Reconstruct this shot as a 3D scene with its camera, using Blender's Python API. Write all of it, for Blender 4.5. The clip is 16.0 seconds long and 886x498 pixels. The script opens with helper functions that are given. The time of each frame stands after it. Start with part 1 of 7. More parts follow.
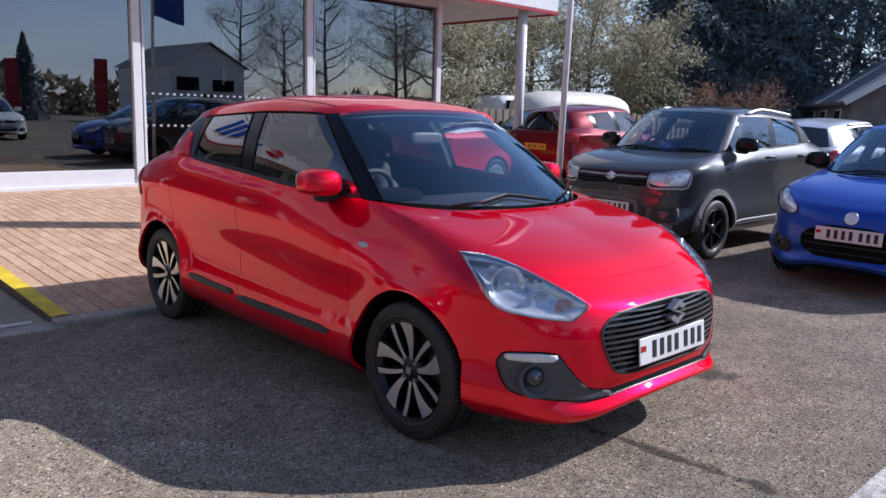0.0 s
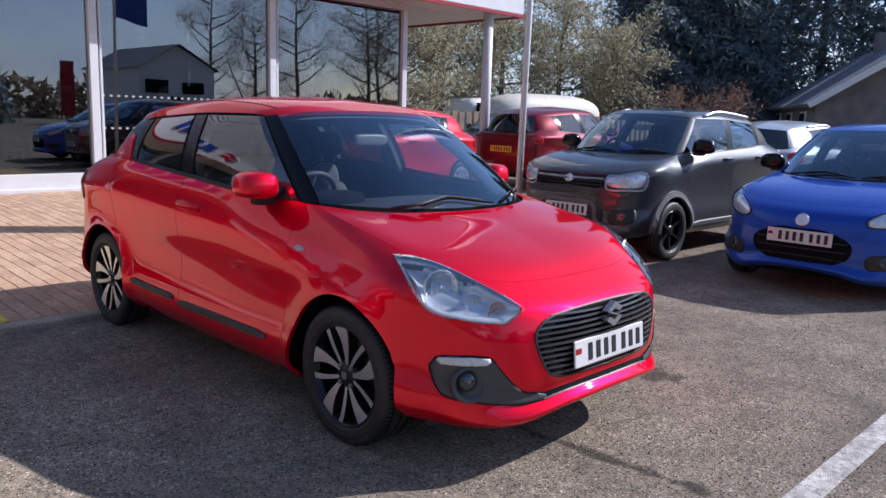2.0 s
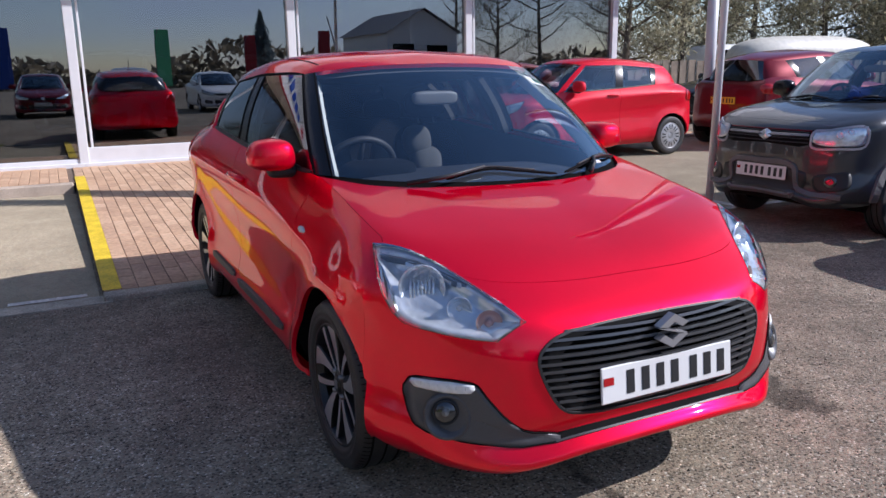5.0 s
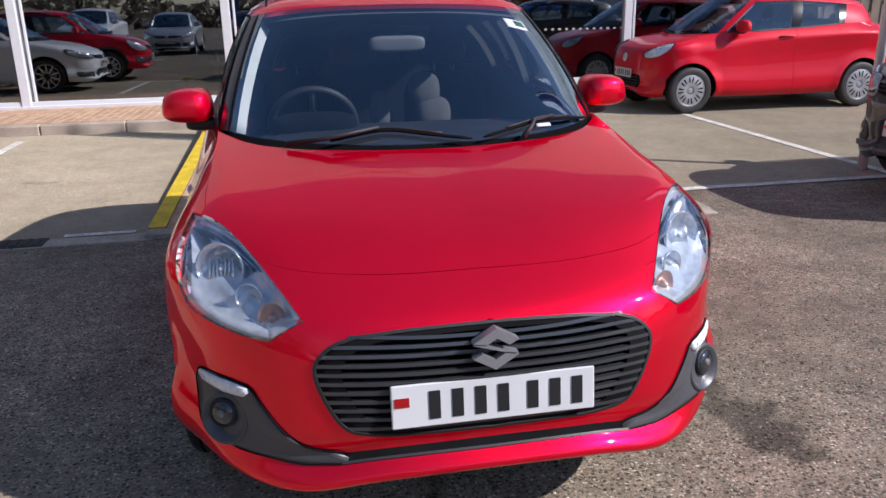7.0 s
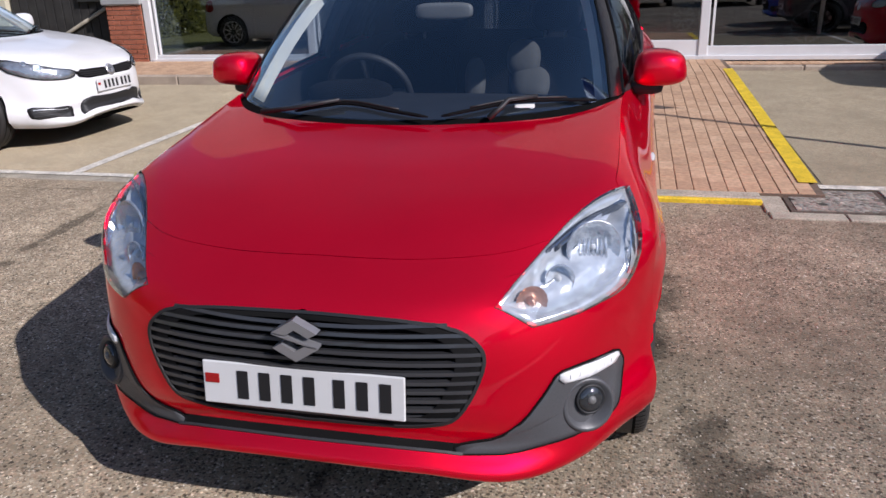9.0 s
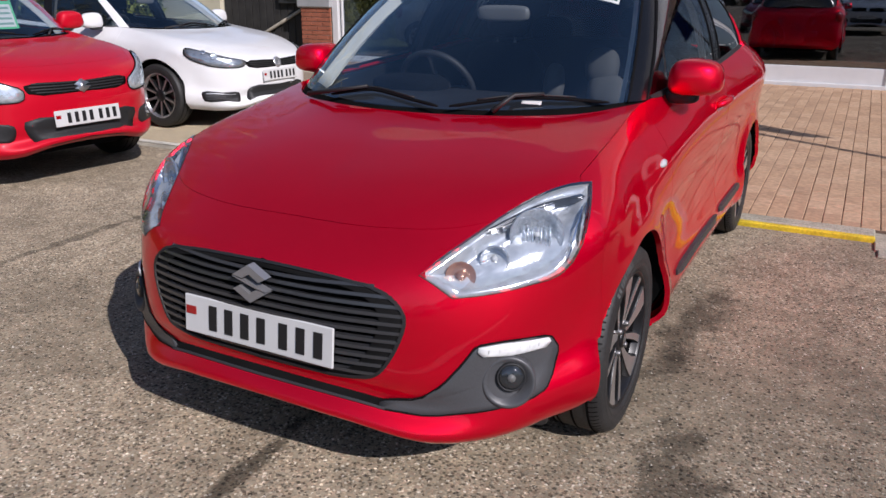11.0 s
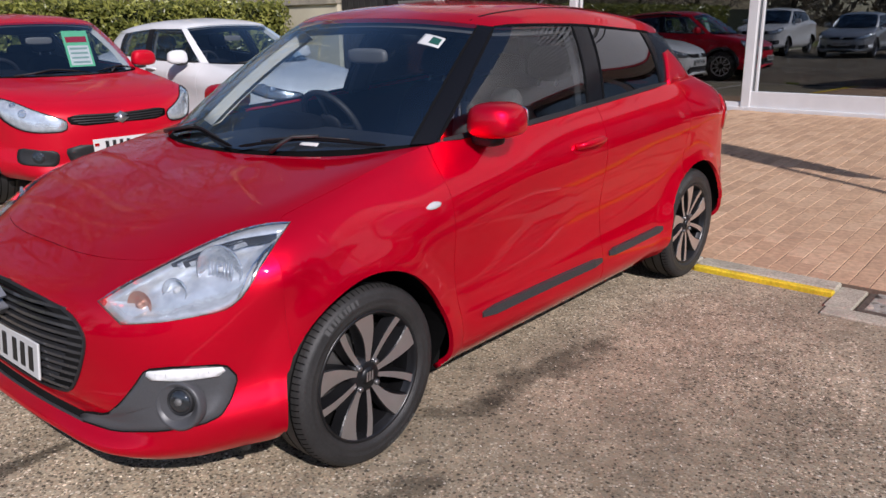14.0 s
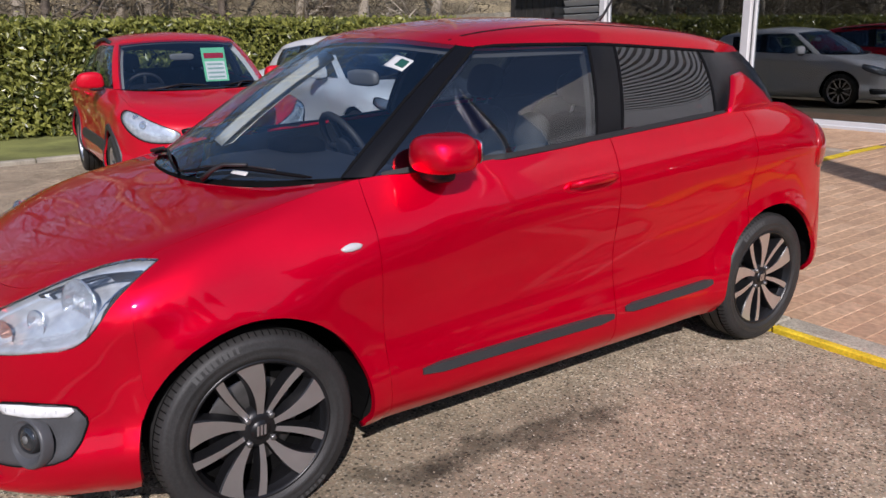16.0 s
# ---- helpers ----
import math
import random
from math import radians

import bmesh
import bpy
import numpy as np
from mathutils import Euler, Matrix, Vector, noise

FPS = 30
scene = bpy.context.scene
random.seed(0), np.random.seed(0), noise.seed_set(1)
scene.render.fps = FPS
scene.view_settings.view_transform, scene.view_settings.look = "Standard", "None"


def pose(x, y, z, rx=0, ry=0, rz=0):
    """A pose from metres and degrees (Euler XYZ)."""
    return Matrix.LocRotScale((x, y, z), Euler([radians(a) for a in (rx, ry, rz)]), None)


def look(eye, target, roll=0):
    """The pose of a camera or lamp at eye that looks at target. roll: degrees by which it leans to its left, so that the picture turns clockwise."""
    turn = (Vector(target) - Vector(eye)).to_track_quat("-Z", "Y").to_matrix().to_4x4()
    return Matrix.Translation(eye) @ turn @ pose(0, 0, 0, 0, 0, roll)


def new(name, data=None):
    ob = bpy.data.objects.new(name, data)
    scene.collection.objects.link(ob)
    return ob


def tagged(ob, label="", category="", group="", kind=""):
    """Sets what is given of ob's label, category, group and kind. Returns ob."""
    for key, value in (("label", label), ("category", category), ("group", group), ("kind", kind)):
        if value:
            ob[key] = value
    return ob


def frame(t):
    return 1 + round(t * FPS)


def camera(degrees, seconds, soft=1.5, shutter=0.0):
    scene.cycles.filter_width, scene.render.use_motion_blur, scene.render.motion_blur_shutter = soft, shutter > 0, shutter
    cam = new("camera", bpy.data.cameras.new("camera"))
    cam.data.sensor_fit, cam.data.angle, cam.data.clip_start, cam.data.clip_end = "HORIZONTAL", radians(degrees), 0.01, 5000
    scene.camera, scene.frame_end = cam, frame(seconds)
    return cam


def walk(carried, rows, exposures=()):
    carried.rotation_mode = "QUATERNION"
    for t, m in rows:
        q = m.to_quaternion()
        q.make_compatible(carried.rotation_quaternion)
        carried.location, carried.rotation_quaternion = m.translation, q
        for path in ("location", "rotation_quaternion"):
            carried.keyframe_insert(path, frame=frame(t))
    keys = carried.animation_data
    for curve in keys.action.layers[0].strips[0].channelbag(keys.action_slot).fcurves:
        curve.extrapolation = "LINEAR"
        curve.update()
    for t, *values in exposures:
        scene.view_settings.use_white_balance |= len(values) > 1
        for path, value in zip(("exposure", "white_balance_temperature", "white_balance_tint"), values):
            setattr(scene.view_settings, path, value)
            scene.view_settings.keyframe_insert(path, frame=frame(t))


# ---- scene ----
cam = camera(59.8, 16.0)
PATH = [
    (0.0, (-2.898, -2.403, 1.408), (-1.545, -0.973, 1.058), 1.82),
    (0.5, (-2.910, -2.374, 1.413), (-1.516, -0.982, 1.071), 1.68),
    (1.0, (-2.914, -2.364, 1.414), (-1.493, -0.998, 1.077), 1.61),
    (1.5, (-2.878, -2.374, 1.408), (-1.458, -1.008, 1.072), 1.68),
    (2.0, (-2.750, -2.493, 1.407), (-1.350, -1.106, 1.066), 1.81),
    (2.5, (-2.621, -2.543, 1.397), (-1.269, -1.113, 1.043), 1.75),
    (3.0, (-2.451, -2.452, 1.387), (-1.168, -0.962, 1.021), 1.41),
    (3.5, (-2.259, -2.453, 1.375), (-1.075, -0.888, 0.994), 0.56),
    (4.0, (-2.032, -2.544, 1.403), (-0.949, -0.909, 1.008), -0.24),
    (4.5, (-1.830, -2.488, 1.389), (-0.853, -0.794, 0.970), -0.73),
    (7.0, (-0.427, -2.445, 1.396), (-0.075, -0.568, 0.801), -1.04),
    (7.5, (-0.108, -2.485, 1.403), (0.075, -0.587, 0.799), -1.79),
    (8.0, (0.198, -2.348, 1.380), (0.194, -0.446, 0.762), -2.30),
    (8.5, (0.500, -2.302, 1.388), (0.265, -0.423, 0.745), -2.31),
    (9.0, (0.742, -2.282, 1.409), (0.292, -0.455, 0.732), -1.82),
    (11.5, (1.588, -2.219, 1.345), (0.649, -0.571, 0.712), -0.07),
    (12.0, (1.844, -2.197, 1.358), (0.863, -0.577, 0.715), -0.74),
    (12.5, (1.980, -2.166, 1.362), (0.942, -0.581, 0.721), -0.99),
    (13.0, (2.087, -1.953, 1.369), (0.981, -0.408, 0.745), -1.17),
    (13.5, (2.267, -1.735, 1.374), (1.091, -0.233, 0.774), -1.05),
    (14.0, (2.503, -1.559, 1.407), (1.247, -0.111, 0.837), -0.90),
    (14.5, (2.581, -1.321, 1.401), (1.234, 0.054, 0.857), -0.81),
    (15.0, (2.691, -1.102, 1.401), (1.234, 0.163, 0.874), -0.76),
    (15.5, (2.846, -0.909, 1.409), (1.290, 0.232, 0.883), -0.96),
    (16.0, (2.839, -0.693, 1.414), (1.239, 0.383, 0.884), -1.17),
]
EXPOSURES = [(0.0, 0.55, 5650, 20), (4.7, 0.57, 5700, 20), (7.0, 0.42, 5850, 20), (9.2, 0.12, 5980, 20), (11.5, -0.04, 6050, 20), (16.0, 0.0, 6080, 20)]
walk(cam, [(t, look(eye, target, roll)) for t, eye, target, roll in PATH], EXPOSURES)

# ---- world, sun ----
SUN_DIR = Vector((1.28, -0.68, 1.0))
world = bpy.data.worlds.new("sky")
scene.world = world
world.use_nodes = True
wn, wl = world.node_tree.nodes, world.node_tree.links
sky = wn.new("ShaderNodeTexSky")
sky.sky_type, sky.sun_disc = "NISHITA", False
sky.sun_elevation, sky.sun_rotation = radians(34.6), radians(118)
sky.air_density, sky.dust_density, sky.ozone_density = 1.0, 0.35, 1.6
wmap = wn.new("ShaderNodeMapping")
wmap.inputs["Scale"].default_value = (1.0, 1.0, 2.6)
wcoord = wn.new("ShaderNodeTexCoord")
wl.new(wcoord.outputs["Generated"], wmap.inputs["Vector"])
wnoise = wn.new("ShaderNodeTexNoise")
wnoise.inputs["Scale"].default_value, wnoise.inputs["Detail"].default_value = 2.6, 7.0
wl.new(wmap.outputs["Vector"], wnoise.inputs["Vector"])
wramp = wn.new("ShaderNodeValToRGB")
wramp.color_ramp.elements[0].position, wramp.color_ramp.elements[1].position = 0.43, 0.78
wl.new(wnoise.outputs["Fac"], wramp.inputs["Fac"])
wmix = wn.new("ShaderNodeMix")
wmix.data_type = "RGBA"
wmix.inputs["B"].default_value = (5.0, 5.9, 7.4, 1)
whigh = wn.new("ShaderNodeSeparateXYZ")
wl.new(wcoord.outputs["Generated"], whigh.inputs[0])
wlow = wn.new("ShaderNodeMapRange")
wlow.interpolation_type = "SMOOTHSTEP"
wlow.inputs["From Min"].default_value, wlow.inputs["From Max"].default_value = 0.22, 0.50
wlow.inputs["To Min"].default_value, wlow.inputs["To Max"].default_value = 1.0, 0.08
wl.new(whigh.outputs["Z"], wlow.inputs["Value"])
wcover = wn.new("ShaderNodeMath")
wcover.operation = "MULTIPLY"
wl.new(wramp.outputs["Color"], wcover.inputs[0])
wl.new(wlow.outputs["Result"], wcover.inputs[1])
wl.new(wcover.outputs[0], wmix.inputs["Factor"])
wl.new(sky.outputs["Color"], wmix.inputs["A"])
wl.new(wmix.outputs["Result"], wn["Background"].inputs["Color"])
wn["Background"].inputs["Strength"].default_value = 0.090
sun = new("sun", bpy.data.lights.new("sun", "SUN"))
sun.data.energy, sun.data.angle, sun.data.color = 4.2, radians(0.55), (1.0, 0.945, 0.855)
sun.matrix_basis = look(SUN_DIR * 20, (0, 0, 0))


# ---- materials ----
def mat(name, color, rough=0.5, metal=0.0, coat=0.0, var=0.0, vscale=6.0, grain=0.0, gscale=60.0, bump=0.0, bscale=80.0, spec=0.5, emit=0.0, coords="Object"):
    """A principled material with blotches (var), fine grain and relief."""
    m = bpy.data.materials.new(name)
    m.use_nodes = True
    nt = m.node_tree
    p = nt.nodes["Principled BSDF"]
    p.inputs["Base Color"].default_value = (*color, 1)
    p.inputs["Roughness"].default_value = rough
    p.inputs["Metallic"].default_value = metal
    p.inputs["Coat Weight"].default_value = coat
    p.inputs["Coat Roughness"].default_value = 0.02
    p.inputs["Coat IOR"].default_value = 1.5
    p.inputs["Specular IOR Level"].default_value = spec
    if emit:
        p.inputs["Emission Color"].default_value = (*color, 1)
        p.inputs["Emission Strength"].default_value = emit
    tc = nt.nodes.new("ShaderNodeTexCoord")
    last = None
    for amount, scale in ((var, vscale), (grain, gscale)):
        if not amount:
            continue
        nz = nt.nodes.new("ShaderNodeTexNoise")
        nz.inputs["Scale"].default_value, nz.inputs["Detail"].default_value = scale, 5.0
        nt.links.new(tc.outputs[coords], nz.inputs["Vector"])
        rg = nt.nodes.new("ShaderNodeMapRange")
        rg.inputs["From Min"].default_value, rg.inputs["From Max"].default_value = 0.3, 0.7
        rg.inputs["To Min"].default_value, rg.inputs["To Max"].default_value = 1 - amount, 1 + amount
        nt.links.new(nz.outputs["Fac"], rg.inputs["Value"])
        mx = nt.nodes.new("ShaderNodeMix")
        mx.data_type, mx.blend_type = "RGBA", "MULTIPLY"
        mx.inputs["Factor"].default_value = 1.0
        if last is None:
            mx.inputs["A"].default_value = (*color, 1)
        else:
            nt.links.new(last, mx.inputs["A"])
        nt.links.new(rg.outputs["Result"], mx.inputs["B"])
        last = mx.outputs["Result"]
    if last is not None:
        nt.links.new(last, p.inputs["Base Color"])
    if bump:
        nz = nt.nodes.new("ShaderNodeTexNoise")
        nz.inputs["Scale"].default_value, nz.inputs["Detail"].default_value = bscale, 4.0
        nt.links.new(tc.outputs[coords], nz.inputs["Vector"])
        bp = nt.nodes.new("ShaderNodeBump")
        bp.inputs["Strength"].default_value, bp.inputs["Distance"].default_value = bump, 0.01
        nt.links.new(nz.outputs["Fac"], bp.inputs["Height"])
        nt.links.new(bp.outputs["Normal"], p.inputs["Normal"])
    return m


def glass_mat(name, tint, gloss=1.0, rough=0.0, ior=1.5, cool=(1.0, 1.0)):
    """A thin pane: it lets light straight through and mirrors more at a slant."""
    m = bpy.data.materials.new(name)
    m.use_nodes = True
    nt = m.node_tree
    nt.nodes.remove(nt.nodes["Principled BSDF"])
    out = nt.nodes["Material Output"]
    tr, gl = nt.nodes.new("ShaderNodeBsdfTransparent"), nt.nodes.new("ShaderNodeBsdfGlossy")
    tr.inputs["Color"].default_value = (*tint, 1)
    gl.inputs["Roughness"].default_value = rough
    gl.inputs["Color"].default_value = (gloss * cool[0], gloss * cool[1], gloss, 1)
    lw = nt.nodes.new("ShaderNodeLayerWeight")
    lw.inputs["Blend"].default_value = 0.5
    pw = nt.nodes.new("ShaderNodeMath")
    pw.operation = "POWER"
    pw.inputs[1].default_value = 4.0
    nt.links.new(lw.outputs["Facing"], pw.inputs[0])
    fr = nt.nodes.new("ShaderNodeMapRange")
    fr.inputs["To Min"].default_value, fr.inputs["To Max"].default_value = ((ior - 1) / (ior + 1)) ** 2 * 1.15, 1.0
    nt.links.new(pw.outputs[0], fr.inputs["Value"])
    mx = nt.nodes.new("ShaderNodeMixShader")
    nt.links.new(fr.outputs[0], mx.inputs[0])
    nt.links.new(tr.outputs[0], mx.inputs[1])
    nt.links.new(gl.outputs[0], mx.inputs[2])
    nt.links.new(mx.outputs[0], out.inputs["Surface"])
    return m


def paint_mat(name, color, metal=0.25, rough=0.42, spec=0.15):
    m = mat(name, color, rough=rough, metal=metal, coat=0.8, var=0.04, vscale=3.0, grain=0.05, gscale=900.0, spec=spec)
    m.node_tree.nodes["Principled BSDF"].inputs["Coat IOR"].default_value = 1.45
    return m


RED = paint_mat("red_pearl_paint", (0.92, 0.0004, 0.026), 0.74, 0.39, 0.0)
# red flake keeps its colour at grazing angles, under a deep clear lacquer
RED.node_tree.nodes["Principled BSDF"].inputs["Specular Tint"].default_value = (0.95, 0.08, 0.10, 1)
RED.node_tree.nodes["Principled BSDF"].inputs["Coat Weight"].default_value = 1.0
RED.node_tree.nodes["Principled BSDF"].inputs["Coat IOR"].default_value = 1.47
RED.node_tree.nodes["Principled BSDF"].inputs["Coat Roughness"].default_value = 0.035
RED_FLAT = paint_mat("bright_red_paint", (0.58, 0.003, 0.018), 0.1)
DARKRED = paint_mat("dark_red_paint", (0.15, 0.003, 0.010), 0.3)
GUNMETAL = paint_mat("dark_grey_pearl_paint", (0.058, 0.062, 0.065), 0.6)
BLACKP = paint_mat("black_pearl_paint", (0.010, 0.011, 0.012), 0.2)
BLUE = paint_mat("blue_metallic_paint", (0.018, 0.075, 0.42), 0.40)
WHITE = paint_mat("white_paint", (0.80, 0.80, 0.79), 0.0, 0.4)
SILVER = paint_mat("silver_paint", (0.52, 0.54, 0.56), 0.6)
TRIM = mat("black_plastic_trim", (0.018, 0.018, 0.019), 0.55, grain=0.2, gscale=400, bump=0.1, bscale=900)
GLOSSTRIM = mat("gloss_black_trim", (0.006, 0.006, 0.007), 0.22, spec=0.35)
GREYTRIM = mat("grey_plastic_trim", (0.036, 0.037, 0.039), 0.45, grain=0.15, gscale=300, bump=0.1, bscale=900)
# near-black in place of the shade in gaps, slots, grooves and under the body
SHADOWGAP = mat("gap_shade_black", (0.009, 0.009, 0.009), 0.95, spec=0.08, var=0.3)
RUBBER = mat("tyre_rubber", (0.027, 0.026, 0.025), 0.55, var=0.25, vscale=9, grain=0.2, gscale=120, bump=0.15, bscale=200)
ALLOY = mat("machined_alloy", (0.80, 0.80, 0.81), 0.34, metal=0.95, var=0.06, vscale=12)
ALLOYDARK = mat("dark_alloy", (0.010, 0.010, 0.011), 0.35, var=0.2)
# near-black: shade of wheel wells and wheel hollows painted in; also the black cowl
LINER = mat("shaded_liner_black", (0.006, 0.006, 0.006), 1.0, var=0.2, spec=0.05)
SIDEWALL = mat("raised_tyre_lettering", (0.075, 0.075, 0.072), 0.8, var=0.2)
SLAT = mat("grille_slat_plastic", (0.042, 0.043, 0.046), 0.24, coat=0.5)
STEEL = mat("brake_steel", (0.30, 0.29, 0.28), 0.4, metal=0.9, var=0.3, vscale=14)
CHROME = mat("chrome", (0.85, 0.85, 0.86), 0.08, metal=1.0)
GLASS = glass_mat("car_glass", (0.80, 0.88, 0.93), ior=2.15, cool=(0.72, 0.90))
PRIVACY = glass_mat("tinted_car_glass", (0.05, 0.06, 0.07), ior=2.05)
SIDEGLASS = glass_mat("side_car_glass", (0.66, 0.72, 0.76), ior=2.0)
LENS = glass_mat("lamp_lens", (0.93, 0.95, 0.97), ior=2.0, cool=(0.85, 0.95))
REFLECTOR = mat("lamp_reflector", (0.76, 0.79, 0.81), 0.14, metal=0.55, var=0.2, vscale=30, bump=0.35, bscale=16)
AMBER = mat("amber_bulb", (0.52, 0.29, 0.20), 0.25, metal=0.6, bump=0.5, bscale=60)
FACETS = mat("faceted_lamp_bowl", (0.74, 0.77, 0.80), 0.14, metal=0.8, bump=0.8, bscale=45)
REDLENS = mat("red_lamp_lens", (0.35, 0.004, 0.006), 0.15, coat=0.8)
CABIN = mat("cabin_plastic", (0.018, 0.019, 0.022), 0.6, var=0.2, bump=0.1, bscale=300)
FABRIC = mat("seat_fabric", (0.006, 0.0065, 0.008), 0.95, spec=0.08, var=0.2, grain=0.3, gscale=300, bump=0.2, bscale=500)
# paler copy of the seat fabric, with sunlight put into its colour
PALEFABRIC = mat("sunlit_seat_fabric", (0.085, 0.085, 0.082), 0.9, spec=0.15, var=0.15, grain=0.2, gscale=300, bump=0.2, bscale=500)
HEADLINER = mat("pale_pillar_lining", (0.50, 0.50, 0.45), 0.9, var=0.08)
# darker copy of the lining, with the cabin's shade put into its colour
ROOFLINING = mat("shaded_headlining", (0.07, 0.07, 0.068), 0.95, var=0.08)
GREYPALE = mat("pale_grey_plastic", (0.15, 0.15, 0.145), 0.5, var=0.08)
PLATEW = mat("white_plate", (0.66, 0.66, 0.64), 0.35, coat=0.3, var=0.04)
PLATEY = mat("yellow_plate", (0.75, 0.52, 0.03), 0.35, coat=0.3, var=0.04)
SEAL = mat("matt_rubber_seal", (0.007, 0.007, 0.008), 0.9, spec=0.08)
BADGE = mat("satin_silver_badge", (0.36, 0.36, 0.37), 0.28, metal=0.55)
INK = mat("black_print", (0.012, 0.012, 0.013), 0.5)


# ---- building helpers ----
def link_mesh(name, verts, faces, material, parent=None, label="", smooth=True, mats=None, midx=None):
    me = bpy.data.meshes.new(name)
    me.from_pydata([tuple(v) for v in verts], [], [tuple(f) for f in faces])
    me.update()
    for m in (mats or [material]):
        me.materials.append(m)
    if midx is not None:
        me.polygons.foreach_set("material_index", midx)
    if smooth:
        me.polygons.foreach_set("use_smooth", [True] * len(me.polygons))
    ob = new(name, me)
    if parent is not None:
        ob.parent = parent
    if label:
        tagged(ob, label)
    return ob


def part(name, bm, material, parent=None, label="", smooth=False):
    me = bpy.data.meshes.new(name)
    bm.normal_update()
    bm.to_mesh(me)
    bm.free()
    me.materials.append(material)
    if smooth:
        me.polygons.foreach_set("use_smooth", [True] * len(me.polygons))
    ob = new(name, me)
    if parent is not None:
        ob.parent = parent
    if label:
        tagged(ob, label)
    return ob


def thing(name, label, category, m=None, group="", kind=""):
    ob = new(name)
    ob.empty_display_size = 0.2
    if m is not None:
        ob.matrix_basis = m
    return tagged(ob, label, category, group, kind)


def add_box(bm, x0, x1, y0, y1, z0, z1, bevel=0.0, m=None, seg=1):
    r = bmesh.ops.create_cube(bm, size=1.0)
    vs = r["verts"]
    bmesh.ops.scale(bm, vec=(x1 - x0, y1 - y0, z1 - z0), verts=vs)
    bmesh.ops.translate(bm, vec=((x0 + x1) / 2, (y0 + y1) / 2, (z0 + z1) / 2), verts=vs)
    if bevel:
        es = list({e for v in vs for e in v.link_edges})
        r = bmesh.ops.bevel(bm, geom=es, offset=bevel, segments=seg, affect="EDGES", profile=0.5)
        vs = list({v for f in r["faces"] for v in f.verts} | {v for v in vs if v.is_valid})
    if m is not None:
        bmesh.ops.transform(bm, matrix=m, verts=[v for v in vs if v.is_valid])
    return vs


def box(name, x0, x1, y0, y1, z0, z1, material, parent=None, bevel=0.0, label="", m=None, seg=1):
    bm = bmesh.new()
    add_box(bm, x0, x1, y0, y1, z0, z1, bevel, m, seg)
    return part(name, bm, material, parent, label)


def lathe(profile, n=48, axis="x", center=(0, 0, 0), closed=False):
    """Vertices and faces of a profile of (along, radius) turned about an axis."""
    vs, fs = [], []
    for i in range(n):
        a = 2 * math.pi * i / n
        c, s = math.cos(a), math.sin(a)
        for h, r in profile:
            v = {"x": (h, r * c, r * s), "y": (r * c, h, r * s), "z": (r * c, r * s, h)}[axis]
            vs.append((v[0] + center[0], v[1] + center[1], v[2] + center[2]))
    k = len(profile)
    for i in range(n):
        for j in range(k - 1 + (1 if closed else 0)):
            a, b = i * k + j, i * k + (j + 1) % k
            c, d = ((i + 1) % n) * k + (j + 1) % k, ((i + 1) % n) * k + j
            fs.append((a, b, c, d))
    return vs, fs


def tube(points, radius, n=8, radii=None):
    """Vertices and faces of a round bar along points."""
    pts = [Vector(p) for p in points]
    vs, fs = [], []
    for i, p in enumerate(pts):
        d = (pts[min(i + 1, len(pts) - 1)] - pts[max(i - 1, 0)]).normalized()
        a = d.orthogonal().normalized() if abs(d.z) > 0.95 else Vector((0, 0, 1)).cross(d).normalized()
        b = d.cross(a)
        r = radii[i] if radii else radius
        for k in range(n):
            t = 2 * math.pi * k / n
            vs.append(p + a * r * math.cos(t) + b * r * math.sin(t))
    for i in range(len(pts) - 1):
        for k in range(n):
            fs.append((i * n + k, i * n + (k + 1) % n, (i + 1) * n + (k + 1) % n, (i + 1) * n + k))
    fs.append(tuple(range(n - 1, -1, -1)))
    fs.append(tuple((len(pts) - 1) * n + k for k in range(n)))
    return vs, fs


def spline(ctrl, counts):
    """Catmull-Rom (centripetal-like, clamped) through ctrl (n x d); counts: samples per stretch. Gives points and where each control point lies."""
    c = np.asarray(ctrl, float)
    n = len(c)
    d = np.linalg.norm(np.diff(c, axis=0), axis=1) ** 0.5 + 1e-6
    t = np.concatenate([[0], np.cumsum(d)])
    m = np.zeros_like(c)
    for i in range(n):
        if i == 0:
            m[i] = (c[1] - c[0]) / (t[1] - t[0])
        elif i == n - 1:
            m[i] = (c[-1] - c[-2]) / (t[-1] - t[-2])
        else:
            a, b = (c[i] - c[i - 1]) / (t[i] - t[i - 1]), (c[i + 1] - c[i]) / (t[i + 1] - t[i])
            w = (t[i + 1] - t[i]) / (t[i + 1] - t[i - 1])
            m[i] = a * w + b * (1 - w)
    out, where = [], [0]
    for i in range(n - 1):
        h = t[i + 1] - t[i]
        for k in range(counts[i]):
            u = k / counts[i]
            out.append((2 * u**3 - 3 * u**2 + 1) * c[i] + (u**3 - 2 * u**2 + u) * h * m[i] + (-2 * u**3 + 3 * u**2) * c[i + 1] + (u**3 - u**2) * h * m[i + 1])
        where.append(len(out))
    out.append(c[-1])
    return np.array(out), where


# ---- car shells ----
def inside(poly, x, z):
    hit, n = False, len(poly)
    for i in range(n):
        (x0, z0), (x1, z1) = poly[i], poly[i - 1]
        if (z0 > z) != (z1 > z) and x < (x1 - x0) * (z - z0) / (z1 - z0) + x0:
            hit = not hit
    return hit



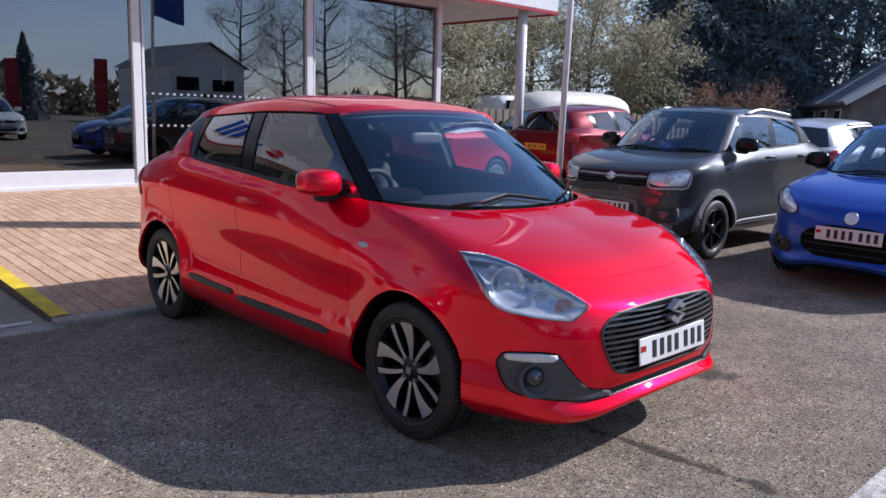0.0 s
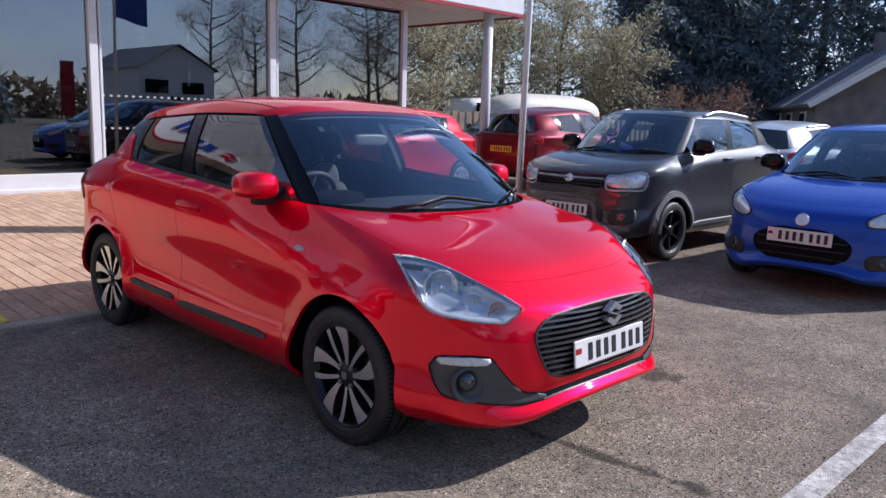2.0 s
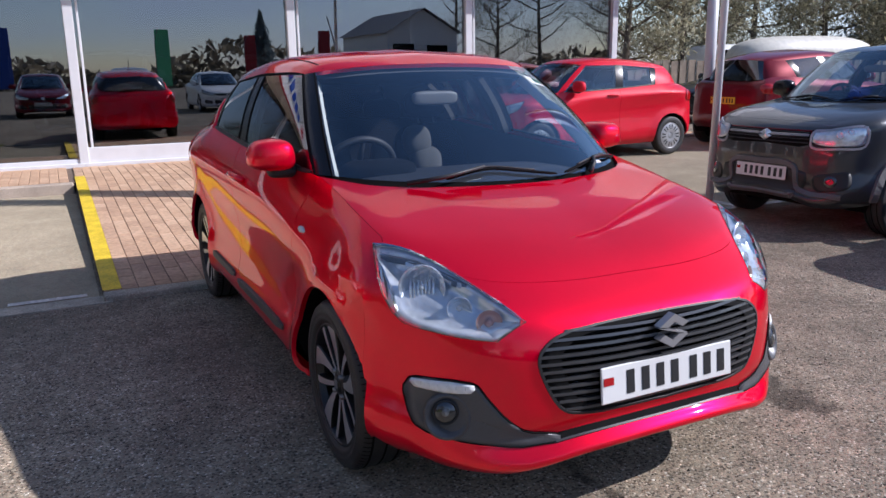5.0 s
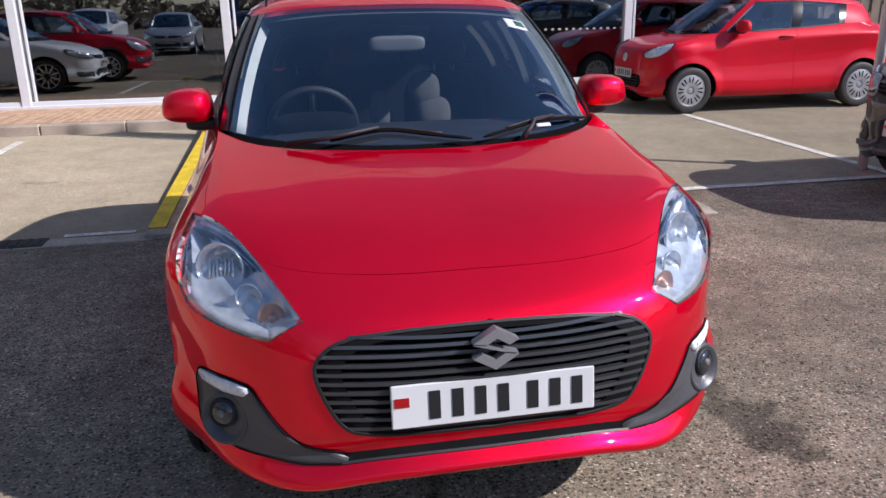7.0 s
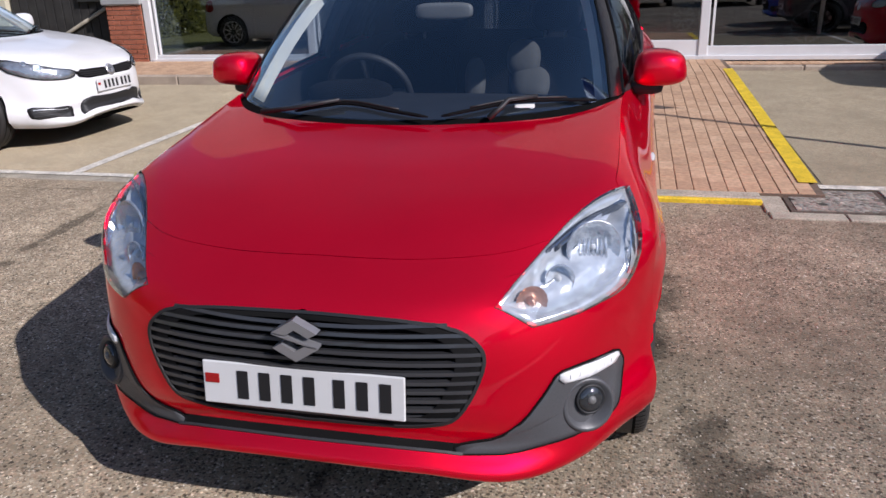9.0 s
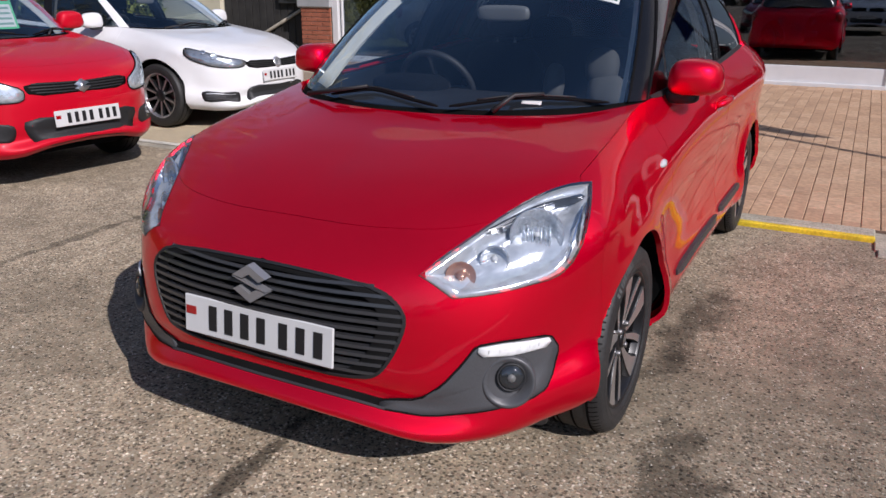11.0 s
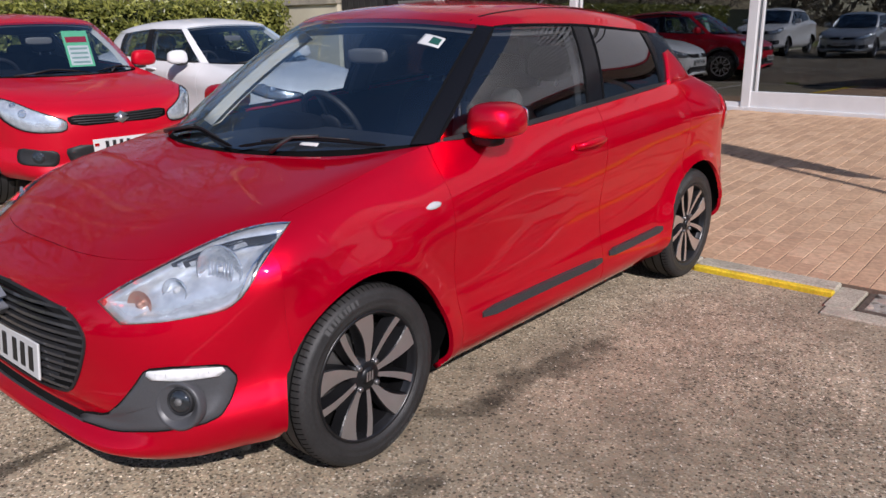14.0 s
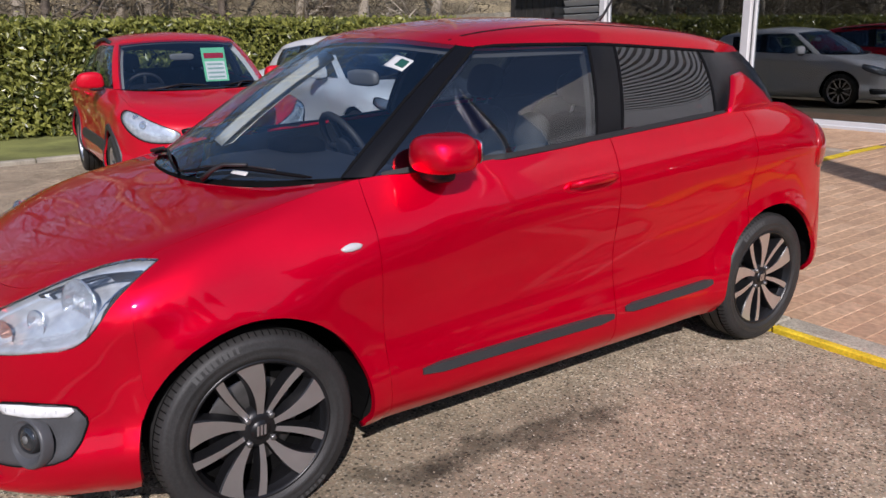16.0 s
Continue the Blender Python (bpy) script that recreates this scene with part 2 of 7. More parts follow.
# Outline stations of the lower body, half of it, nose to tail: x, y behind the front axle, bottom z, top z, inset of the top edge, front share, rear share.
STATIONS = (
    (0.000, -0.800, 0.258, 0.700, 0.120, 1.0, 0.0),
    (0.280, -0.785, 0.246, 0.704, 0.120, 1.0, 0.0),
    (0.500, -0.725, 0.206, 0.722, 0.130, 1.0, 0.0),
    (0.668, -0.605, 0.200, 0.762, 0.150, 1.0, 0.0),
    (0.785, -0.440, 0.214, 0.818, 0.150, 0.75, 0.0),
    (0.838, -0.320, 0.226, 0.853, 0.150, 0.5, 0.0),
    (0.864, -0.180, 0.214, 0.890, 0.150, 0.3, 0.0),
    (0.872, 0.050, 0.218, 0.935, 0.150, 0.1, 0.0),
    (0.866, 0.420, 0.200, 0.992, 0.154, 0.0, 0.0),
    (0.856, 0.900, 0.190, 1.012, 0.090, 0.0, 0.0),
    (0.856, 1.450, 0.190, 1.045, 0.080, 0.0, 0.0),
    (0.864, 1.950, 0.200, 1.075, 0.085, 0.0, 0.0),
    (0.874, 2.250, 0.220, 1.095, 0.105, 0.0, 0.0),
    (0.876, 2.500, 0.240, 1.100, 0.165, 0.0, 0.1),
    (0.856, 2.750, 0.250, 1.085, 0.190, 0.0, 0.4),
    (0.790, 2.930, 0.250, 1.060, 0.185, 0.0, 0.8),
    (0.620, 3.020, 0.260, 1.045, 0.180, 0.0, 1.0),
    (0.350, 3.045, 0.260, 1.035, 0.180, 0.0, 1.0),
    (0.000, 3.050, 0.260, 1.035, 0.180, 0.0, 1.0),
)
COUNT_A = (8, 8, 7, 7, 5, 6, 8, 12, 14, 16, 14, 9, 8, 8, 7, 6, 6, 6)
LEVELS = (0.0, 0.08, 0.20, 0.35, 0.50, 0.65, 0.80, 0.92, 1.0)
IN_FRONT = (0.046, 0.000, 0.044, 0.026, 0.026, 0.030, 0.044, 0.070)
IN_SIDE = (0.080, 0.018, 0.008, 0.032, 0.037, 0.017, 0.000, 0.022)
IN_REAR = (0.100, 0.020, 0.000, 0.000, 0.010, 0.025, 0.040, 0.060)
# how far wings and doors draw in above the wheel arches, by station, low to high
WAIST = {6: (0.006, 0.024, 0.020), 7: (0.018, 0.060, 0.045), 8: (0.012, 0.052, 0.050), 9: (0.008, 0.024, 0.020), 10: (0.000, 0.010, 0.008)}
# Window band, half of it: foot and head of each upright, from the windscreen's middle round to the rear window's middle.
UPRIGHTS = (
    ((0.000, 0.020, 0.975), (0.000, 0.800, 1.418)),
    ((0.300, 0.060, 0.980), (0.280, 0.815, 1.412)),
    ((0.540, 0.205, 0.988), (0.465, 0.850, 1.398)),
    ((0.670, 0.380, 0.995), (0.554, 0.910, 1.386)),
    ((0.712, 0.470, 0.995), (0.588, 0.965, 1.378)),
    ((0.775, 1.385, 1.040), (0.628, 1.470, 1.378)),
    ((0.776, 1.520, 1.050), (0.628, 1.610, 1.374)),
    ((0.778, 2.070, 1.084), (0.614, 2.140, 1.338)),
    ((0.766, 2.160, 1.092), (0.600, 2.270, 1.328)),
    ((0.690, 2.590, 1.085), (0.535, 2.490, 1.322)),
    ((0.590, 2.740, 1.060), (0.470, 2.610, 1.325)),
    ((0.000, 2.840, 1.045), (0.000, 2.720, 1.350)),
)
COUNT_B = (6, 6, 4, 4, 14, 3, 11, 4, 7, 6, 10)
HOOD_MID = ((0.0, -0.500, 0.800), (0.0, -0.250, 0.885), (0.0, -0.050, 0.935))
ROOF_MID = ((0.0, 0.960, 1.462), (0.0, 1.300, 1.494), (0.0, 1.900, 1.485), (0.0, 2.400, 1.435))


def sym_spline(ctrl, counts, start=True, end=True):
    c = [list(p) for p in ctrl]
    flip = lambda p: [-p[0], *p[1:]]
    full = ([flip(c[1])] if start else []) + c + ([flip(c[-2])] if end else [])
    cnt = ([1] if start else []) + list(counts) + ([1] if end else [])
    pts, where = spline(full, cnt)
    a, b = (1 if start else 0), len(pts) - (1 if end else 0)
    pts = pts[a:b]
    w = [i - a for i in where]
    return pts, (w[1:] if start else w)[: len(c)]


def coons(front, rear, mid, side):
    """A patch between four curves: front and rear run from the middle to the side, mid and side from front to rear."""
    nu, nv = len(front), len(mid)
    u, v = np.linspace(0, 1, nu)[:, None, None], np.linspace(0, 1, nv)[None, :, None]
    f, r, m, s = front[:, None], rear[:, None], mid[None], side[None]
    return (1 - v) * f + v * r + (1 - u) * m + u * s - ((1 - u) * (1 - v) * front[0] + u * (1 - v) * front[-1] + (1 - u) * v * rear[0] + u * v * rear[-1])


def resample(c, n):
    d = np.concatenate([[0], np.cumsum(np.linalg.norm(np.diff(c, axis=0), axis=1))])
    t = np.linspace(0, d[-1], n)
    return np.stack([np.interp(t, d, c[:, k]) for k in range(c.shape[1])], 1)


def shell(warp, nose=0.0):
    """The grids of a car's outer skin, half of it, with every control point moved by warp(x, y, z)."""
    st = np.array(STATIONS)
    xy = st[:, :2]
    tan = np.gradient(xy, axis=0)
    tan[0], tan[-1] = (1, 0), (-1, 0)
    nrm = np.stack([tan[:, 1], -tan[:, 0]], 1)
    nrm /= np.linalg.norm(nrm, axis=1)[:, None]
    nrm = -nrm
    rows = []
    for k, f in enumerate(LEVELS):
        row = []
        for i, (x, y, zb, zt, top, wf, wr) in enumerate(STATIONS):
            inset = top if k == len(LEVELS) - 1 else wf * IN_FRONT[k] + wr * IN_REAR[k] + (1 - wf - wr) * IN_SIDE[k]
            if k == len(LEVELS) - 2:
                inset = max(inset, 0.42 * top)
            if k < 3 and 2 < i < 6:
                inset += (0.012, 0.012, 0.006)[i - 3] * (1.0, 1.0, -3.0)[k]
            if i in WAIST and 5 <= k <= 7:
                inset += WAIST[i][k - 5]
            px, py = x + nrm[i][0] * inset, y + nrm[i][1] * inset
            row.append(warp(max(px, 0.0) if x else 0.0, py, zb + f * (zt - zb)))
        rows.append(row)
    lines = [sym_spline(r, COUNT_A)[0] for r in rows]
    where = sym_spline(rows[0], COUNT_A)[1]
    grid = np.array([spline([ln[i] for ln in lines], [3, 4, 4, 4, 4, 4, 4, 4])[0] for i in range(len(lines[0]))])
    top = grid[:, -1]
    foot, wb = sym_spline([warp(*a) for a, b in UPRIGHTS], COUNT_B)
    head, _ = sym_spline([warp(*b) for a, b in UPRIGHTS], COUNT_B)
    nv = 9
    t = np.linspace(0, 1, nv)[None, :, None]
    band = foot[:, None] * (1 - t) + head[:, None] * t
    out = np.cross(np.gradient(foot, axis=0), head - foot)
    out /= np.linalg.norm(out, axis=1)[:, None] + 1e-9
    band = band + out[:, None] * (4 * t * (1 - t)) * 0.018
    i3, i8 = where[3], where[8]
    front, side = top[: i3 + 1], top[i3 : i8 + 1]
    nu, nv = len(front), len(side)
    mid = resample(spline([top[0], *[warp(*p) for p in HOOD_MID], warp(0, 0.02, 0.962)], [8] * 4)[0], nv)
    cowl = resample(sym_spline([warp(0, 0.02, 0.962), warp(0.32, 0.06, 0.966), warp(0.56, 0.19, 0.972), tuple(top[i8])], [6, 6, 6], end=False)[0], nu)
    hood = coons(front, cowl, mid, side)
    # round the edge where wings and nose run into the bonnet
    def blend(line):
        q = line.copy()
        w = np.clip(1 - np.abs(np.arange(len(q)) - 9) / 7.0, 0, 1)[:, None]
        for _ in range(14):
            q[1:-1] += 0.5 * w[1:-1] * ((q[:-2] + q[2:]) / 2 - q[1:-1])
        return q
    for i in range(i8):
        a, b = (i, 0) if i < i3 else (nu - 1, i - i3)
        rows_in = [(a, k) if i < i3 else (nu - 1 - k, b) for k in range(1, 10)]
        q = blend(np.concatenate([grid[i, -10:], np.array([hood[r] for r in rows_in])]))
        fade = min(1.0, (i8 - i) / 12.0)
        q = np.concatenate([grid[i, -10:], np.array([hood[r] for r in rows_in])]) * (1 - fade) + q * fade
        grid[i, -10:] = q[:10]
        hood[a, b] = q[9]
        for r, v in zip(rows_in, q[10:]):
            hood[r] = v
    rf = resample(head[: wb[4] + 1], 13)
    rs = resample(head[wb[4] : wb[9] + 1], 31)
    rr = resample(head[wb[9] :][::-1], 13)
    rm = resample(spline([head[0], *[warp(*p) for p in ROOF_MID], head[-1]], [8] * 5)[0], 31)
    roof = coons(rf, rr, rm, rs)
    u, v = np.linspace(0, 1, 13)[:, None], np.linspace(0, 1, 31)[None]
    roof[..., 2] += 0.085 * (4 * v * (1 - v)) ** 0.4 * (1 - u**5) * u**1.2
    roof[:, :, 2][:, 0] = rf[:, 2]
    return {"lower": grid, "where": where, "band": band, "wb": wb, "hood": hood, "roof": roof, "cowl": cowl}


def quads(grid, mask=None):
    """Vertices and faces of a grid; mask: which of its cells to keep."""
    nu, nv = grid.shape[:2]
    fs = [(i * nv + j, (i + 1) * nv + j, (i + 1) * nv + j + 1, i * nv + j + 1) for i in range(nu - 1) for j in range(nv - 1) if mask is None or mask[i, j]]
    return grid.reshape(-1, 3), fs


def panel(name, pieces, material, parent, gap=0.002, fold=0.018, label="", thick=True, outward=None):
    """One sheet of a car's skin out of grid pieces (grid, mask, mirrored?), joined where they meet, with its edges folded inwards."""
    bm = bmesh.new()
    for grid, mask, flip in pieces:
        vs, fs = quads(grid, mask)
        used = sorted({i for f in fs for i in f})
        tab = {}
        for i in used:
            x, y, z = vs[i]
            tab[i] = bm.verts.new((-x if flip else x, y, z))
        for f in fs:
            try:
                bm.faces.new([tab[i] for i in (reversed(f) if flip else f)])
            except ValueError:
                pass
    bmesh.ops.remove_doubles(bm, verts=bm.verts, dist=0.0006)
    bmesh.ops.dissolve_degenerate(bm, edges=bm.edges, dist=0.0003)
    bmesh.ops.recalc_face_normals(bm, faces=bm.faces)
    bm.normal_update()
    probe = max(bm.faces, key=lambda f: f.calc_center_median().z + abs(f.calc_center_median().x))
    c = probe.calc_center_median()
    if probe.normal.dot(outward or Vector((c.x * 2, (c.y - 1.2) * 0.3, c.z - 0.4))) < 0:
        bmesh.ops.reverse_faces(bm, faces=bm.faces)
        bm.normal_update()
    for f in bm.faces:
        f.smooth = True
    if thick:
        edges = [e for e in bm.edges if len(e.link_faces) == 1]
        rim = {v for e in edges for v in e.verts}
        move = {}
        for v in rim:
            d = Vector()
            for f in v.link_faces:
                d += f.calc_center_median() - v.co
            move[v] = (d.normalized() * gap if d.length else Vector(), v.normal.copy())
        r = bmesh.ops.extrude_edge_only(bm, edges=edges)
        fresh = [g for g in r["geom"] if isinstance(g, bmesh.types.BMVert)]
        for v, (d, _) in move.items():
            v.co += d
        for v in fresh:
            for e in v.link_edges:
                o = e.other_vert(v)
                if o in move:
                    v.co = o.co - move[o][1] * fold
        for e in edges:
            if e.is_valid:
                e.smooth = False
    me = bpy.data.meshes.new(name)
    bm.to_mesh(me)
    bm.free()
    me.materials.append(material)
    ob = new(name, me)
    ob.parent = parent
    if label:
        tagged(ob, label)
    return ob


def cells(n, m, a, b, c=0, d=None):
    k = np.zeros((n - 1, m - 1), bool)
    k[a:b, c : (m - 1 if d is None else d)] = True
    return k


def arches(grid, centres, radius):
    """Cut the wheel openings: which cells stay, with the edge drawn onto the circle."""
    keep = np.ones((grid.shape[0] - 1, grid.shape[1] - 1), bool)
    mid = (grid[:-1, :-1] + grid[1:, :-1] + grid[1:, 1:] + grid[:-1, 1:]) / 4
    for cy, cz in centres:
        r = np.hypot(mid[..., 1] - cy, mid[..., 2] - cz)
        keep &= ~((r < radius) & (mid[..., 0] > 0.4))
        cut = (r < radius) & (mid[..., 0] > 0.4)
        for i in range(grid.shape[0]):
            for j in range(grid.shape[1]):
                around = [cut[a, b] for a in (i - 1, i) for b in (j - 1, j) if 0 <= a < cut.shape[0] and 0 <= b < cut.shape[1]]
                if any(around) and not all(around):
                    dy, dz = grid[i, j, 1] - cy, grid[i, j, 2] - cz
                    q = math.hypot(dy, dz)
                    if j > 0:
                        grid[i, j, 1], grid[i, j, 2] = cy + dy / q * radius, cz + dz / q * radius
                    else:
                        grid[i, j, 1] = cy + math.copysign(math.sqrt(max(0.0, radius**2 - dz**2)), dy)
    return keep


def wheel(parent, x, y, z, radius, rim, width, style, side):
    """A road wheel: tyre, rim with spokes, brake disc and hub cap; side +1 faces +x."""
    w = thing_part("wheel", parent, (x, y, z), side)
    h = width / 2
    mid = (rim + radius) / 2
    prof = [(-h * 0.8, rim * 0.97), (-h, rim + 0.02), (-h * 1.03, mid), (-h * 0.93, radius - 0.014), (-h * 0.72, radius - 0.002), (0, radius), (h * 0.72, radius - 0.002), (h * 0.93, radius - 0.014), (h * 0.985, radius - 0.024), (h * 0.99, radius - 0.030), (h * 1.03, mid), (h * 1.04, mid - 0.004), (h * 1.015, mid - 0.010), (h * 1.01, rim + 0.022), (h * 1.02, rim + 0.018), (h * 0.97, rim + 0.008), (h * 0.82, rim * 0.97)]
    vs, fs = lathe(prof, 64)
    link_mesh("tyre", vs, fs, RUBBER, w)
    for gx in (-0.35, 0.0, 0.35):
        vs, fs = lathe([(gx * h * 1.6 - 0.004, radius + 0.0006), (gx * h * 1.6 + 0.004, radius + 0.0006)], 56)
        link_mesh("groove", vs, fs, SHADOWGAP, w)
    face, edge = (ALLOY, ALLOYDARK) if style in ("swift", "alloy") else ((ALLOYDARK, ALLOYDARK) if style == "dark" else (SILVERRIM, SILVERRIM))
    if style == "swift":
        # shoulder blocks of the tread and the raised marks on the sidewall
        vs, fs = [], []
        for i in range(90):
            a0, a1 = 2 * math.pi * i / 90, 2 * math.pi * (i + 0.18) / 90
            o = len(vs)
            for q in (a0, a1):
                for px, pr in ((h * 0.60, radius + 0.0008), (h * 0.72, radius - 0.0008), (h * 0.88, radius - 0.0088)):
                    vs.append((px + 0.0005, pr * math.cos(q), pr * math.sin(q)))
            fs += [(o, o + 1, o + 4, o + 3), (o + 1, o + 2, o + 5, o + 4)]
        link_mesh("tread_cut", vs, fs, SHADOWGAP, w)
        for start in (1.75, 4.9):
            for i in range(9):
                q0, q1 = start + i * 0.062, start + i * 0.062 + (0.044 if i % 3 else 0.030)
                vs = [(h * (0.995 + 0.035 * (radius - 0.032 - r) / (radius - 0.032 - mid)) + 0.0018, r * math.cos(q), r * math.sin(q)) for q in (q0, q1) for r in (mid + 0.004, mid + 0.022)]
                link_mesh("sidewall_mark", vs, [(0, 1, 3, 2)], SIDEWALL, w)
    vs, fs = lathe([(-h * 0.8, rim * 0.98), (-h * 0.75, rim * 0.90), (h * 0.60, rim * 0.90)], 56)
    link_mesh("rim_barrel", vs, fs, edge, w)
    vs, fs = lathe([(h * 0.60, rim * 0.90), (h * 0.80, rim * 0.945), (h * 0.90, rim * 0.955), (h * 0.93, rim * 0.985), (h * 0.86, rim * 1.01), (h * 0.78, rim * 1.005)], 56)
    link_mesh("rim", vs, fs, edge if style == "swift" else face, w)
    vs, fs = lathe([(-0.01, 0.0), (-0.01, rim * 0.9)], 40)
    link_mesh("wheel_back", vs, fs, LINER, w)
    vs, fs = lathe([(0.0, 0.02), (0.002, rim * 0.62), (0.0, rim * 0.64), (-0.008, rim * 0.64)], 40)
    link_mesh("brake_disc", vs, fs, STEEL, w)
    n = {"swift": 5, "alloy": 10, "dark": 6, "cover": 8}[style]
    for i in range(n):
        a0 = 2 * math.pi * i / n + math.pi / 2
        if style == "swift":
            spoke_blade(w, a0, 0.20, rim, h, face, edge, 0.092, 0.022, flare=1.5)
            spoke_blade(w, a0 + 0.60, -0.10, rim, h * 0.97, face, edge, 0.030, 0.016)
        elif style == "cover":
            for da in (-0.16, 0.16):
                c, q = math.cos(a0 + da), math.sin(a0 + da)
                vs = [(h * 0.885, r * c - o * q, r * q + o * c) for r, o in ((rim * 0.50, -0.006), (rim * 0.50, 0.006), (rim * 0.86, 0.011), (rim * 0.86, -0.011))]
                link_mesh("cover_slot", vs, [(0, 1, 2, 3)], SHADOWGAP, w, smooth=False)
        else:
            spoke_blade(w, a0, 0.0, rim, h * 0.9, face, edge, 0.026, 0.024)
    if style == "cover":
        vs, fs = lathe([(h * 0.80, rim * 0.97), (h * 0.88, rim * 0.90), (h * 0.86, rim * 0.45), (h * 0.80, rim * 0.25)], 40)
        link_mesh("wheel_cover", vs, fs, SILVERRIM, w)
    vs, fs = lathe([(h * 0.30, rim * 0.29), (h * 0.66, rim * 0.27), (h * 0.74, rim * 0.17), (h * 0.75, 0.001)], 28)
    link_mesh("hub_cap", vs, fs, edge, w)
    if style == "swift":
        vs, fs = lathe([(h * 0.74, 0.031), (h * 0.80, 0.029), (h * 0.81, 0.0005)], 24)
        cap = link_mesh("centre_cap", vs, fs, ALLOYDARK, w)
        for k in (-1, 0, 1):
            q = [(k * 0.011 - 0.004, -0.016), (k * 0.011 + 0.003, -0.016), (k * 0.011 + 0.006, 0.016), (k * 0.011 - 0.001, 0.016)]
            link_mesh("emblem_bar", [(h * 0.81 + 0.0015, u, v) for u, v in q], [(0, 1, 2, 3)], ALLOY, cap)
        for i in range(4):
            a = math.pi / 4 + i * math.pi / 2
            vs, fs = lathe([(h * 0.62, 0.010), (h * 0.80, 0.010), (h * 0.83, 0.007), (h * 0.83, 0.0005)], 8, center=(0, 0.052 * math.cos(a), 0.052 * math.sin(a)))
            link_mesh("wheel_nut", vs, fs, STEEL, w)
    return w


SILVERRIM = mat("silver_wheel_cover", (0.42, 0.43, 0.44), 0.35, metal=0.5, var=0.1)


def thing_part(name, parent, loc, side):
    ob = new(name)
    ob.empty_display_size = 0.1
    ob.parent = parent
    ob.matrix_basis = Matrix.Translation(loc) @ (Matrix.Identity(4) if side > 0 else Matrix.Rotation(math.pi, 4, "Z"))
    return ob


def spoke_blade(w, ang, twist, rim, h, face, edge, wide0, wide1, flare=0.8):
    """One raked spoke from the hub to the rim, with a machined face and deep dark flanks; it bends by twist and widens towards the rim."""
    vs, fs, mi = [], [], []
    rows = 10
    for k in range(rows):
        t = k / (rows - 1)
        r = rim * (0.20 + 0.755 * t)
        a = ang + twist * (t**1.6 - 0.5)
        wd = wide1 + (wide0 - wide1) * t**flare
        hx = h * (0.70 + 0.18 * t)
        c, s = math.cos(a), math.sin(a)
        for off, dep in ((-wd * 0.5 - 0.004, 0.045), (-wd * 0.5, 0.004), (-wd * 0.44, 0.0), (wd * 0.44, 0.0), (wd * 0.5, 0.004), (wd * 0.5 + 0.004, 0.045)):
            vs.append((hx - dep, r * c - off * s, r * s + off * c))
    for k in range(rows - 1):
        for j in range(5):
            fs.append((k * 6 + j, k * 6 + j + 1, k * 6 + j + 7, k * 6 + j + 6))
            mi.append(0 if j == 2 else 1)
    link_mesh("spoke", vs, fs, face, w, mats=[face, edge], midx=mi, smooth=False)


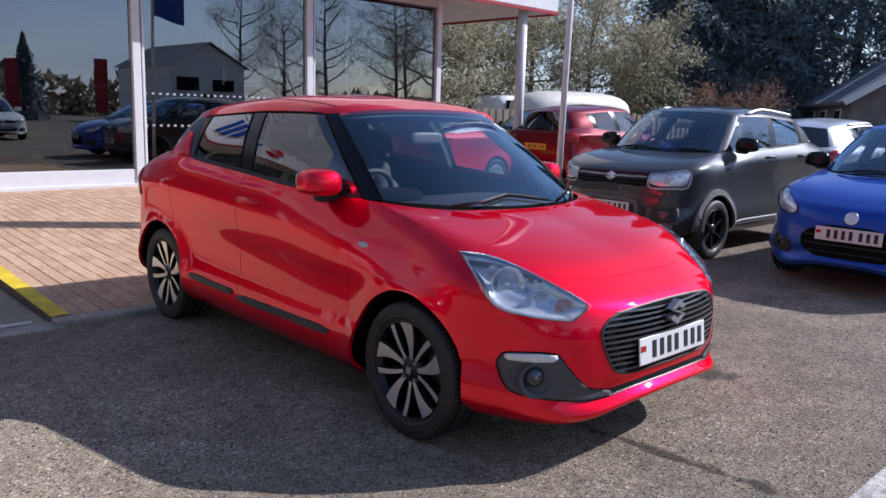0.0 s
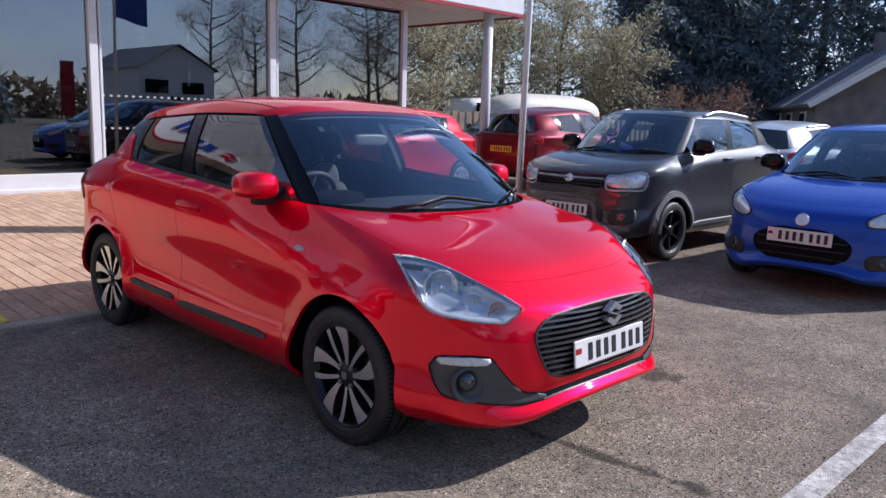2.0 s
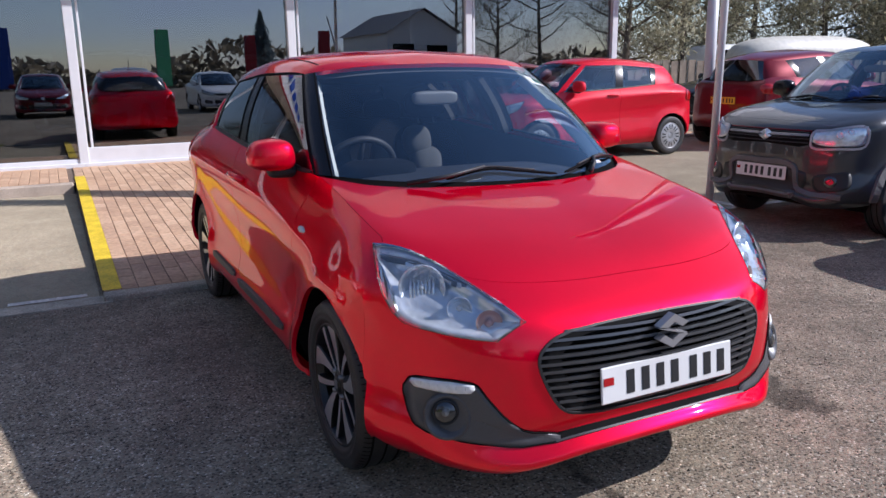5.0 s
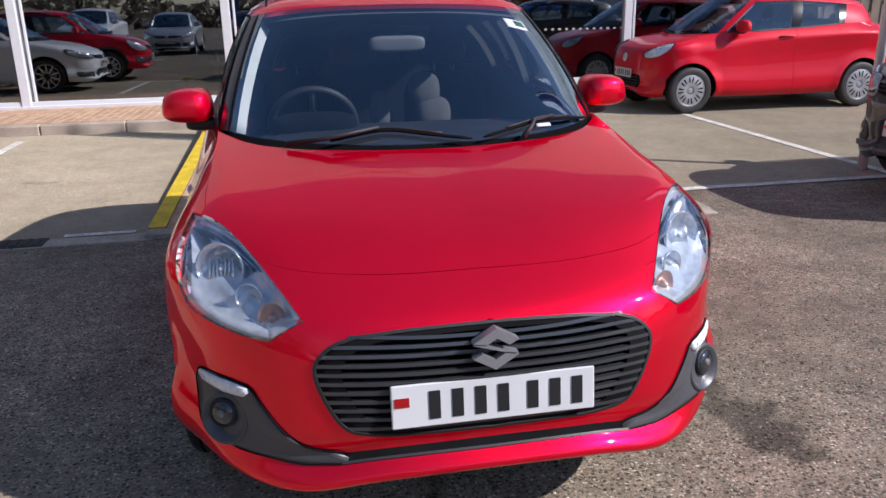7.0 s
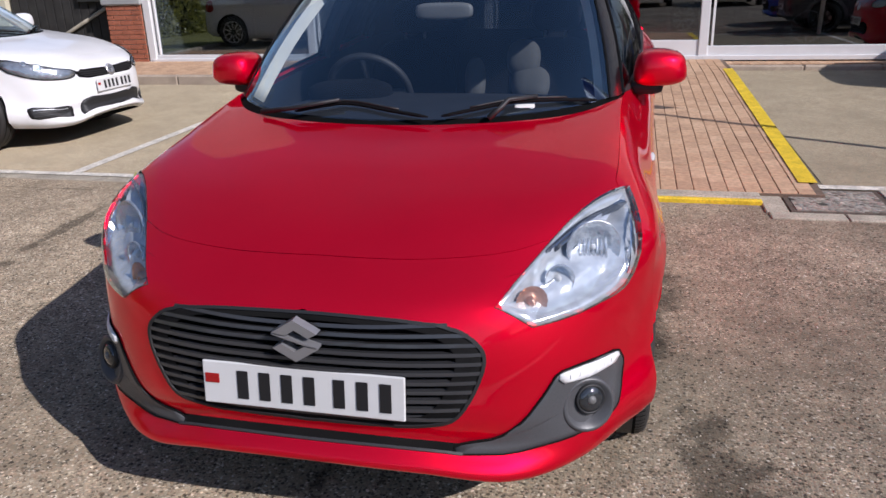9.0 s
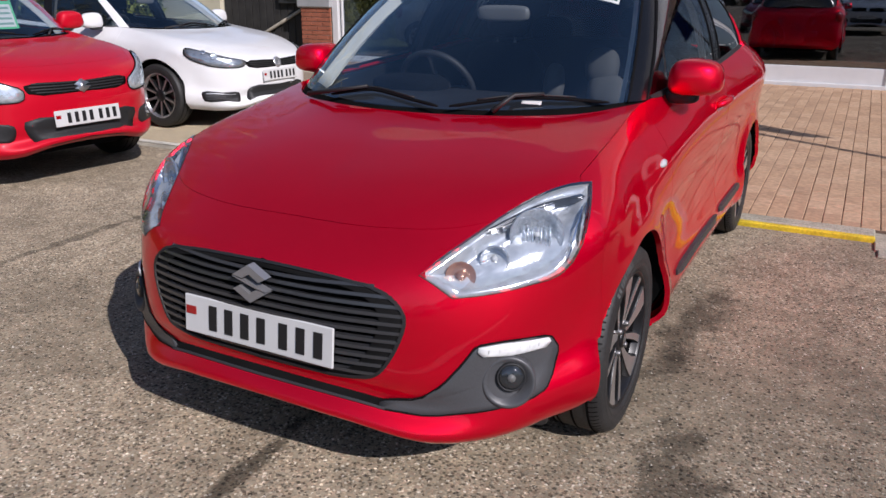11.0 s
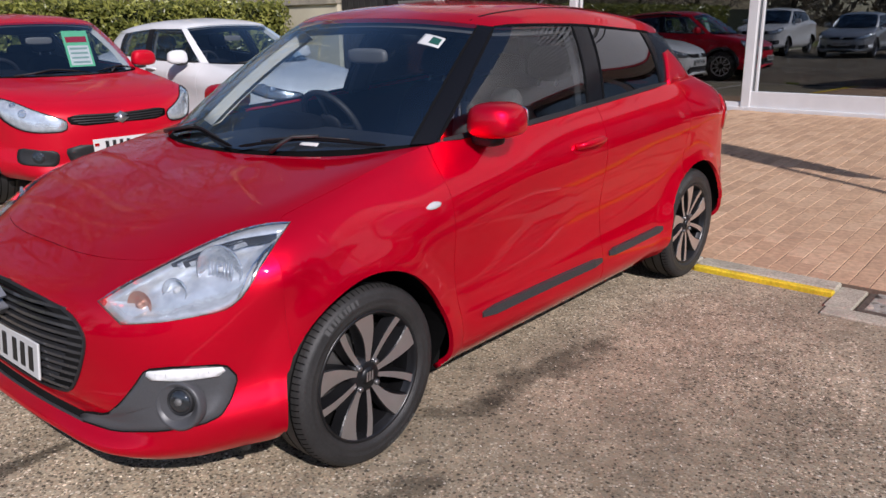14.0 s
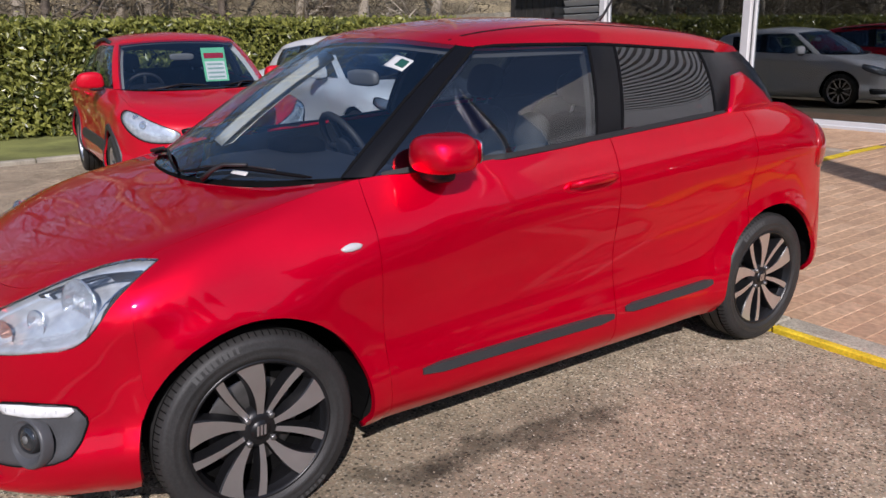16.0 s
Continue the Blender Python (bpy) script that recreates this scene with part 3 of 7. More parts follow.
def car(name, label, m, paint, warp, wheels, wheel_r, rim, style, pillar=None, group="", roof_mat=None, tint=None, holes=(), fin=True, doors=5):
    """A car with its skin panels, windows, wheels and cabin. Its front axle's middle, on the ground, is the origin; it faces -y."""
    root = thing(name, label, "car", m, group)
    sh = shell(warp)
    g, w, band, wb = sh["lower"], sh["where"], sh["band"], sh["wb"]
    (fy, ry), track, wwidth = wheels
    for cy in (fy, ry):
        r = np.hypot(g[..., 1] - cy, g[..., 2] - wheel_r)
        lift = np.exp(-(((r - wheel_r - 0.05) / 0.065) ** 2)) * np.clip((g[..., 0] - 0.6) / 0.15, 0, 1) * np.clip((0.88 - g[..., 2]) / 0.2, 0, 1)
        g[..., 0] += 0.020 * lift
    keep = arches(g, ((fy, wheel_r + 0.005), (ry, wheel_r + 0.005)), wheel_r + 0.045)
    n, k = g.shape[:2]

    def cut_holes(grids):
        """Open the holes in the grids, with the cells' corners drawn onto each hole's edge."""
        skin = Skin(sh)
        oks = [np.ones((q.shape[0] - 1, q.shape[1] - 1), bool) for q in grids]
        old = [q.copy() for q in grids]
        for poly, (ux, uy) in holes:
            edge = np.concatenate([np.linspace(poly[i], poly[(i + 1) % len(poly)], 24, endpoint=False) for i in range(len(poly))])
            edge = np.array([skin.near(p)[0] for p in edge if p[0] > -0.001])
            flat = np.stack([poly[:, 0] * ux + poly[:, 1] * uy, poly[:, 2]], 1)
            seen = {}
            for q, ok in zip(old, oks):
                c = (q[:-1, :-1] + q[1:, :-1] + q[1:, 1:] + q[:-1, 1:]) / 4
                for i in range(c.shape[0]):
                    for j in range(c.shape[1]):
                        out = c[i, j, 1] < 0.2 and inside(flat, c[i, j, 0] * ux + c[i, j, 1] * uy, c[i, j, 2])
                        if out:
                            ok[i, j] = False
                        for a, b in ((i, j), (i + 1, j), (i, j + 1), (i + 1, j + 1)):
                            seen.setdefault(tuple(np.round(q[a, b], 4)), set()).add(bool(out))
            for q, src in zip(grids, old):
                for i in range(q.shape[0]):
                    for j in range(q.shape[1]):
                        if len(seen.get(tuple(np.round(src[i, j], 4)), ())) == 2:
                            d = np.linalg.norm(edge - src[i, j], axis=1)
                            if d.min() < 0.05 and src[i, j, 0] > 0.001:
                                q[i, j] = edge[d.argmin()]
        return oks

    col = lambda a, b: cells(n, k, w[a], w[b]) & keep
    both = lambda grid, mask: [(grid, mask, False), (grid, mask, True)]
    hood, roof = sh["hood"], sh["roof"]
    nh, mh = hood.shape[:2]
    lip = 5
    cut_g, cut_h = cut_holes([g, hood]) if holes else (True, True)
    keep &= cut_g
    panel("front_bumper", both(g, col(0, 5)) + both(hood, cells(nh, mh, 0, nh, 0, lip) & cut_h), paint, root, gap=0.0002, outward=Vector((0, -1, 0.2)))
    panel("bonnet", both(hood, cells(nh, mh, 0, nh, lip) & cut_h), paint, root, outward=Vector((0, 0, 1)))
    for flip in (False, True):
        panel("front_wing", [(g, col(5, 8), flip)], paint, root, gap=0.0002)
        panel("front_door", [(g, col(8, 10), flip)], paint, root)
        if doors == 5:
            panel("rear_door", [(g, col(10, 12), flip)], paint, root)
        panel("rear_quarter", [(g, col(12 if doors == 5 else 10, 15), flip)], paint, root)
    panel("tailgate", both(g, col(15, 18)), paint, root, outward=Vector((0, 1, 0.2)))
    panel("roof", both(roof, None), roof_mat or paint, root, outward=Vector((0, 0, 1)))
    nb, kb = band.shape[:2]
    bc = lambda a, b: cells(nb, kb, wb[a], wb[b])
    tint = tint or PRIVACY
    side = SIDEGLASS if tint is PRIVACY else GLASS
    black = pillar or GLOSSTRIM
    panes = [panel("windscreen", both(band, bc(0, 3)), GLASS, root, fold=0.006, thick=False, outward=Vector((0, -1, 1)))]
    panes.append(panel("rear_window", both(band, bc(10, 11)), tint, root, thick=False, outward=Vector((0, 1, 0.5))))
    for flip in (False, True):
        s = Vector((-1 if flip else 1, 0, 0.1))
        panel("front_pillar", [(band, bc(3, 4), flip)], black if fin else paint, root, gap=0.0, fold=0.03, outward=s)
        panes.append(panel("front_side_window", [(band, bc(4, 5), flip)], side, root, thick=False, outward=s))
        panel("door_pillar", [(band, bc(5, 6), flip)], black, root, gap=0.0, fold=0.03, outward=s)
        panes.append(panel("rear_side_window", [(band, bc(6, 7), flip)], tint, root, thick=False, outward=s))
        panel("quarter_pillar", [(band, bc(7, 8), flip)], black, root, gap=0.0, fold=0.03, outward=s)
        if fin:
            panel("rear_pillar_top", [(band, bc(8, 10), flip)], black, root, gap=0.0, fold=0.03, outward=s)
        else:
            panel("rear_pillar", [(band, bc(8, 10), flip)], paint, root, gap=0.0, fold=0.03, outward=s)
    for p in panes:
        p.visible_shadow = False
    # cowl between bonnet and windscreen
    cowl = sh["cowl"]
    foot = resample(band[: wb[4] + 1, 0], len(cowl))
    strip = np.stack([cowl + (0, 0, -0.012), (cowl + foot) / 2 + (0, 0, -0.018), foot + (0, 0.03, -0.002)], 1)
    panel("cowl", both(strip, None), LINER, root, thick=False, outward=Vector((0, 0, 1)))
    # floor, wheel wells and cabin
    zs = g[:, 0, 2].min()
    ya, yb = g[0, 4, 1], g[-1, 4, 1]
    hw = g[..., 0].max()
    bm = bmesh.new()
    add_box(bm, -hw * 0.88, hw * 0.88, fy + wheel_r + 0.055, ry - wheel_r - 0.055, zs + 0.01, zs + 0.14)
    add_box(bm, -hw * 0.50, hw * 0.50, ya + 0.12, yb - 0.15, zs + 0.02, zs + 0.30)
    part("underbody", bm, SHADOWGAP, root)
    near_skin = Skin(sh)
    for cy in (fy, ry):
        for s in (1, -1):
            r = wheel_r + 0.050
            vs, fs = [], []
            for i in range(33):
                a = -0.26 + (math.pi + 0.52) * i / 32
                py, pz = cy + r * math.cos(a), wheel_r + 0.005 + r * math.sin(a)
                out = min(hw * 0.972, abs(near_skin.near((s * hw, py, max(pz, 0.34)))[0].x) - 0.012) - 0.45 * max(0.0, 0.38 - pz)
                vs += [(s * out, py, pz), (s * hw * 0.56, py, pz), (s * hw * 0.56, py, min(pz, zs + 0.02))]
            for i in range(32):
                fs += [(i * 3, i * 3 + 1, i * 3 + 4, i * 3 + 3), (i * 3 + 1, i * 3 + 2, i * 3 + 5, i * 3 + 4)]
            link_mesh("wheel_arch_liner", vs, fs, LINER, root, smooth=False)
            wheel(root, s * track, cy, wheel_r, wheel_r, rim, wwidth, style, s)
    return root, sh


def remap(xs, ys):
    return lambda v: float(np.interp(v, xs, ys)) if xs[0] <= v <= xs[-1] else (ys[0] + v - xs[0] if v < xs[0] else ys[-1] + v - xs[-1])


def warp_by(sx, yk, zk, shape=None):
    """A warp from knots: the width's factor, and where nose, axle, screen, tail and so on, and sill, belt and roof come to lie."""
    fy, fz = remap(*yk), remap(*zk)
    def f(x, y, z):
        p = (x * sx, fy(y), fz(z))
        return shape(*p) if shape else p
    return f


# ---- car details ----
from mathutils.bvhtree import BVHTree


class Skin:
    """The outer skin of a car, to lay fittings on."""
    def __init__(self, sh):
        vs, fs = [], []
        for key in ("lower", "hood", "roof", "band"):
            for flip in (1, -1):
                v, f = quads(sh[key])
                o = len(vs)
                vs += [Vector((p[0] * flip, p[1], p[2])) for p in v]
                fs += [tuple(i + o for i in q) for q in f]
        self.tree = BVHTree.FromPolygons(vs, fs)

    def near(self, p):
        co, n, _, _ = self.tree.find_nearest(Vector(p))
        if n.dot(co - Vector((0, 1.2 if co.y > 0.3 else 0.3, 0.45 if co.z < 1.05 else 0.9))) < 0:
            n = -n
        return co, n


def closed_curve(pts, per):
    p = [tuple(q) for q in pts]
    c, _ = spline([p[-1], *p, p[0], p[1]], [per] * (len(p) + 2))
    return c[per : per * (len(p) + 1)]


def patch(name, pts, skin, material, parent, off=0.003, rings=5, reach=1.0, per=4, dome=0.0, skirt=0.006, label="", sharp=False, deep=0.0):
    """A fitting that lies on the skin inside the outline pts; dome: swell at its middle; deep: it sinks behind its edge."""
    if sharp:
        p = np.array([tuple(q) for q in pts])
        b = np.concatenate([np.linspace(p[i], p[(i + 1) % len(p)], per, endpoint=False) for i in range(len(p))])
    else:
        b = closed_curve(pts, per)
    c = b.mean(0)
    n = len(b)
    vs, fs = [], []
    levels = [(0.0, -skirt)] + [(reach * r / rings, off + dome * (1 - (1 - r / rings) ** 2) - deep * min(1, 3 * r / rings)) for r in range(rings + 1)]
    for t, o in levels:
        for q in b:
            co, nn = skin.near(q * (1 - t) + c * t)
            vs.append(co + nn * o)
    for r in range(len(levels) - 1):
        for i in range(n):
            fs.append((r * n + i, r * n + (i + 1) % n, (r + 1) * n + (i + 1) % n, (r + 1) * n + i))
    ob = link_mesh(name, vs, fs, material, parent, label)
    bm = bmesh.new()
    bm.from_mesh(ob.data)
    bmesh.ops.remove_doubles(bm, verts=bm.verts, dist=0.0004)
    bmesh.ops.recalc_face_normals(bm, faces=bm.faces)
    bm.to_mesh(ob.data)
    bm.free()
    return ob


def ribbon(name, pts, skin, width, height, material, parent, base=-0.004, label="", taper=True, per=6):
    """A moulding of trapezoid section along pts on the skin."""
    c = spline(pts, [per] * (len(pts) - 1))[0] if len(pts) > 2 else np.linspace(pts[0], pts[1], per * 2)
    c = [Vector(p) for p in c]
    vs, fs = [], []
    last = len(c) - 1
    for i, p in enumerate(c):
        co, n = skin.near(p)
        t = (c[min(i + 1, last)] - c[max(i - 1, 0)]).normalized()
        b = n.cross(t).normalized()
        e = 0.55 if taper and i in (0, last) else 1.0
        for w, h in ((-0.5, base), (-0.38, height), (0.38, height), (0.5, base)):
            vs.append(co + b * w * width * e + n * (h * e if h > 0 else h))
    for i in range(last):
        for k in range(3):
            fs.append((i * 4 + k, i * 4 + k + 1, i * 4 + k + 5, i * 4 + k + 4))
    fs += [(3, 2, 1, 0), tuple(last * 4 + k for k in range(4))]
    return link_mesh(name, vs, fs, material, parent, label, smooth=False)


def mirrored(pts, s):
    return [(x * s, y, z) for x, y, z in pts]


def number_plate(parent, centre, facing, material, chars=7, tilt=0.0, width=0.52):
    """A plate with its unreadable marks as bars; facing: the turn about z in degrees, 0 looks along -y."""
    m = pose(*centre, tilt, 0, facing)
    pl = box("number_plate", -width / 2, width / 2, -0.004, 0.004, -0.056, 0.056, material, parent, 0.003, m=m)
    step = (width - 0.115) / chars
    for i in range(chars):
        x = -width / 2 + 0.085 + step * (i + 0.5) + (0.012 if i > 3 else -0.006)
        box("plate_bar", x - 0.014, x + 0.014, -0.0065, -0.0035, -0.036, 0.036, INK, pl, m=m)
    box("plate_band", -width / 2 + 0.008, -width / 2 + 0.045, -0.006, -0.0035, 0.0, 0.024, REDLENS, pl, m=m)
    return pl


def rounded(bm, size, centre, power=3.2, nu=18, nv=12, shape=None):
    """A superellipsoid, the base of mirrors, headrests and cushions."""
    vs = []
    sp = lambda v, e: math.copysign(abs(v) ** e, v)
    e = 2 / power
    for j in range(nv + 1):
        ph = -math.pi / 2 + math.pi * j / nv
        row = []
        for i in range(nu):
            th = 2 * math.pi * i / nu
            p = Vector((sp(math.cos(ph), e) * sp(math.cos(th), e), sp(math.cos(ph), e) * sp(math.sin(th), e), sp(math.sin(ph), e)))
            if shape:
                p = shape(p)
            row.append(bm.verts.new((centre[0] + p.x * size[0] / 2, centre[1] + p.y * size[1] / 2, centre[2] + p.z * size[2] / 2)))
        vs.append(row)
    for j in range(nv):
        for i in range(nu):
            bm.faces.new((vs[j][i], vs[j][(i + 1) % nu], vs[j + 1][(i + 1) % nu], vs[j + 1][i]))
    bmesh.ops.remove_doubles(bm, verts=bm.verts, dist=0.0005)


def blob(name, size, centre, material, parent, power=3.2, label="", shape=None, rot=None, nu=18, nv=12):
    bm = bmesh.new()
    rounded(bm, size, (0, 0, 0), power, nu, nv, shape)
    m = Matrix.Translation(centre) @ (rot or Matrix.Identity(4))
    bmesh.ops.transform(bm, matrix=m, verts=bm.verts)
    bmesh.ops.recalc_face_normals(bm, faces=bm.faces)
    return part(name, bm, material, parent, label, smooth=True)


def cabin(root, sh, warp, seats=FABRIC, rest=FABRIC):
    """Dashboard, steering wheel, seats, headrests, mirror and lining behind the glass."""
    P = lambda x, y, z: Vector(warp(x, y, z)) if x >= 0 else Vector((-warp(-x, y, z)[0], *warp(-x, y, z)[1:]))
    bm = bmesh.new()
    a, b = P(0.66, 0.30, 0.60), P(0.66, 0.72, 0.965)
    rounded(bm, (a.x * 2, 0.62, 0.42), (0, (a.y + b.y) / 2 + 0.05, b.z - 0.22), 5.0)
    part("dashboard", bm, CABIN, root, smooth=True)
    sw = P(-0.36, 0.93, 0.93)
    vs, fs = [], []
    m = Matrix.Translation(sw) @ Matrix.Rotation(radians(-62), 4, "X")
    for i in range(32):
        t = 2 * math.pi * i / 32
        for k in range(8):
            q = 2 * math.pi * k / 8
            r = 0.178 + 0.016 * math.cos(q)
            vs.append(m @ Vector((r * math.cos(t), r * math.sin(t), 0.016 * math.sin(q))))
    for i in range(32):
        for k in range(8):
            fs.append((i * 8 + k, i * 8 + (k + 1) % 8, ((i + 1) % 32) * 8 + (k + 1) % 8, ((i + 1) % 32) * 8 + k))
    w = link_mesh("steering_wheel", vs, fs, CABIN, root)
    blob("instrument_binnacle", (0.34, 0.20, 0.10), P(-0.36, 0.68, 0.962), FABRIC, root, 3.0)
    blob("steering_hub", (0.15, 0.13, 0.05), (0, 0, 0), CABIN, w, 2.6, rot=m)
    for ang in (0, math.pi, -math.pi / 2):
        p0, p1 = m @ Vector((0.05 * math.cos(ang), 0.05 * math.sin(ang), 0)), m @ Vector((0.17 * math.cos(ang), 0.17 * math.sin(ang), 0))
        v, f = tube([p0, p1], 0.013, 6)
        link_mesh("steering_spoke", v, f, GREYTRIM, w)
    for x in (-0.36, 0.36):
        c = P(x, 1.20, 0.5)
        blob("front_seat", (0.48, 0.50, 0.16), (c.x, c.y, 0.50), seats, root, 4)
        lean = Matrix.Rotation(radians(-18), 4, "X")
        t = P(x, 1.62, 0.95)
        blob("seat_back", (0.46, 0.14, 0.62), (t.x, t.y, t.z - 0.16), seats, root, 3.5, rot=lean)
        blob("headrest", (0.25, 0.09, 0.17), (t.x, t.y + 0.11, t.z + 0.245), rest, root, 3, rot=lean)
        for dx in (-0.05, 0.05):
            v, f = tube([(t.x + dx, t.y + 0.06, t.z + 0.10), (t.x + dx, t.y + 0.10, t.z + 0.20)], 0.007, 6)
            link_mesh("headrest_post", v, f, STEEL, root)
    rb = P(0.62, 2.25, 0.90)
    blob("rear_bench", (rb.x * 2, 0.5, 0.2), (0, rb.y - 0.2, 0.52), seats, root, 5)
    blob("rear_bench_back", (rb.x * 2, 0.16, 0.55), (0, rb.y, rb.z - 0.08), seats, root, 5, rot=Matrix.Rotation(radians(-16), 4, "X"))
    for x in (-0.34, 0.34):
        t = P(x, 2.34, 1.13)
        blob("rear_headrest", (0.26, 0.10, 0.16), t, rest, root, 3)
    q = P(0, 0.835, 1.262)
    blob("inside_mirror", (0.235, 0.035, 0.064), q, GREYPALE, root, 4, rot=Matrix.Rotation(radians(8), 4, "X"))
    # lining, darkened under the roof for the cabin's shade, and door inner panels
    roof = sh["roof"].copy()
    roof[..., 2] -= 0.035
    roof[..., 0] *= 0.97
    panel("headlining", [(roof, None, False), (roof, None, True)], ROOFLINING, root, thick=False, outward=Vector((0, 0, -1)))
    g, wv = sh["lower"], sh["where"]
    mid = np.array(warp(0, 1.4, 0.85))
    def inward(grid, d):
        out = grid - mid
        out[..., 1] *= 0.25
        out /= np.linalg.norm(out, axis=-1)[..., None]
        return grid - out * d
    inner = inward(g[wv[8] - 2 :, -14:], 0.05)
    band, wb = sh["band"], sh["wb"]
    for flip in (False, True):
        panel("door_lining", [(inner, None, flip)], CABIN, root, thick=False)
        panel("front_pillar_lining", [(inward(band[wb[3] + 1 : wb[4] + 1], 0.030), None, flip)], HEADLINER, root, gap=0.0, fold=0.05)
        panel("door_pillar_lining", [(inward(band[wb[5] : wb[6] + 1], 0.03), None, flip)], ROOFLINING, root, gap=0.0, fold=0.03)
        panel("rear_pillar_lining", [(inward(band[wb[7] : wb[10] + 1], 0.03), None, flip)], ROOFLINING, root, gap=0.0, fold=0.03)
    return w


def wipers(root, skin, warp):
    """Two wipers at rest: an arm from its pivot in the cowl to the blade low on the glass."""
    def glass(x, up, h):
        y = float(np.interp(abs(x), (0.0, 0.30, 0.54, 0.655), (0.020, 0.060, 0.205, 0.340)))
        c = Vector(warp(abs(x), y + up * 0.76, 0.985 + up * 0.43))
        c.x = math.copysign(c.x, x)
        co, n = skin.near(c)
        return co + n * h
    runs = (
        ([(-0.33, -0.004), (-0.24, 0.032), (-0.15, 0.052), (0.00, 0.032), (0.13, -0.014)], [(-0.47, -0.055), (-0.33, -0.006), (-0.17, 0.050)]),
        ([(0.17, -0.012), (0.28, 0.030), (0.38, 0.042), (0.50, 0.034), (0.62, 0.008)], [(0.315, -0.022), (0.345, 0.008), (0.36, 0.040), (0.44, 0.043)]),
    )
    for blade, arm in runs:
        line = spline([glass(x, u, 0.012) for x, u in blade], [4] * (len(blade) - 1))[0]
        v, f = tube([Vector(p) for p in line], 0.006, 6, [0.003] + [0.006] * (len(line) - 2) + [0.003])
        w = link_mesh("wiper", v, f, SEAL, root)
        v, f = tube([Vector(p) + Vector((0, 0, 0.009)) for p in line[3:-3]], 0.0035, 6)
        link_mesh("wiper_bridge", v, f, TRIM, w)
        v, f = tube([glass(x, u, 0.016 + 0.012 * (k > 0)) for k, (x, u) in enumerate(arm)], 0.007, 6, [0.010] + [0.008] * (len(arm) - 2) + [0.006])
        link_mesh("wiper_arm", v, f, TRIM, w)


def door_mirror(root, at, s, paint, size=(0.235, 0.125, 0.155), dark=None):
    c = Vector((at[0] * s, at[1], at[2]))
    sh = lambda p: Vector((p.x * (1 - 0.10 * p.z), p.y * (1 - 0.25 * max(0, p.x * s)), p.z * (1 - 0.12 * max(0, p.x * s))))
    mi = blob("door_mirror", size, c, paint, root, 3.4, shape=sh)
    blob("mirror_base", (0.13, 0.09, 0.05), (c.x - s * 0.05, c.y + 0.0, c.z - 0.072), dark or TRIM, mi, 3)
    blob("mirror_glass", (size[0] * 0.66, 0.010, size[2] * 0.66), (c.x, c.y + size[1] * 0.46, c.z), CHROME, mi, 4)
    return mi


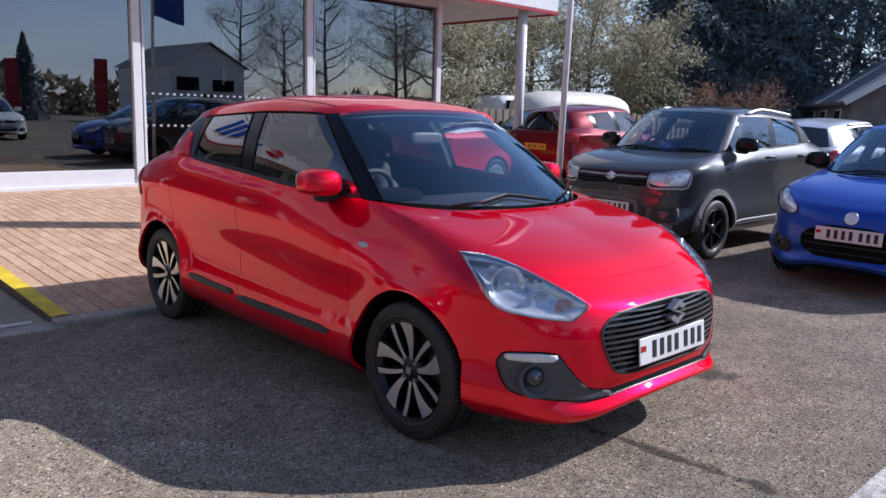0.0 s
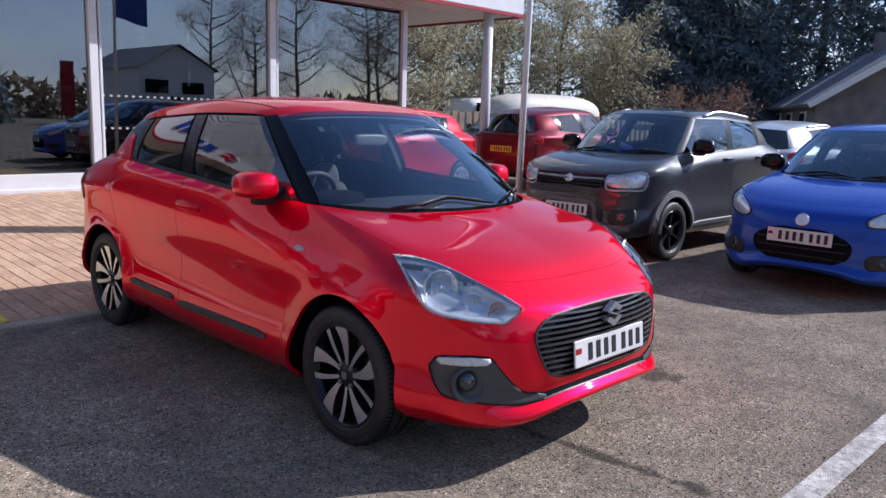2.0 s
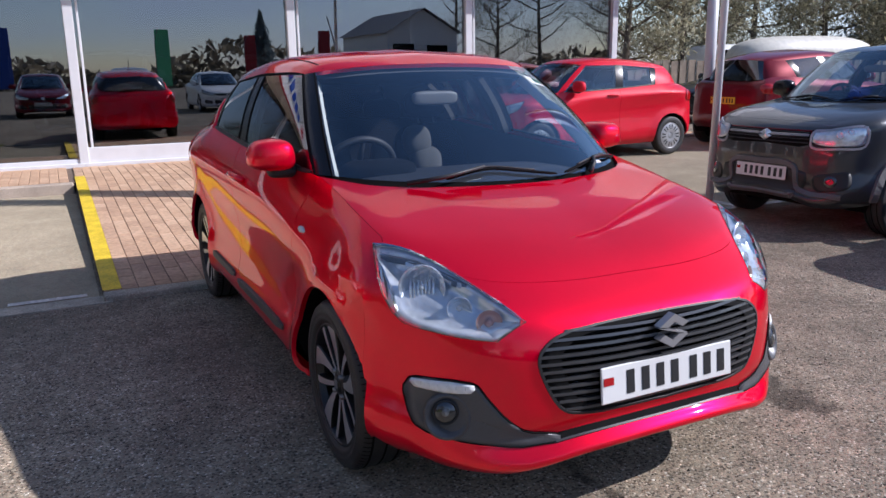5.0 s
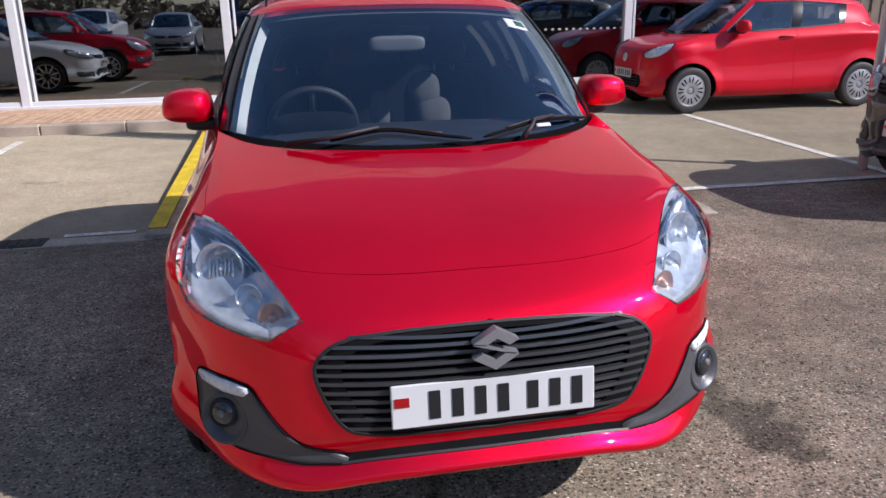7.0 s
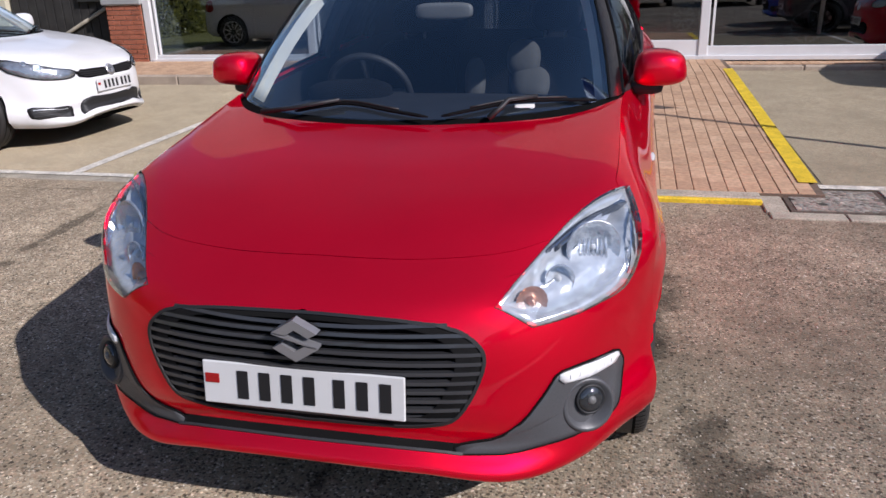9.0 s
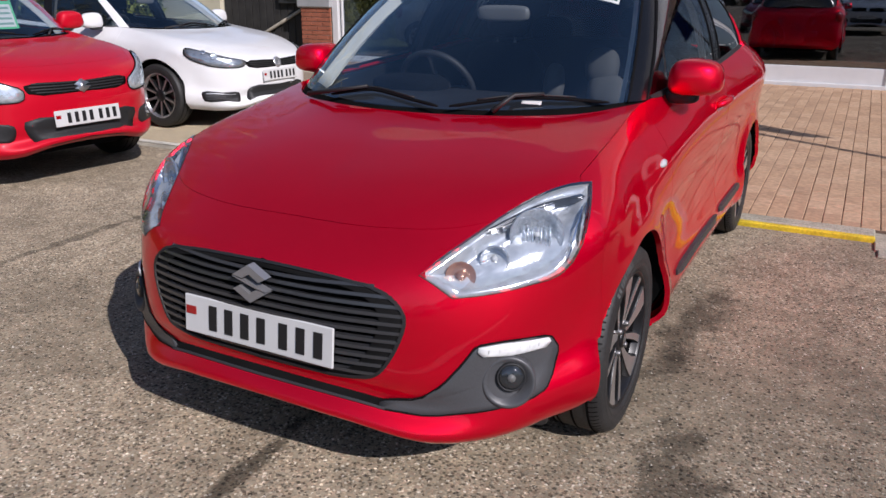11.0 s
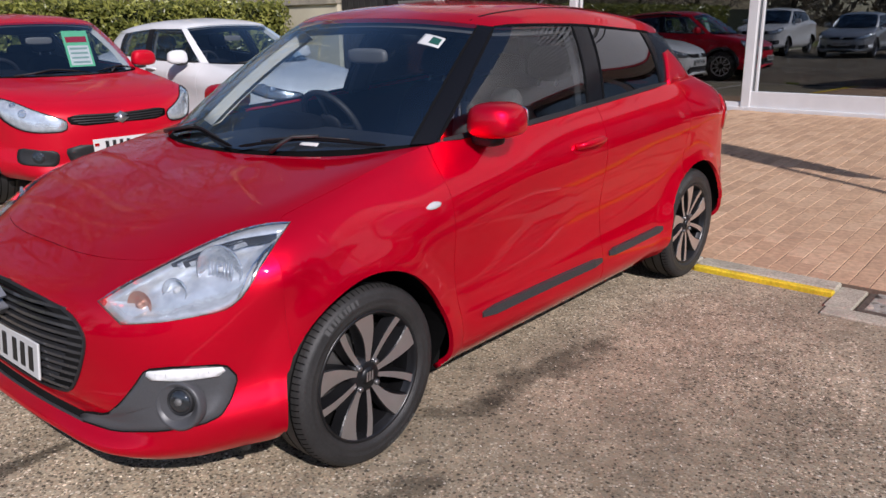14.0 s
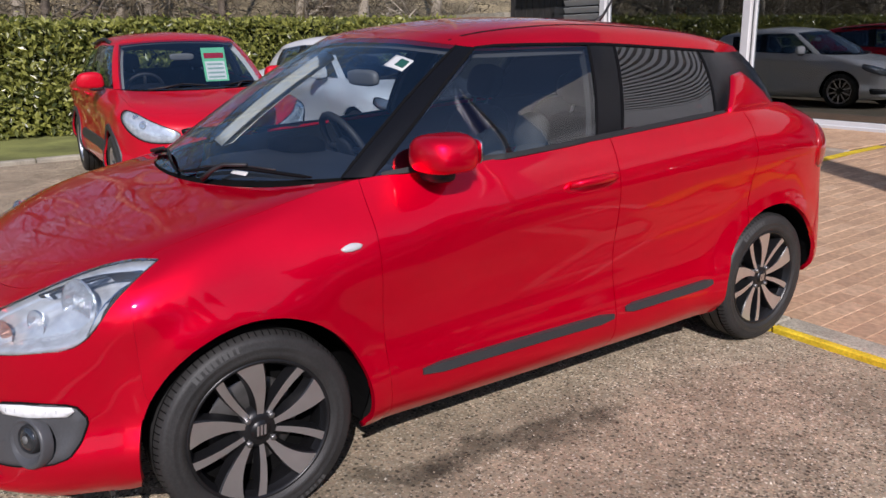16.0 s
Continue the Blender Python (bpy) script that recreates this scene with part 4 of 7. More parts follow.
def hatch_swift():
    """The red hatchback in the middle of the forecourt, with all that its skin carries."""
    grille = [(0.0, 0.662), (0.20, 0.659), (0.330, 0.652), (0.390, 0.634), (0.438, 0.592), (0.444, 0.555), (0.405, 0.460), (0.362, 0.408), (0.30, 0.396), (0.15, 0.396), (0.0, 0.396)]
    outline = grille + [(-x, z) for x, z in reversed(grille[1:-1])]
    lamp = [(0.456, -0.680, 0.682), (0.486, -0.620, 0.710), (0.532, -0.535, 0.752), (0.590, -0.430, 0.800), (0.652, -0.330, 0.838), (0.702, -0.265, 0.855), (0.746, -0.215, 0.858), (0.757, -0.262, 0.820), (0.762, -0.345, 0.742), (0.750, -0.405, 0.680), (0.725, -0.440, 0.653), (0.665, -0.545, 0.635), (0.600, -0.610, 0.626), (0.540, -0.655, 0.622)]
    sharp, n = [], len(lamp)
    for i, q in enumerate(lamp):
        if i in (0, 6, 13):
            sharp.append(tuple(np.array(q) * 0.93 + np.array(lamp[i - 1]) * 0.07))
            sharp.append(q)
            sharp.append(tuple(np.array(q) * 0.93 + np.array(lamp[(i + 1) % n]) * 0.07))
        else:
            sharp.append(q)
    lamp = [tuple(p) for p in closed_curve(sharp, 3)]
    warp = lambda x, y, z: (x, y, z)
    root, sh = car("hatchback_car", "glossy red five-door hatchback parked nose-out on the forecourt", pose(0.01, 0, 0), RED, warp, ((0.0, 2.45), 0.742, 0.185), 0.305, 0.222, "swift", holes=((np.array([(x, -0.74, z) for x, z in outline]), (1.0, 0.0)), (np.array(lamp), (0.7, 0.7))), group="")
    skin = Skin(sh)
    cabin(root, sh, warp)
    # pale lumps added for the sunlight on the dark seats' inner sides
    for x, z, w, h in ((0.225, 1.000, 0.165, 0.18), (0.262, 0.885, 0.19, 0.17), (-0.01, 0.90, 0.10, 0.22)):
        blob("sunlit_seat_side", (w, 0.12, h), (x, 1.525 + 0.3 * (z - 0.95), z), PALEFABRIC, root, 2.6, "pale lump standing for sunlight on the seat's inner shoulder", rot=Matrix.Rotation(radians(-16), 4, "X"))
    wipers(root, skin, warp)
    # grille
    o3 = [(x, -0.74, z) for x, z in outline]
    patch("grille_backing", o3, skin, SHADOWGAP, root, off=-0.03, skirt=0.03, per=3)
    patch("grille_rim", o3, skin, SHADOWGAP, root, off=0.0015, reach=0.16, rings=2, per=3)
    ring = closed_curve(o3, 4)
    gr = ribbon("grille_frame", [tuple(p) for p in ring] + [tuple(ring[0])], skin, 0.011, 0.005, TRIM, root, taper=False, per=1)
    oz = np.array(outline)
    for k in range(11):
        z = 0.412 + k * 0.0232
        xs = [x for x in np.linspace(0, 0.45, 91) if inside(oz, x, z)]
        if xs:
            xm = max(xs) - 0.004
            ribbon("grille_slat", [(-xm, -0.72, z), (-xm / 2, -0.76, z), (0, -0.77, z), (xm / 2, -0.76, z), (xm, -0.72, z)], skin, 0.0120, 0.004, SLAT, gr, base=-0.028, taper=False)
    number_plate(root, (0, -0.778, 0.472), 0, PLATEW, tilt=-6)
    # slanted chrome badge
    bm = bmesh.new()
    hook = ((-0.057, 0.018), (0.000, 0.054), (0.057, 0.022), (0.034, 0.009), (0.002, 0.028), (-0.022, 0.013))
    for pts in (hook, ((-0.057, 0.014), (-0.020, 0.009), (0.057, -0.014), (0.020, -0.009)), tuple((-x, -z) for x, z in hook)):
        a = [bm.verts.new((x, -0.792, 0.608 + z)) for x, z in pts]
        b = [bm.verts.new((x, -0.765, 0.608 + z)) for x, z in pts]
        bm.faces.new(a)
        for i in range(len(pts)):
            bm.faces.new((a[i], b[i], b[(i + 1) % len(pts)], a[(i + 1) % len(pts)]))
    bmesh.ops.recalc_face_normals(bm, faces=bm.faces)
    part("badge", bm, BADGE, root, "slanted silver badge")
    # lower intake and lip
    ribbon("lower_intake", [(-0.40, -0.72, 0.315), (-0.20, -0.75, 0.338), (0, -0.76, 0.344), (0.20, -0.75, 0.338), (0.40, -0.72, 0.315)], skin, 0.034, 0.003, SHADOWGAP, root, taper=False, per=5)
    ribbon("splitter", [(-0.38, -0.725, 0.299), (-0.20, -0.755, 0.319), (0, -0.765, 0.325), (0.20, -0.755, 0.319), (0.38, -0.725, 0.299)], skin, 0.009, 0.006, GREYTRIM, root, taper=False, per=5)
    for s in (1, -1):
        hl = patch("headlight", mirrored(lamp, s), skin, TRIM, root, off=0.002, reach=0.014, rings=2, per=1, label="clear headlight with bright faceted reflectors", sharp=True, skirt=0.03)
        patch("lamp_bowl", mirrored(lamp, s), skin, REFLECTOR, hl, off=-0.006, deep=0.05, skirt=0.02, rings=7, per=1, sharp=True)
        lens = patch("lamp_lens", mirrored(lamp, s), skin, LENS, hl, off=0.004, dome=0.006, skirt=0.0, rings=5, per=1, sharp=True)
        lens.visible_shadow = False
        place = lambda q, d: Matrix.Translation(q) @ d.to_track_quat("X", "Z").to_matrix().to_4x4()
        d = Vector((0.42 * s, -0.90, 0.08)).normalized()
        # main and dipped beam cups, the indicator and the facets round them
        for (cx, cy, cz), r in (((0.668, -0.420, 0.742), 0.068), ((0.592, -0.520, 0.690), 0.036)):
            m = place(Vector((cx * s, cy, cz)) - d * 0.012, d)
            vs, fs = lathe([(-0.030, 0.008), (-0.026, r * 0.45), (-0.012, r * 0.80), (0.006, r), (0.009, r * 1.05), (0.002, r * 1.07)], 26)
            link_mesh("reflector_cup", [m @ Vector(v) for v in vs], fs, FACETS, hl)
            vs, fs = lathe([(-0.03, 0.009), (-0.004, 0.009), (0.004, 0.005), (0.005, 0.0005)], 12)
            link_mesh("bulb", [m @ Vector(v) for v in vs], fs, PALELENS, hl)
            # upright flutes over the lower half of the cup
            for k in range(7 if r > 0.05 else 0):
                y = (k - 3) * 0.0115
                v, f = tube([m @ Vector((0.002, y, -0.046)), m @ Vector((-0.004, y, -0.010)), m @ Vector((-0.006, y, 0.022))], 0.0045, 6, [0.0045, 0.005, 0.003])
                link_mesh("reflector_flute", v, f, FACETS, hl)
        m = place(Vector((0.535 * s, -0.600, 0.660)) - d * 0.006, d)
        vs, fs = lathe([(-0.004, 0.040), (-0.010, 0.030), (-0.016, 0.016), (-0.006, 0.013), (0.004, 0.008), (0.006, 0.0005)], 16)
        link_mesh("indicator_bulb", [m @ Vector(v) for v in vs], fs, AMBER, hl)
        for k in range(4):
            z = 0.005 * k
            ribbon("reflector_rib", mirrored([(0.555 + 0.012 * k, -0.50 + 0.01 * k, 0.765 + z), (0.64 + 0.006 * k, -0.37, 0.800 + z), (0.735, -0.26, 0.812 + 0.010 * k)], s), skin, 0.006, -0.008 - 0.003 * k, CHROME if k % 2 else SLAT, hl, base=-0.034)
        for k in range(5):
            ribbon("reflector_rib", mirrored([(0.725 + 0.006 * k, -0.40 + 0.030 * k, 0.675 + 0.012 * k), (0.738 + 0.004 * k, -0.36 + 0.025 * k, 0.735 + 0.010 * k), (0.748, -0.30 + 0.012 * k, 0.795 + 0.006 * k)], s), skin, 0.005, -0.010, SLAT if k % 2 else CHROME, hl, base=-0.03)
        # fog lamp pod
        pod = [(0.362, -0.727, 0.327), (0.465, -0.700, 0.340), (0.530, -0.684, 0.393), (0.572, -0.657, 0.450), (0.601, -0.637, 0.497), (0.660, -0.585, 0.503), (0.742, -0.473, 0.494), (0.757, -0.446, 0.450), (0.753, -0.473, 0.391), (0.746, -0.505, 0.352), (0.718, -0.548, 0.333), (0.625, -0.627, 0.314), (0.495, -0.688, 0.293), (0.362, -0.728, 0.295)]
        soft, n = [], len(pod)
        for i, q in enumerate(pod):
            for e, o in ((0.16, pod[i - 1]), (0.16, pod[(i + 1) % n])):
                soft.append(tuple(np.array(q) * (1 - e) + np.array(o) * e))
        pd = patch("fog_lamp_pod", mirrored(soft, s), skin, PODTRIM, root, off=0.004, per=3, sharp=True, label="satin grey plastic pod round the fog lamp")
        rim = mirrored(soft + soft[:1], s)
        ribbon("pod_seam", rim, skin, 0.005, 0.0052, SHADOWGAP, pd, taper=False, per=1)
        led = [(0.604, -0.636, 0.480), (0.606, -0.634, 0.493), (0.660, -0.585, 0.497), (0.737, -0.480, 0.489), (0.741, -0.475, 0.478), (0.732, -0.490, 0.464), (0.672, -0.574, 0.462), (0.615, -0.628, 0.468)]
        dl = patch("day_lamp", mirrored(led, s), skin, LEDLENS, pd, off=0.010, per=3, sharp=True, dome=0.004)
        for k in range(6):
            f = (k + 0.9) / 7
            ribbon("lamp_divider", mirrored([(0.606 + 0.130 * f, -0.634 + 0.146 * f, 0.478 - 0.002 * f), (0.606 + 0.130 * f, -0.634 + 0.146 * f, 0.488 - 0.002 * f)], s), skin, 0.0014, 0.0136, SILVER, dl, taper=False, per=3)
        # round lamp in its dished cup, turned a little inwards and up
        co, n = skin.near((0.664 * s, -0.58, 0.390))
        d = (n * 0.6 + Vector((0.05 * s, -1.0, 0.12)) * 0.4).normalized()
        m = Matrix.Translation(co + n * 0.014) @ d.to_track_quat("X", "Z").to_matrix().to_4x4()
        up = Matrix.Translation((0, 0.006 * s, 0.014))
        cup = [(-0.022, 0.073), (0.004, 0.071), (0.010, 0.066), (0.008, 0.060), (-0.004, 0.048), (-0.010, 0.040)]
        vs, fs = lathe(cup, 30)
        link_mesh("fog_bezel", [m @ Vector(v) for v in vs], fs, PODTRIM, pd)
        vs, fs = lathe([(-0.014, 0.041), (0.006, 0.039), (0.010, 0.036), (0.007, 0.033)], 26)
        bz = link_mesh("lamp_ring", [m @ up @ Vector(v) for v in vs], fs, TRIM, pd)
        vs, fs = lathe([(0.000, 0.034), (0.009, 0.032), (0.013, 0.020), (0.0145, 0.0005)], 26)
        link_mesh("fog_lens", [m @ up @ Vector(v) for v in vs], fs, FOGLENS, bz)
        vs, fs = lathe([(0.010, 0.012), (0.016, 0.011), (0.017, 0.0005)], 8)
        link_mesh("bulb_shield", [m @ up @ Vector(v) for v in vs], fs, GREYPALE, bz)
        # rubber flap under the bumper before the wheel
        vs = [(x * s, y, z) for y in (-0.412, -0.402) for x, z in ((0.655, 0.24), (0.658, 0.186), (0.670, 0.178), (0.705, 0.180), (0.718, 0.190), (0.722, 0.24))]
        link_mesh("air_deflector", vs, [(5, 4, 3, 2, 1, 0), (6, 7, 8, 9, 10, 11)] + [(i, (i + 1) % 6, 6 + (i + 1) % 6, 6 + i) for i in range(6)], RUBBER, root, "black rubber flap", smooth=False)
        # side fittings
        ribbon("door_moulding", mirrored([(0.85, 0.545, 0.358), (0.85, 1.0, 0.354), (0.85, 1.435, 0.350)], s), skin, 0.042, 0.014, GREYTRIM, root)
        ribbon("door_moulding", mirrored([(0.85, 1.50, 0.366), (0.85, 1.75, 0.370), (0.85, 2.02, 0.378)], s), skin, 0.042, 0.014, GREYTRIM, root)
        rp = [(0.86, 0.290, 0.822), (0.86, 0.325, 0.838), (0.86, 0.362, 0.826), (0.86, 0.330, 0.806)]
        patch("side_repeater", mirrored(rp, s), skin, PALELENS, root, off=0.004, dome=0.006, per=4)
        hp = [(0.85, 1.17, 0.892), (0.85, 1.28, 0.925), (0.85, 1.42, 0.920), (0.85, 1.44, 0.900), (0.85, 1.38, 0.872), (0.85, 1.20, 0.866)]
        hd = patch("handle_recess", mirrored(hp, s), skin, RED, root, off=0.0015, dome=-0.010, per=3, skirt=0.002)
        pts = []
        for y, h in ((1.20, 0.004), (1.24, 0.024), (1.31, 0.030), (1.38, 0.026), (1.425, 0.004)):
            co, n = skin.near((0.85 * s, y, 0.898 + 0.03 * (y - 1.2)))
            pts.append(co + n * h)
        v, f = tube(pts, 0.015, 8, [0.012, 0.016, 0.017, 0.016, 0.012])
        link_mesh("door_handle", v, f, RED, hd)
        door_mirror(root, (0.836, 0.665, 1.062), s, RED, (0.185, 0.215, 0.128))
        # window weatherstrips
        belt = [(0.715, 0.50, 1.0), (0.765, 0.95, 1.02), (0.775, 1.43, 1.045), (0.778, 2.13, 1.09)]
        ribbon("belt_trim", mirrored(belt, s), skin, 0.024, 0.006, TRIM, root)
        for k in (5, 6, 7):
            a, b = UPRIGHTS[k]
            ribbon("window_trim", mirrored([a, b], s), skin, 0.012, 0.004, SEAL, root)
        ribbon("window_trim", mirrored([UPRIGHTS[4][1], UPRIGHTS[5][1], UPRIGHTS[7][1], UPRIGHTS[8][1]], s), skin, 0.014, 0.004, SEAL, root)
        ribbon("window_trim", mirrored([UPRIGHTS[4][0], UPRIGHTS[4][1]], s), skin, 0.014, 0.004, SEAL, root)
        ribbon("screen_trim", mirrored([UPRIGHTS[3][0], UPRIGHTS[3][1]], s), skin, 0.012, 0.003, SEAL, root)
        ribbon("roof_seam", mirrored([(0.520, 0.90, 1.415), (0.530, 1.30, 1.462), (0.530, 1.90, 1.452), (0.510, 2.35, 1.40)], s), skin, 0.012, 0.001, SHADOWGAP, root)
        fin_shape = [(0.770, 2.150, 1.070), (0.690, 2.285, 1.232), (0.655, 2.385, 1.238), (0.680, 2.560, 1.110), (0.690, 2.640, 1.062), (0.735, 2.45, 1.064), (0.760, 2.28, 1.066)]
        patch("rear_pillar_fin", mirrored(fin_shape, s), skin, RED, root, off=0.007, dome=0.006, per=5, skirt=0.004, sharp=True, label="red pointed fin on the black rear pillar")
        tl = [(0.80, 2.80, 0.98), (0.845, 2.76, 0.90), (0.845, 2.78, 0.80), (0.76, 2.93, 0.80), (0.72, 2.96, 0.92), (0.76, 2.90, 0.99)]
        patch("tail_lamp", mirrored(tl, s), skin, REDLENS, root, off=0.006, dome=0.01)
    st = patch("screen_sticker", [(0.425, 0.742, 1.360), (0.520, 0.752, 1.352), (0.530, 0.696, 1.322), (0.435, 0.682, 1.328)], skin, PLATEW, root, off=0.002, sharp=True, skirt=0.001, label="white windscreen sticker with a dark panel")
    patch("sticker_panel", [(0.470, 0.735, 1.352), (0.512, 0.738, 1.348), (0.519, 0.705, 1.330), (0.476, 0.700, 1.333)], skin, BADGEGREEN, st, off=0.004, sharp=True, skirt=0.001)
    patch("chassis_label", [(0.385, 0.125, 1.000), (0.445, 0.150, 1.000), (0.443, 0.162, 1.008), (0.383, 0.137, 1.008)], skin, PLATEW, root, off=0.002, sharp=True, skirt=0.001)
    v, f = tube([(0, 2.12, 1.455), (0, 2.19, 1.505), (0, 2.36, 1.725)], 0.004, 6, [0.016, 0.007, 0.004])
    link_mesh("aerial", v, f, TRIM, root)
    return root, sh, skin


BADGEGREEN = mat("dark_green_print", (0.015, 0.09, 0.07), 0.5)
LEDLENS = mat("frosted_day_lamp", (0.80, 0.81, 0.80), 0.35, coat=0.3, spec=0.4, var=0.1, vscale=60)
PODTRIM = mat("satin_grey_plastic", (0.075, 0.076, 0.080), 0.36, grain=0.12, gscale=300, bump=0.06, bscale=900)
FOGLENS = mat("dark_fog_lens", (0.05, 0.055, 0.06), 0.08, metal=0.5, coat=1.0, var=0.3, vscale=60)
LENSGREY = mat("grey_lamp_glass", (0.34, 0.35, 0.36), 0.14, metal=0.6, coat=0.6, var=0.4, vscale=26, bump=0.5, bscale=26)
PALELENS = mat("pale_lamp_lens", (0.56, 0.57, 0.57), 0.18, coat=0.5, bump=0.3, bscale=60)
hatch, hatch_shell, hatch_skin = hatch_swift()


# ---- the other cars ----
def dress(root, sh, warp, lamps, grille, plate_z, paint, mirror_paint=None, badge=None, fog=None, low=None, lamp_mat=None, slant=False, plate=PLATEW, arch=None, mirror=True, handles=True, front_plate=True, doors=5, fog_round=True):
    """Lamps, grille, plate, mirrors, handles and tail lamps of a parked car, given in the hatchback's measures and warped with its skin."""
    skin = Skin(sh)
    W = lambda pts, s=1: [(warp(abs(x), y, z)[0] * s * (1 if x >= 0 else -1), *warp(abs(x), y, z)[1:]) for x, y, z in pts]
    cabin(root, sh, warp)
    for s in (1, -1):
        hl = patch("headlight", W(lamps, s), skin, lamp_mat or REFLECTOR, root, off=0.004, dome=0.004, per=4, label="clear headlight")
        lens = patch("lamp_lens", W(lamps, s), skin, LENS, hl, off=0.010, dome=0.010, skirt=0.0, per=4)
        lens.visible_shadow = False
        c = np.mean(np.array(W(lamps, s)), 0)
        co, n = skin.near(c)
        rot = n.to_track_quat("X", "Z").to_matrix().to_4x4()
        wl_pts = np.array(W(lamps, s))
        far = wl_pts[wl_pts[:, 1].argmax()]
        for f, r in ((0.12, 0.034), (0.45, 0.026)):
            co, n = skin.near(c * (1 - f) + far * f)
            rot = n.to_track_quat("X", "Z").to_matrix().to_4x4()
            vs, fs = lathe([(0.009, r), (0.0135, r * 0.92), (0.0095, r * 0.55), (0.0085, 0.0005)], 20)
            link_mesh("reflector_cup", [Matrix.Translation(co) @ rot @ Vector(v) for v in vs], fs, FACETS, hl)
        edge = [tuple(p) for p in closed_curve(wl_pts, 3)]
        ribbon("lamp_seal", edge + [edge[0]], skin, 0.006, 0.0115, SEAL, hl, taper=False, per=1)
        if fog:
            fp = patch("fog_lamp_pod", W(fog, s), skin, TRIM, root, off=0.004, per=3)
            wf = np.array(W(fog, s))
            co, n = skin.near(wf.mean(0))
            if fog_round:
                rot = n.to_track_quat("X", "Z").to_matrix().to_4x4()
                vs, fs = lathe([(0.0, 0.05), (0.010, 0.046), (0.006, 0.020), (0.008, 0.0005)], 18)
                link_mesh("fog_lens", [Matrix.Translation(co) @ rot @ Vector(v) for v in vs], fs, FOGLENS, fp)
            else:
                lo, hi = wf[wf[:, 2].argsort()[:3]].mean(0), wf[wf[:, 2].argsort()[-3:]].mean(0)
                for e in (0.22, 0.50, 0.78):
                    z = lo[2] + (hi[2] - lo[2]) * e
                    a, b = wf[abs(wf[:, 0]).argmin()], wf[abs(wf[:, 0]).argmax()]
                    ends = [(*(a[:2] * 0.9 + b[:2] * 0.1), z), (*((a[:2] + b[:2]) / 2), z), (*(a[:2] * 0.12 + b[:2] * 0.88), z)]
                    ribbon("fog_slat", ends, skin, 0.008, 0.009, SILVER if e > 0.6 else GREYTRIM, fp, taper=False)
        if mirror:
            m = W([(0.862, 0.640, 1.068)])[0]
            door_mirror(root, (m[0] + 0.02, m[1], m[2] + 0.02), s, mirror_paint or paint)
        if handles:
            for y in (1.30, 2.02)[: 2 if doors == 5 else 1]:
                pts = []
                for dy, h in ((-0.10, 0.004), (-0.05, 0.026), (0.05, 0.026), (0.10, 0.004)):
                    q = W([(0.85, y + dy, 0.90)], s)[0]
                    co, n = skin.near(q)
                    pts.append(co + n * h)
                v, f = tube(pts, 0.013, 6)
                link_mesh("door_handle", v, f, paint, root)
        belt = W([(0.715, 0.50, 1.0), (0.765, 0.95, 1.02), (0.775, 1.43, 1.045), (0.778, 2.13, 1.09)], s)
        ribbon("belt_trim", belt, skin, 0.022, 0.006, TRIM, root)
        if arch:
            for cy, r in arch:
                pts = []
                for i in range(13):
                    a = -0.15 + (math.pi + 0.3) * i / 12
                    pts.append((0.88 * s, cy + r * math.cos(a), r * 0 + arch_z + r * math.sin(a)))
                ribbon("arch_cladding", pts, skin, 0.075, 0.010, GREYTRIM, root, taper=False, per=3)
            ribbon("sill_cladding", [(0.86 * s, arch[0][0] + 0.42, 0.33), (0.86 * s, (arch[0][0] + arch[1][0]) / 2, 0.33), (0.86 * s, arch[1][0] - 0.42, 0.33)], skin, 0.10, 0.010, GREYTRIM, root)
        tl = W([(0.80, 2.80, 1.00), (0.845, 2.76, 0.90), (0.845, 2.78, 0.74), (0.76, 2.93, 0.74), (0.70, 2.97, 0.92), (0.74, 2.92, 1.00)], s)
        patch("tail_lamp", tl, skin, REDLENS, root, off=0.006, dome=0.01)
    g = patch("grille", W(grille), skin, SHADOWGAP, root, off=0.004, per=3)
    zs = [z for x, y, z in grille]
    gx = np.array([(x, z) for x, y, z in grille])
    for k in range(4):
        z = min(zs) + (max(zs) - min(zs)) * (k + 0.5) / 4
        xs = [x for x in np.linspace(0, 0.8, 81) if inside(gx, x, z)]
        if xs and max(xs) > 0.05:
            xm = max(xs) - 0.02
            ribbon("grille_slat", W([(-xm, -0.72, z), (-xm / 2, -0.76, z), (0, -0.77, z), (xm / 2, -0.76, z), (xm, -0.72, z)]), skin, 0.010, 0.010, TRIM, g, taper=False)
    if low:
        patch("lower_grille", W(low), skin, TRIM, root, off=0.004, per=3)
    if badge:
        co, n = skin.near(W([badge])[0])
        rot = n.to_track_quat("X", "Z").to_matrix().to_4x4()
        vs, fs = lathe([(0.004, 0.055), (0.014, 0.050), (0.012, 0.030), (0.008, 0.0005)], 20)
        if slant:
            vs = [(h, y * k, z * k) for h in (0.0, 0.016) for k in (1.0,) for y, z in ((-0.060, 0.010), (0.0, 0.048), (0.060, 0.014), (0.020, 0.002), (0.060, -0.010), (0.0, -0.048), (-0.060, -0.014), (-0.020, -0.002))]
            fs = [tuple(range(8, 16))] + [(i, (i + 1) % 8, 8 + (i + 1) % 8, 8 + i) for i in range(8)]
        link_mesh("badge", [Matrix.Translation(co) @ rot @ Vector(v) for v in vs], fs, ALLOY, root, "slanted silver badge" if slant else "round silver badge")
    if front_plate:
        co, n = skin.near(W([(0, -0.79, plate_z)])[0])
        number_plate(root, (0, co.y - 0.016, co.z), 0, PLATEW, tilt=-4)
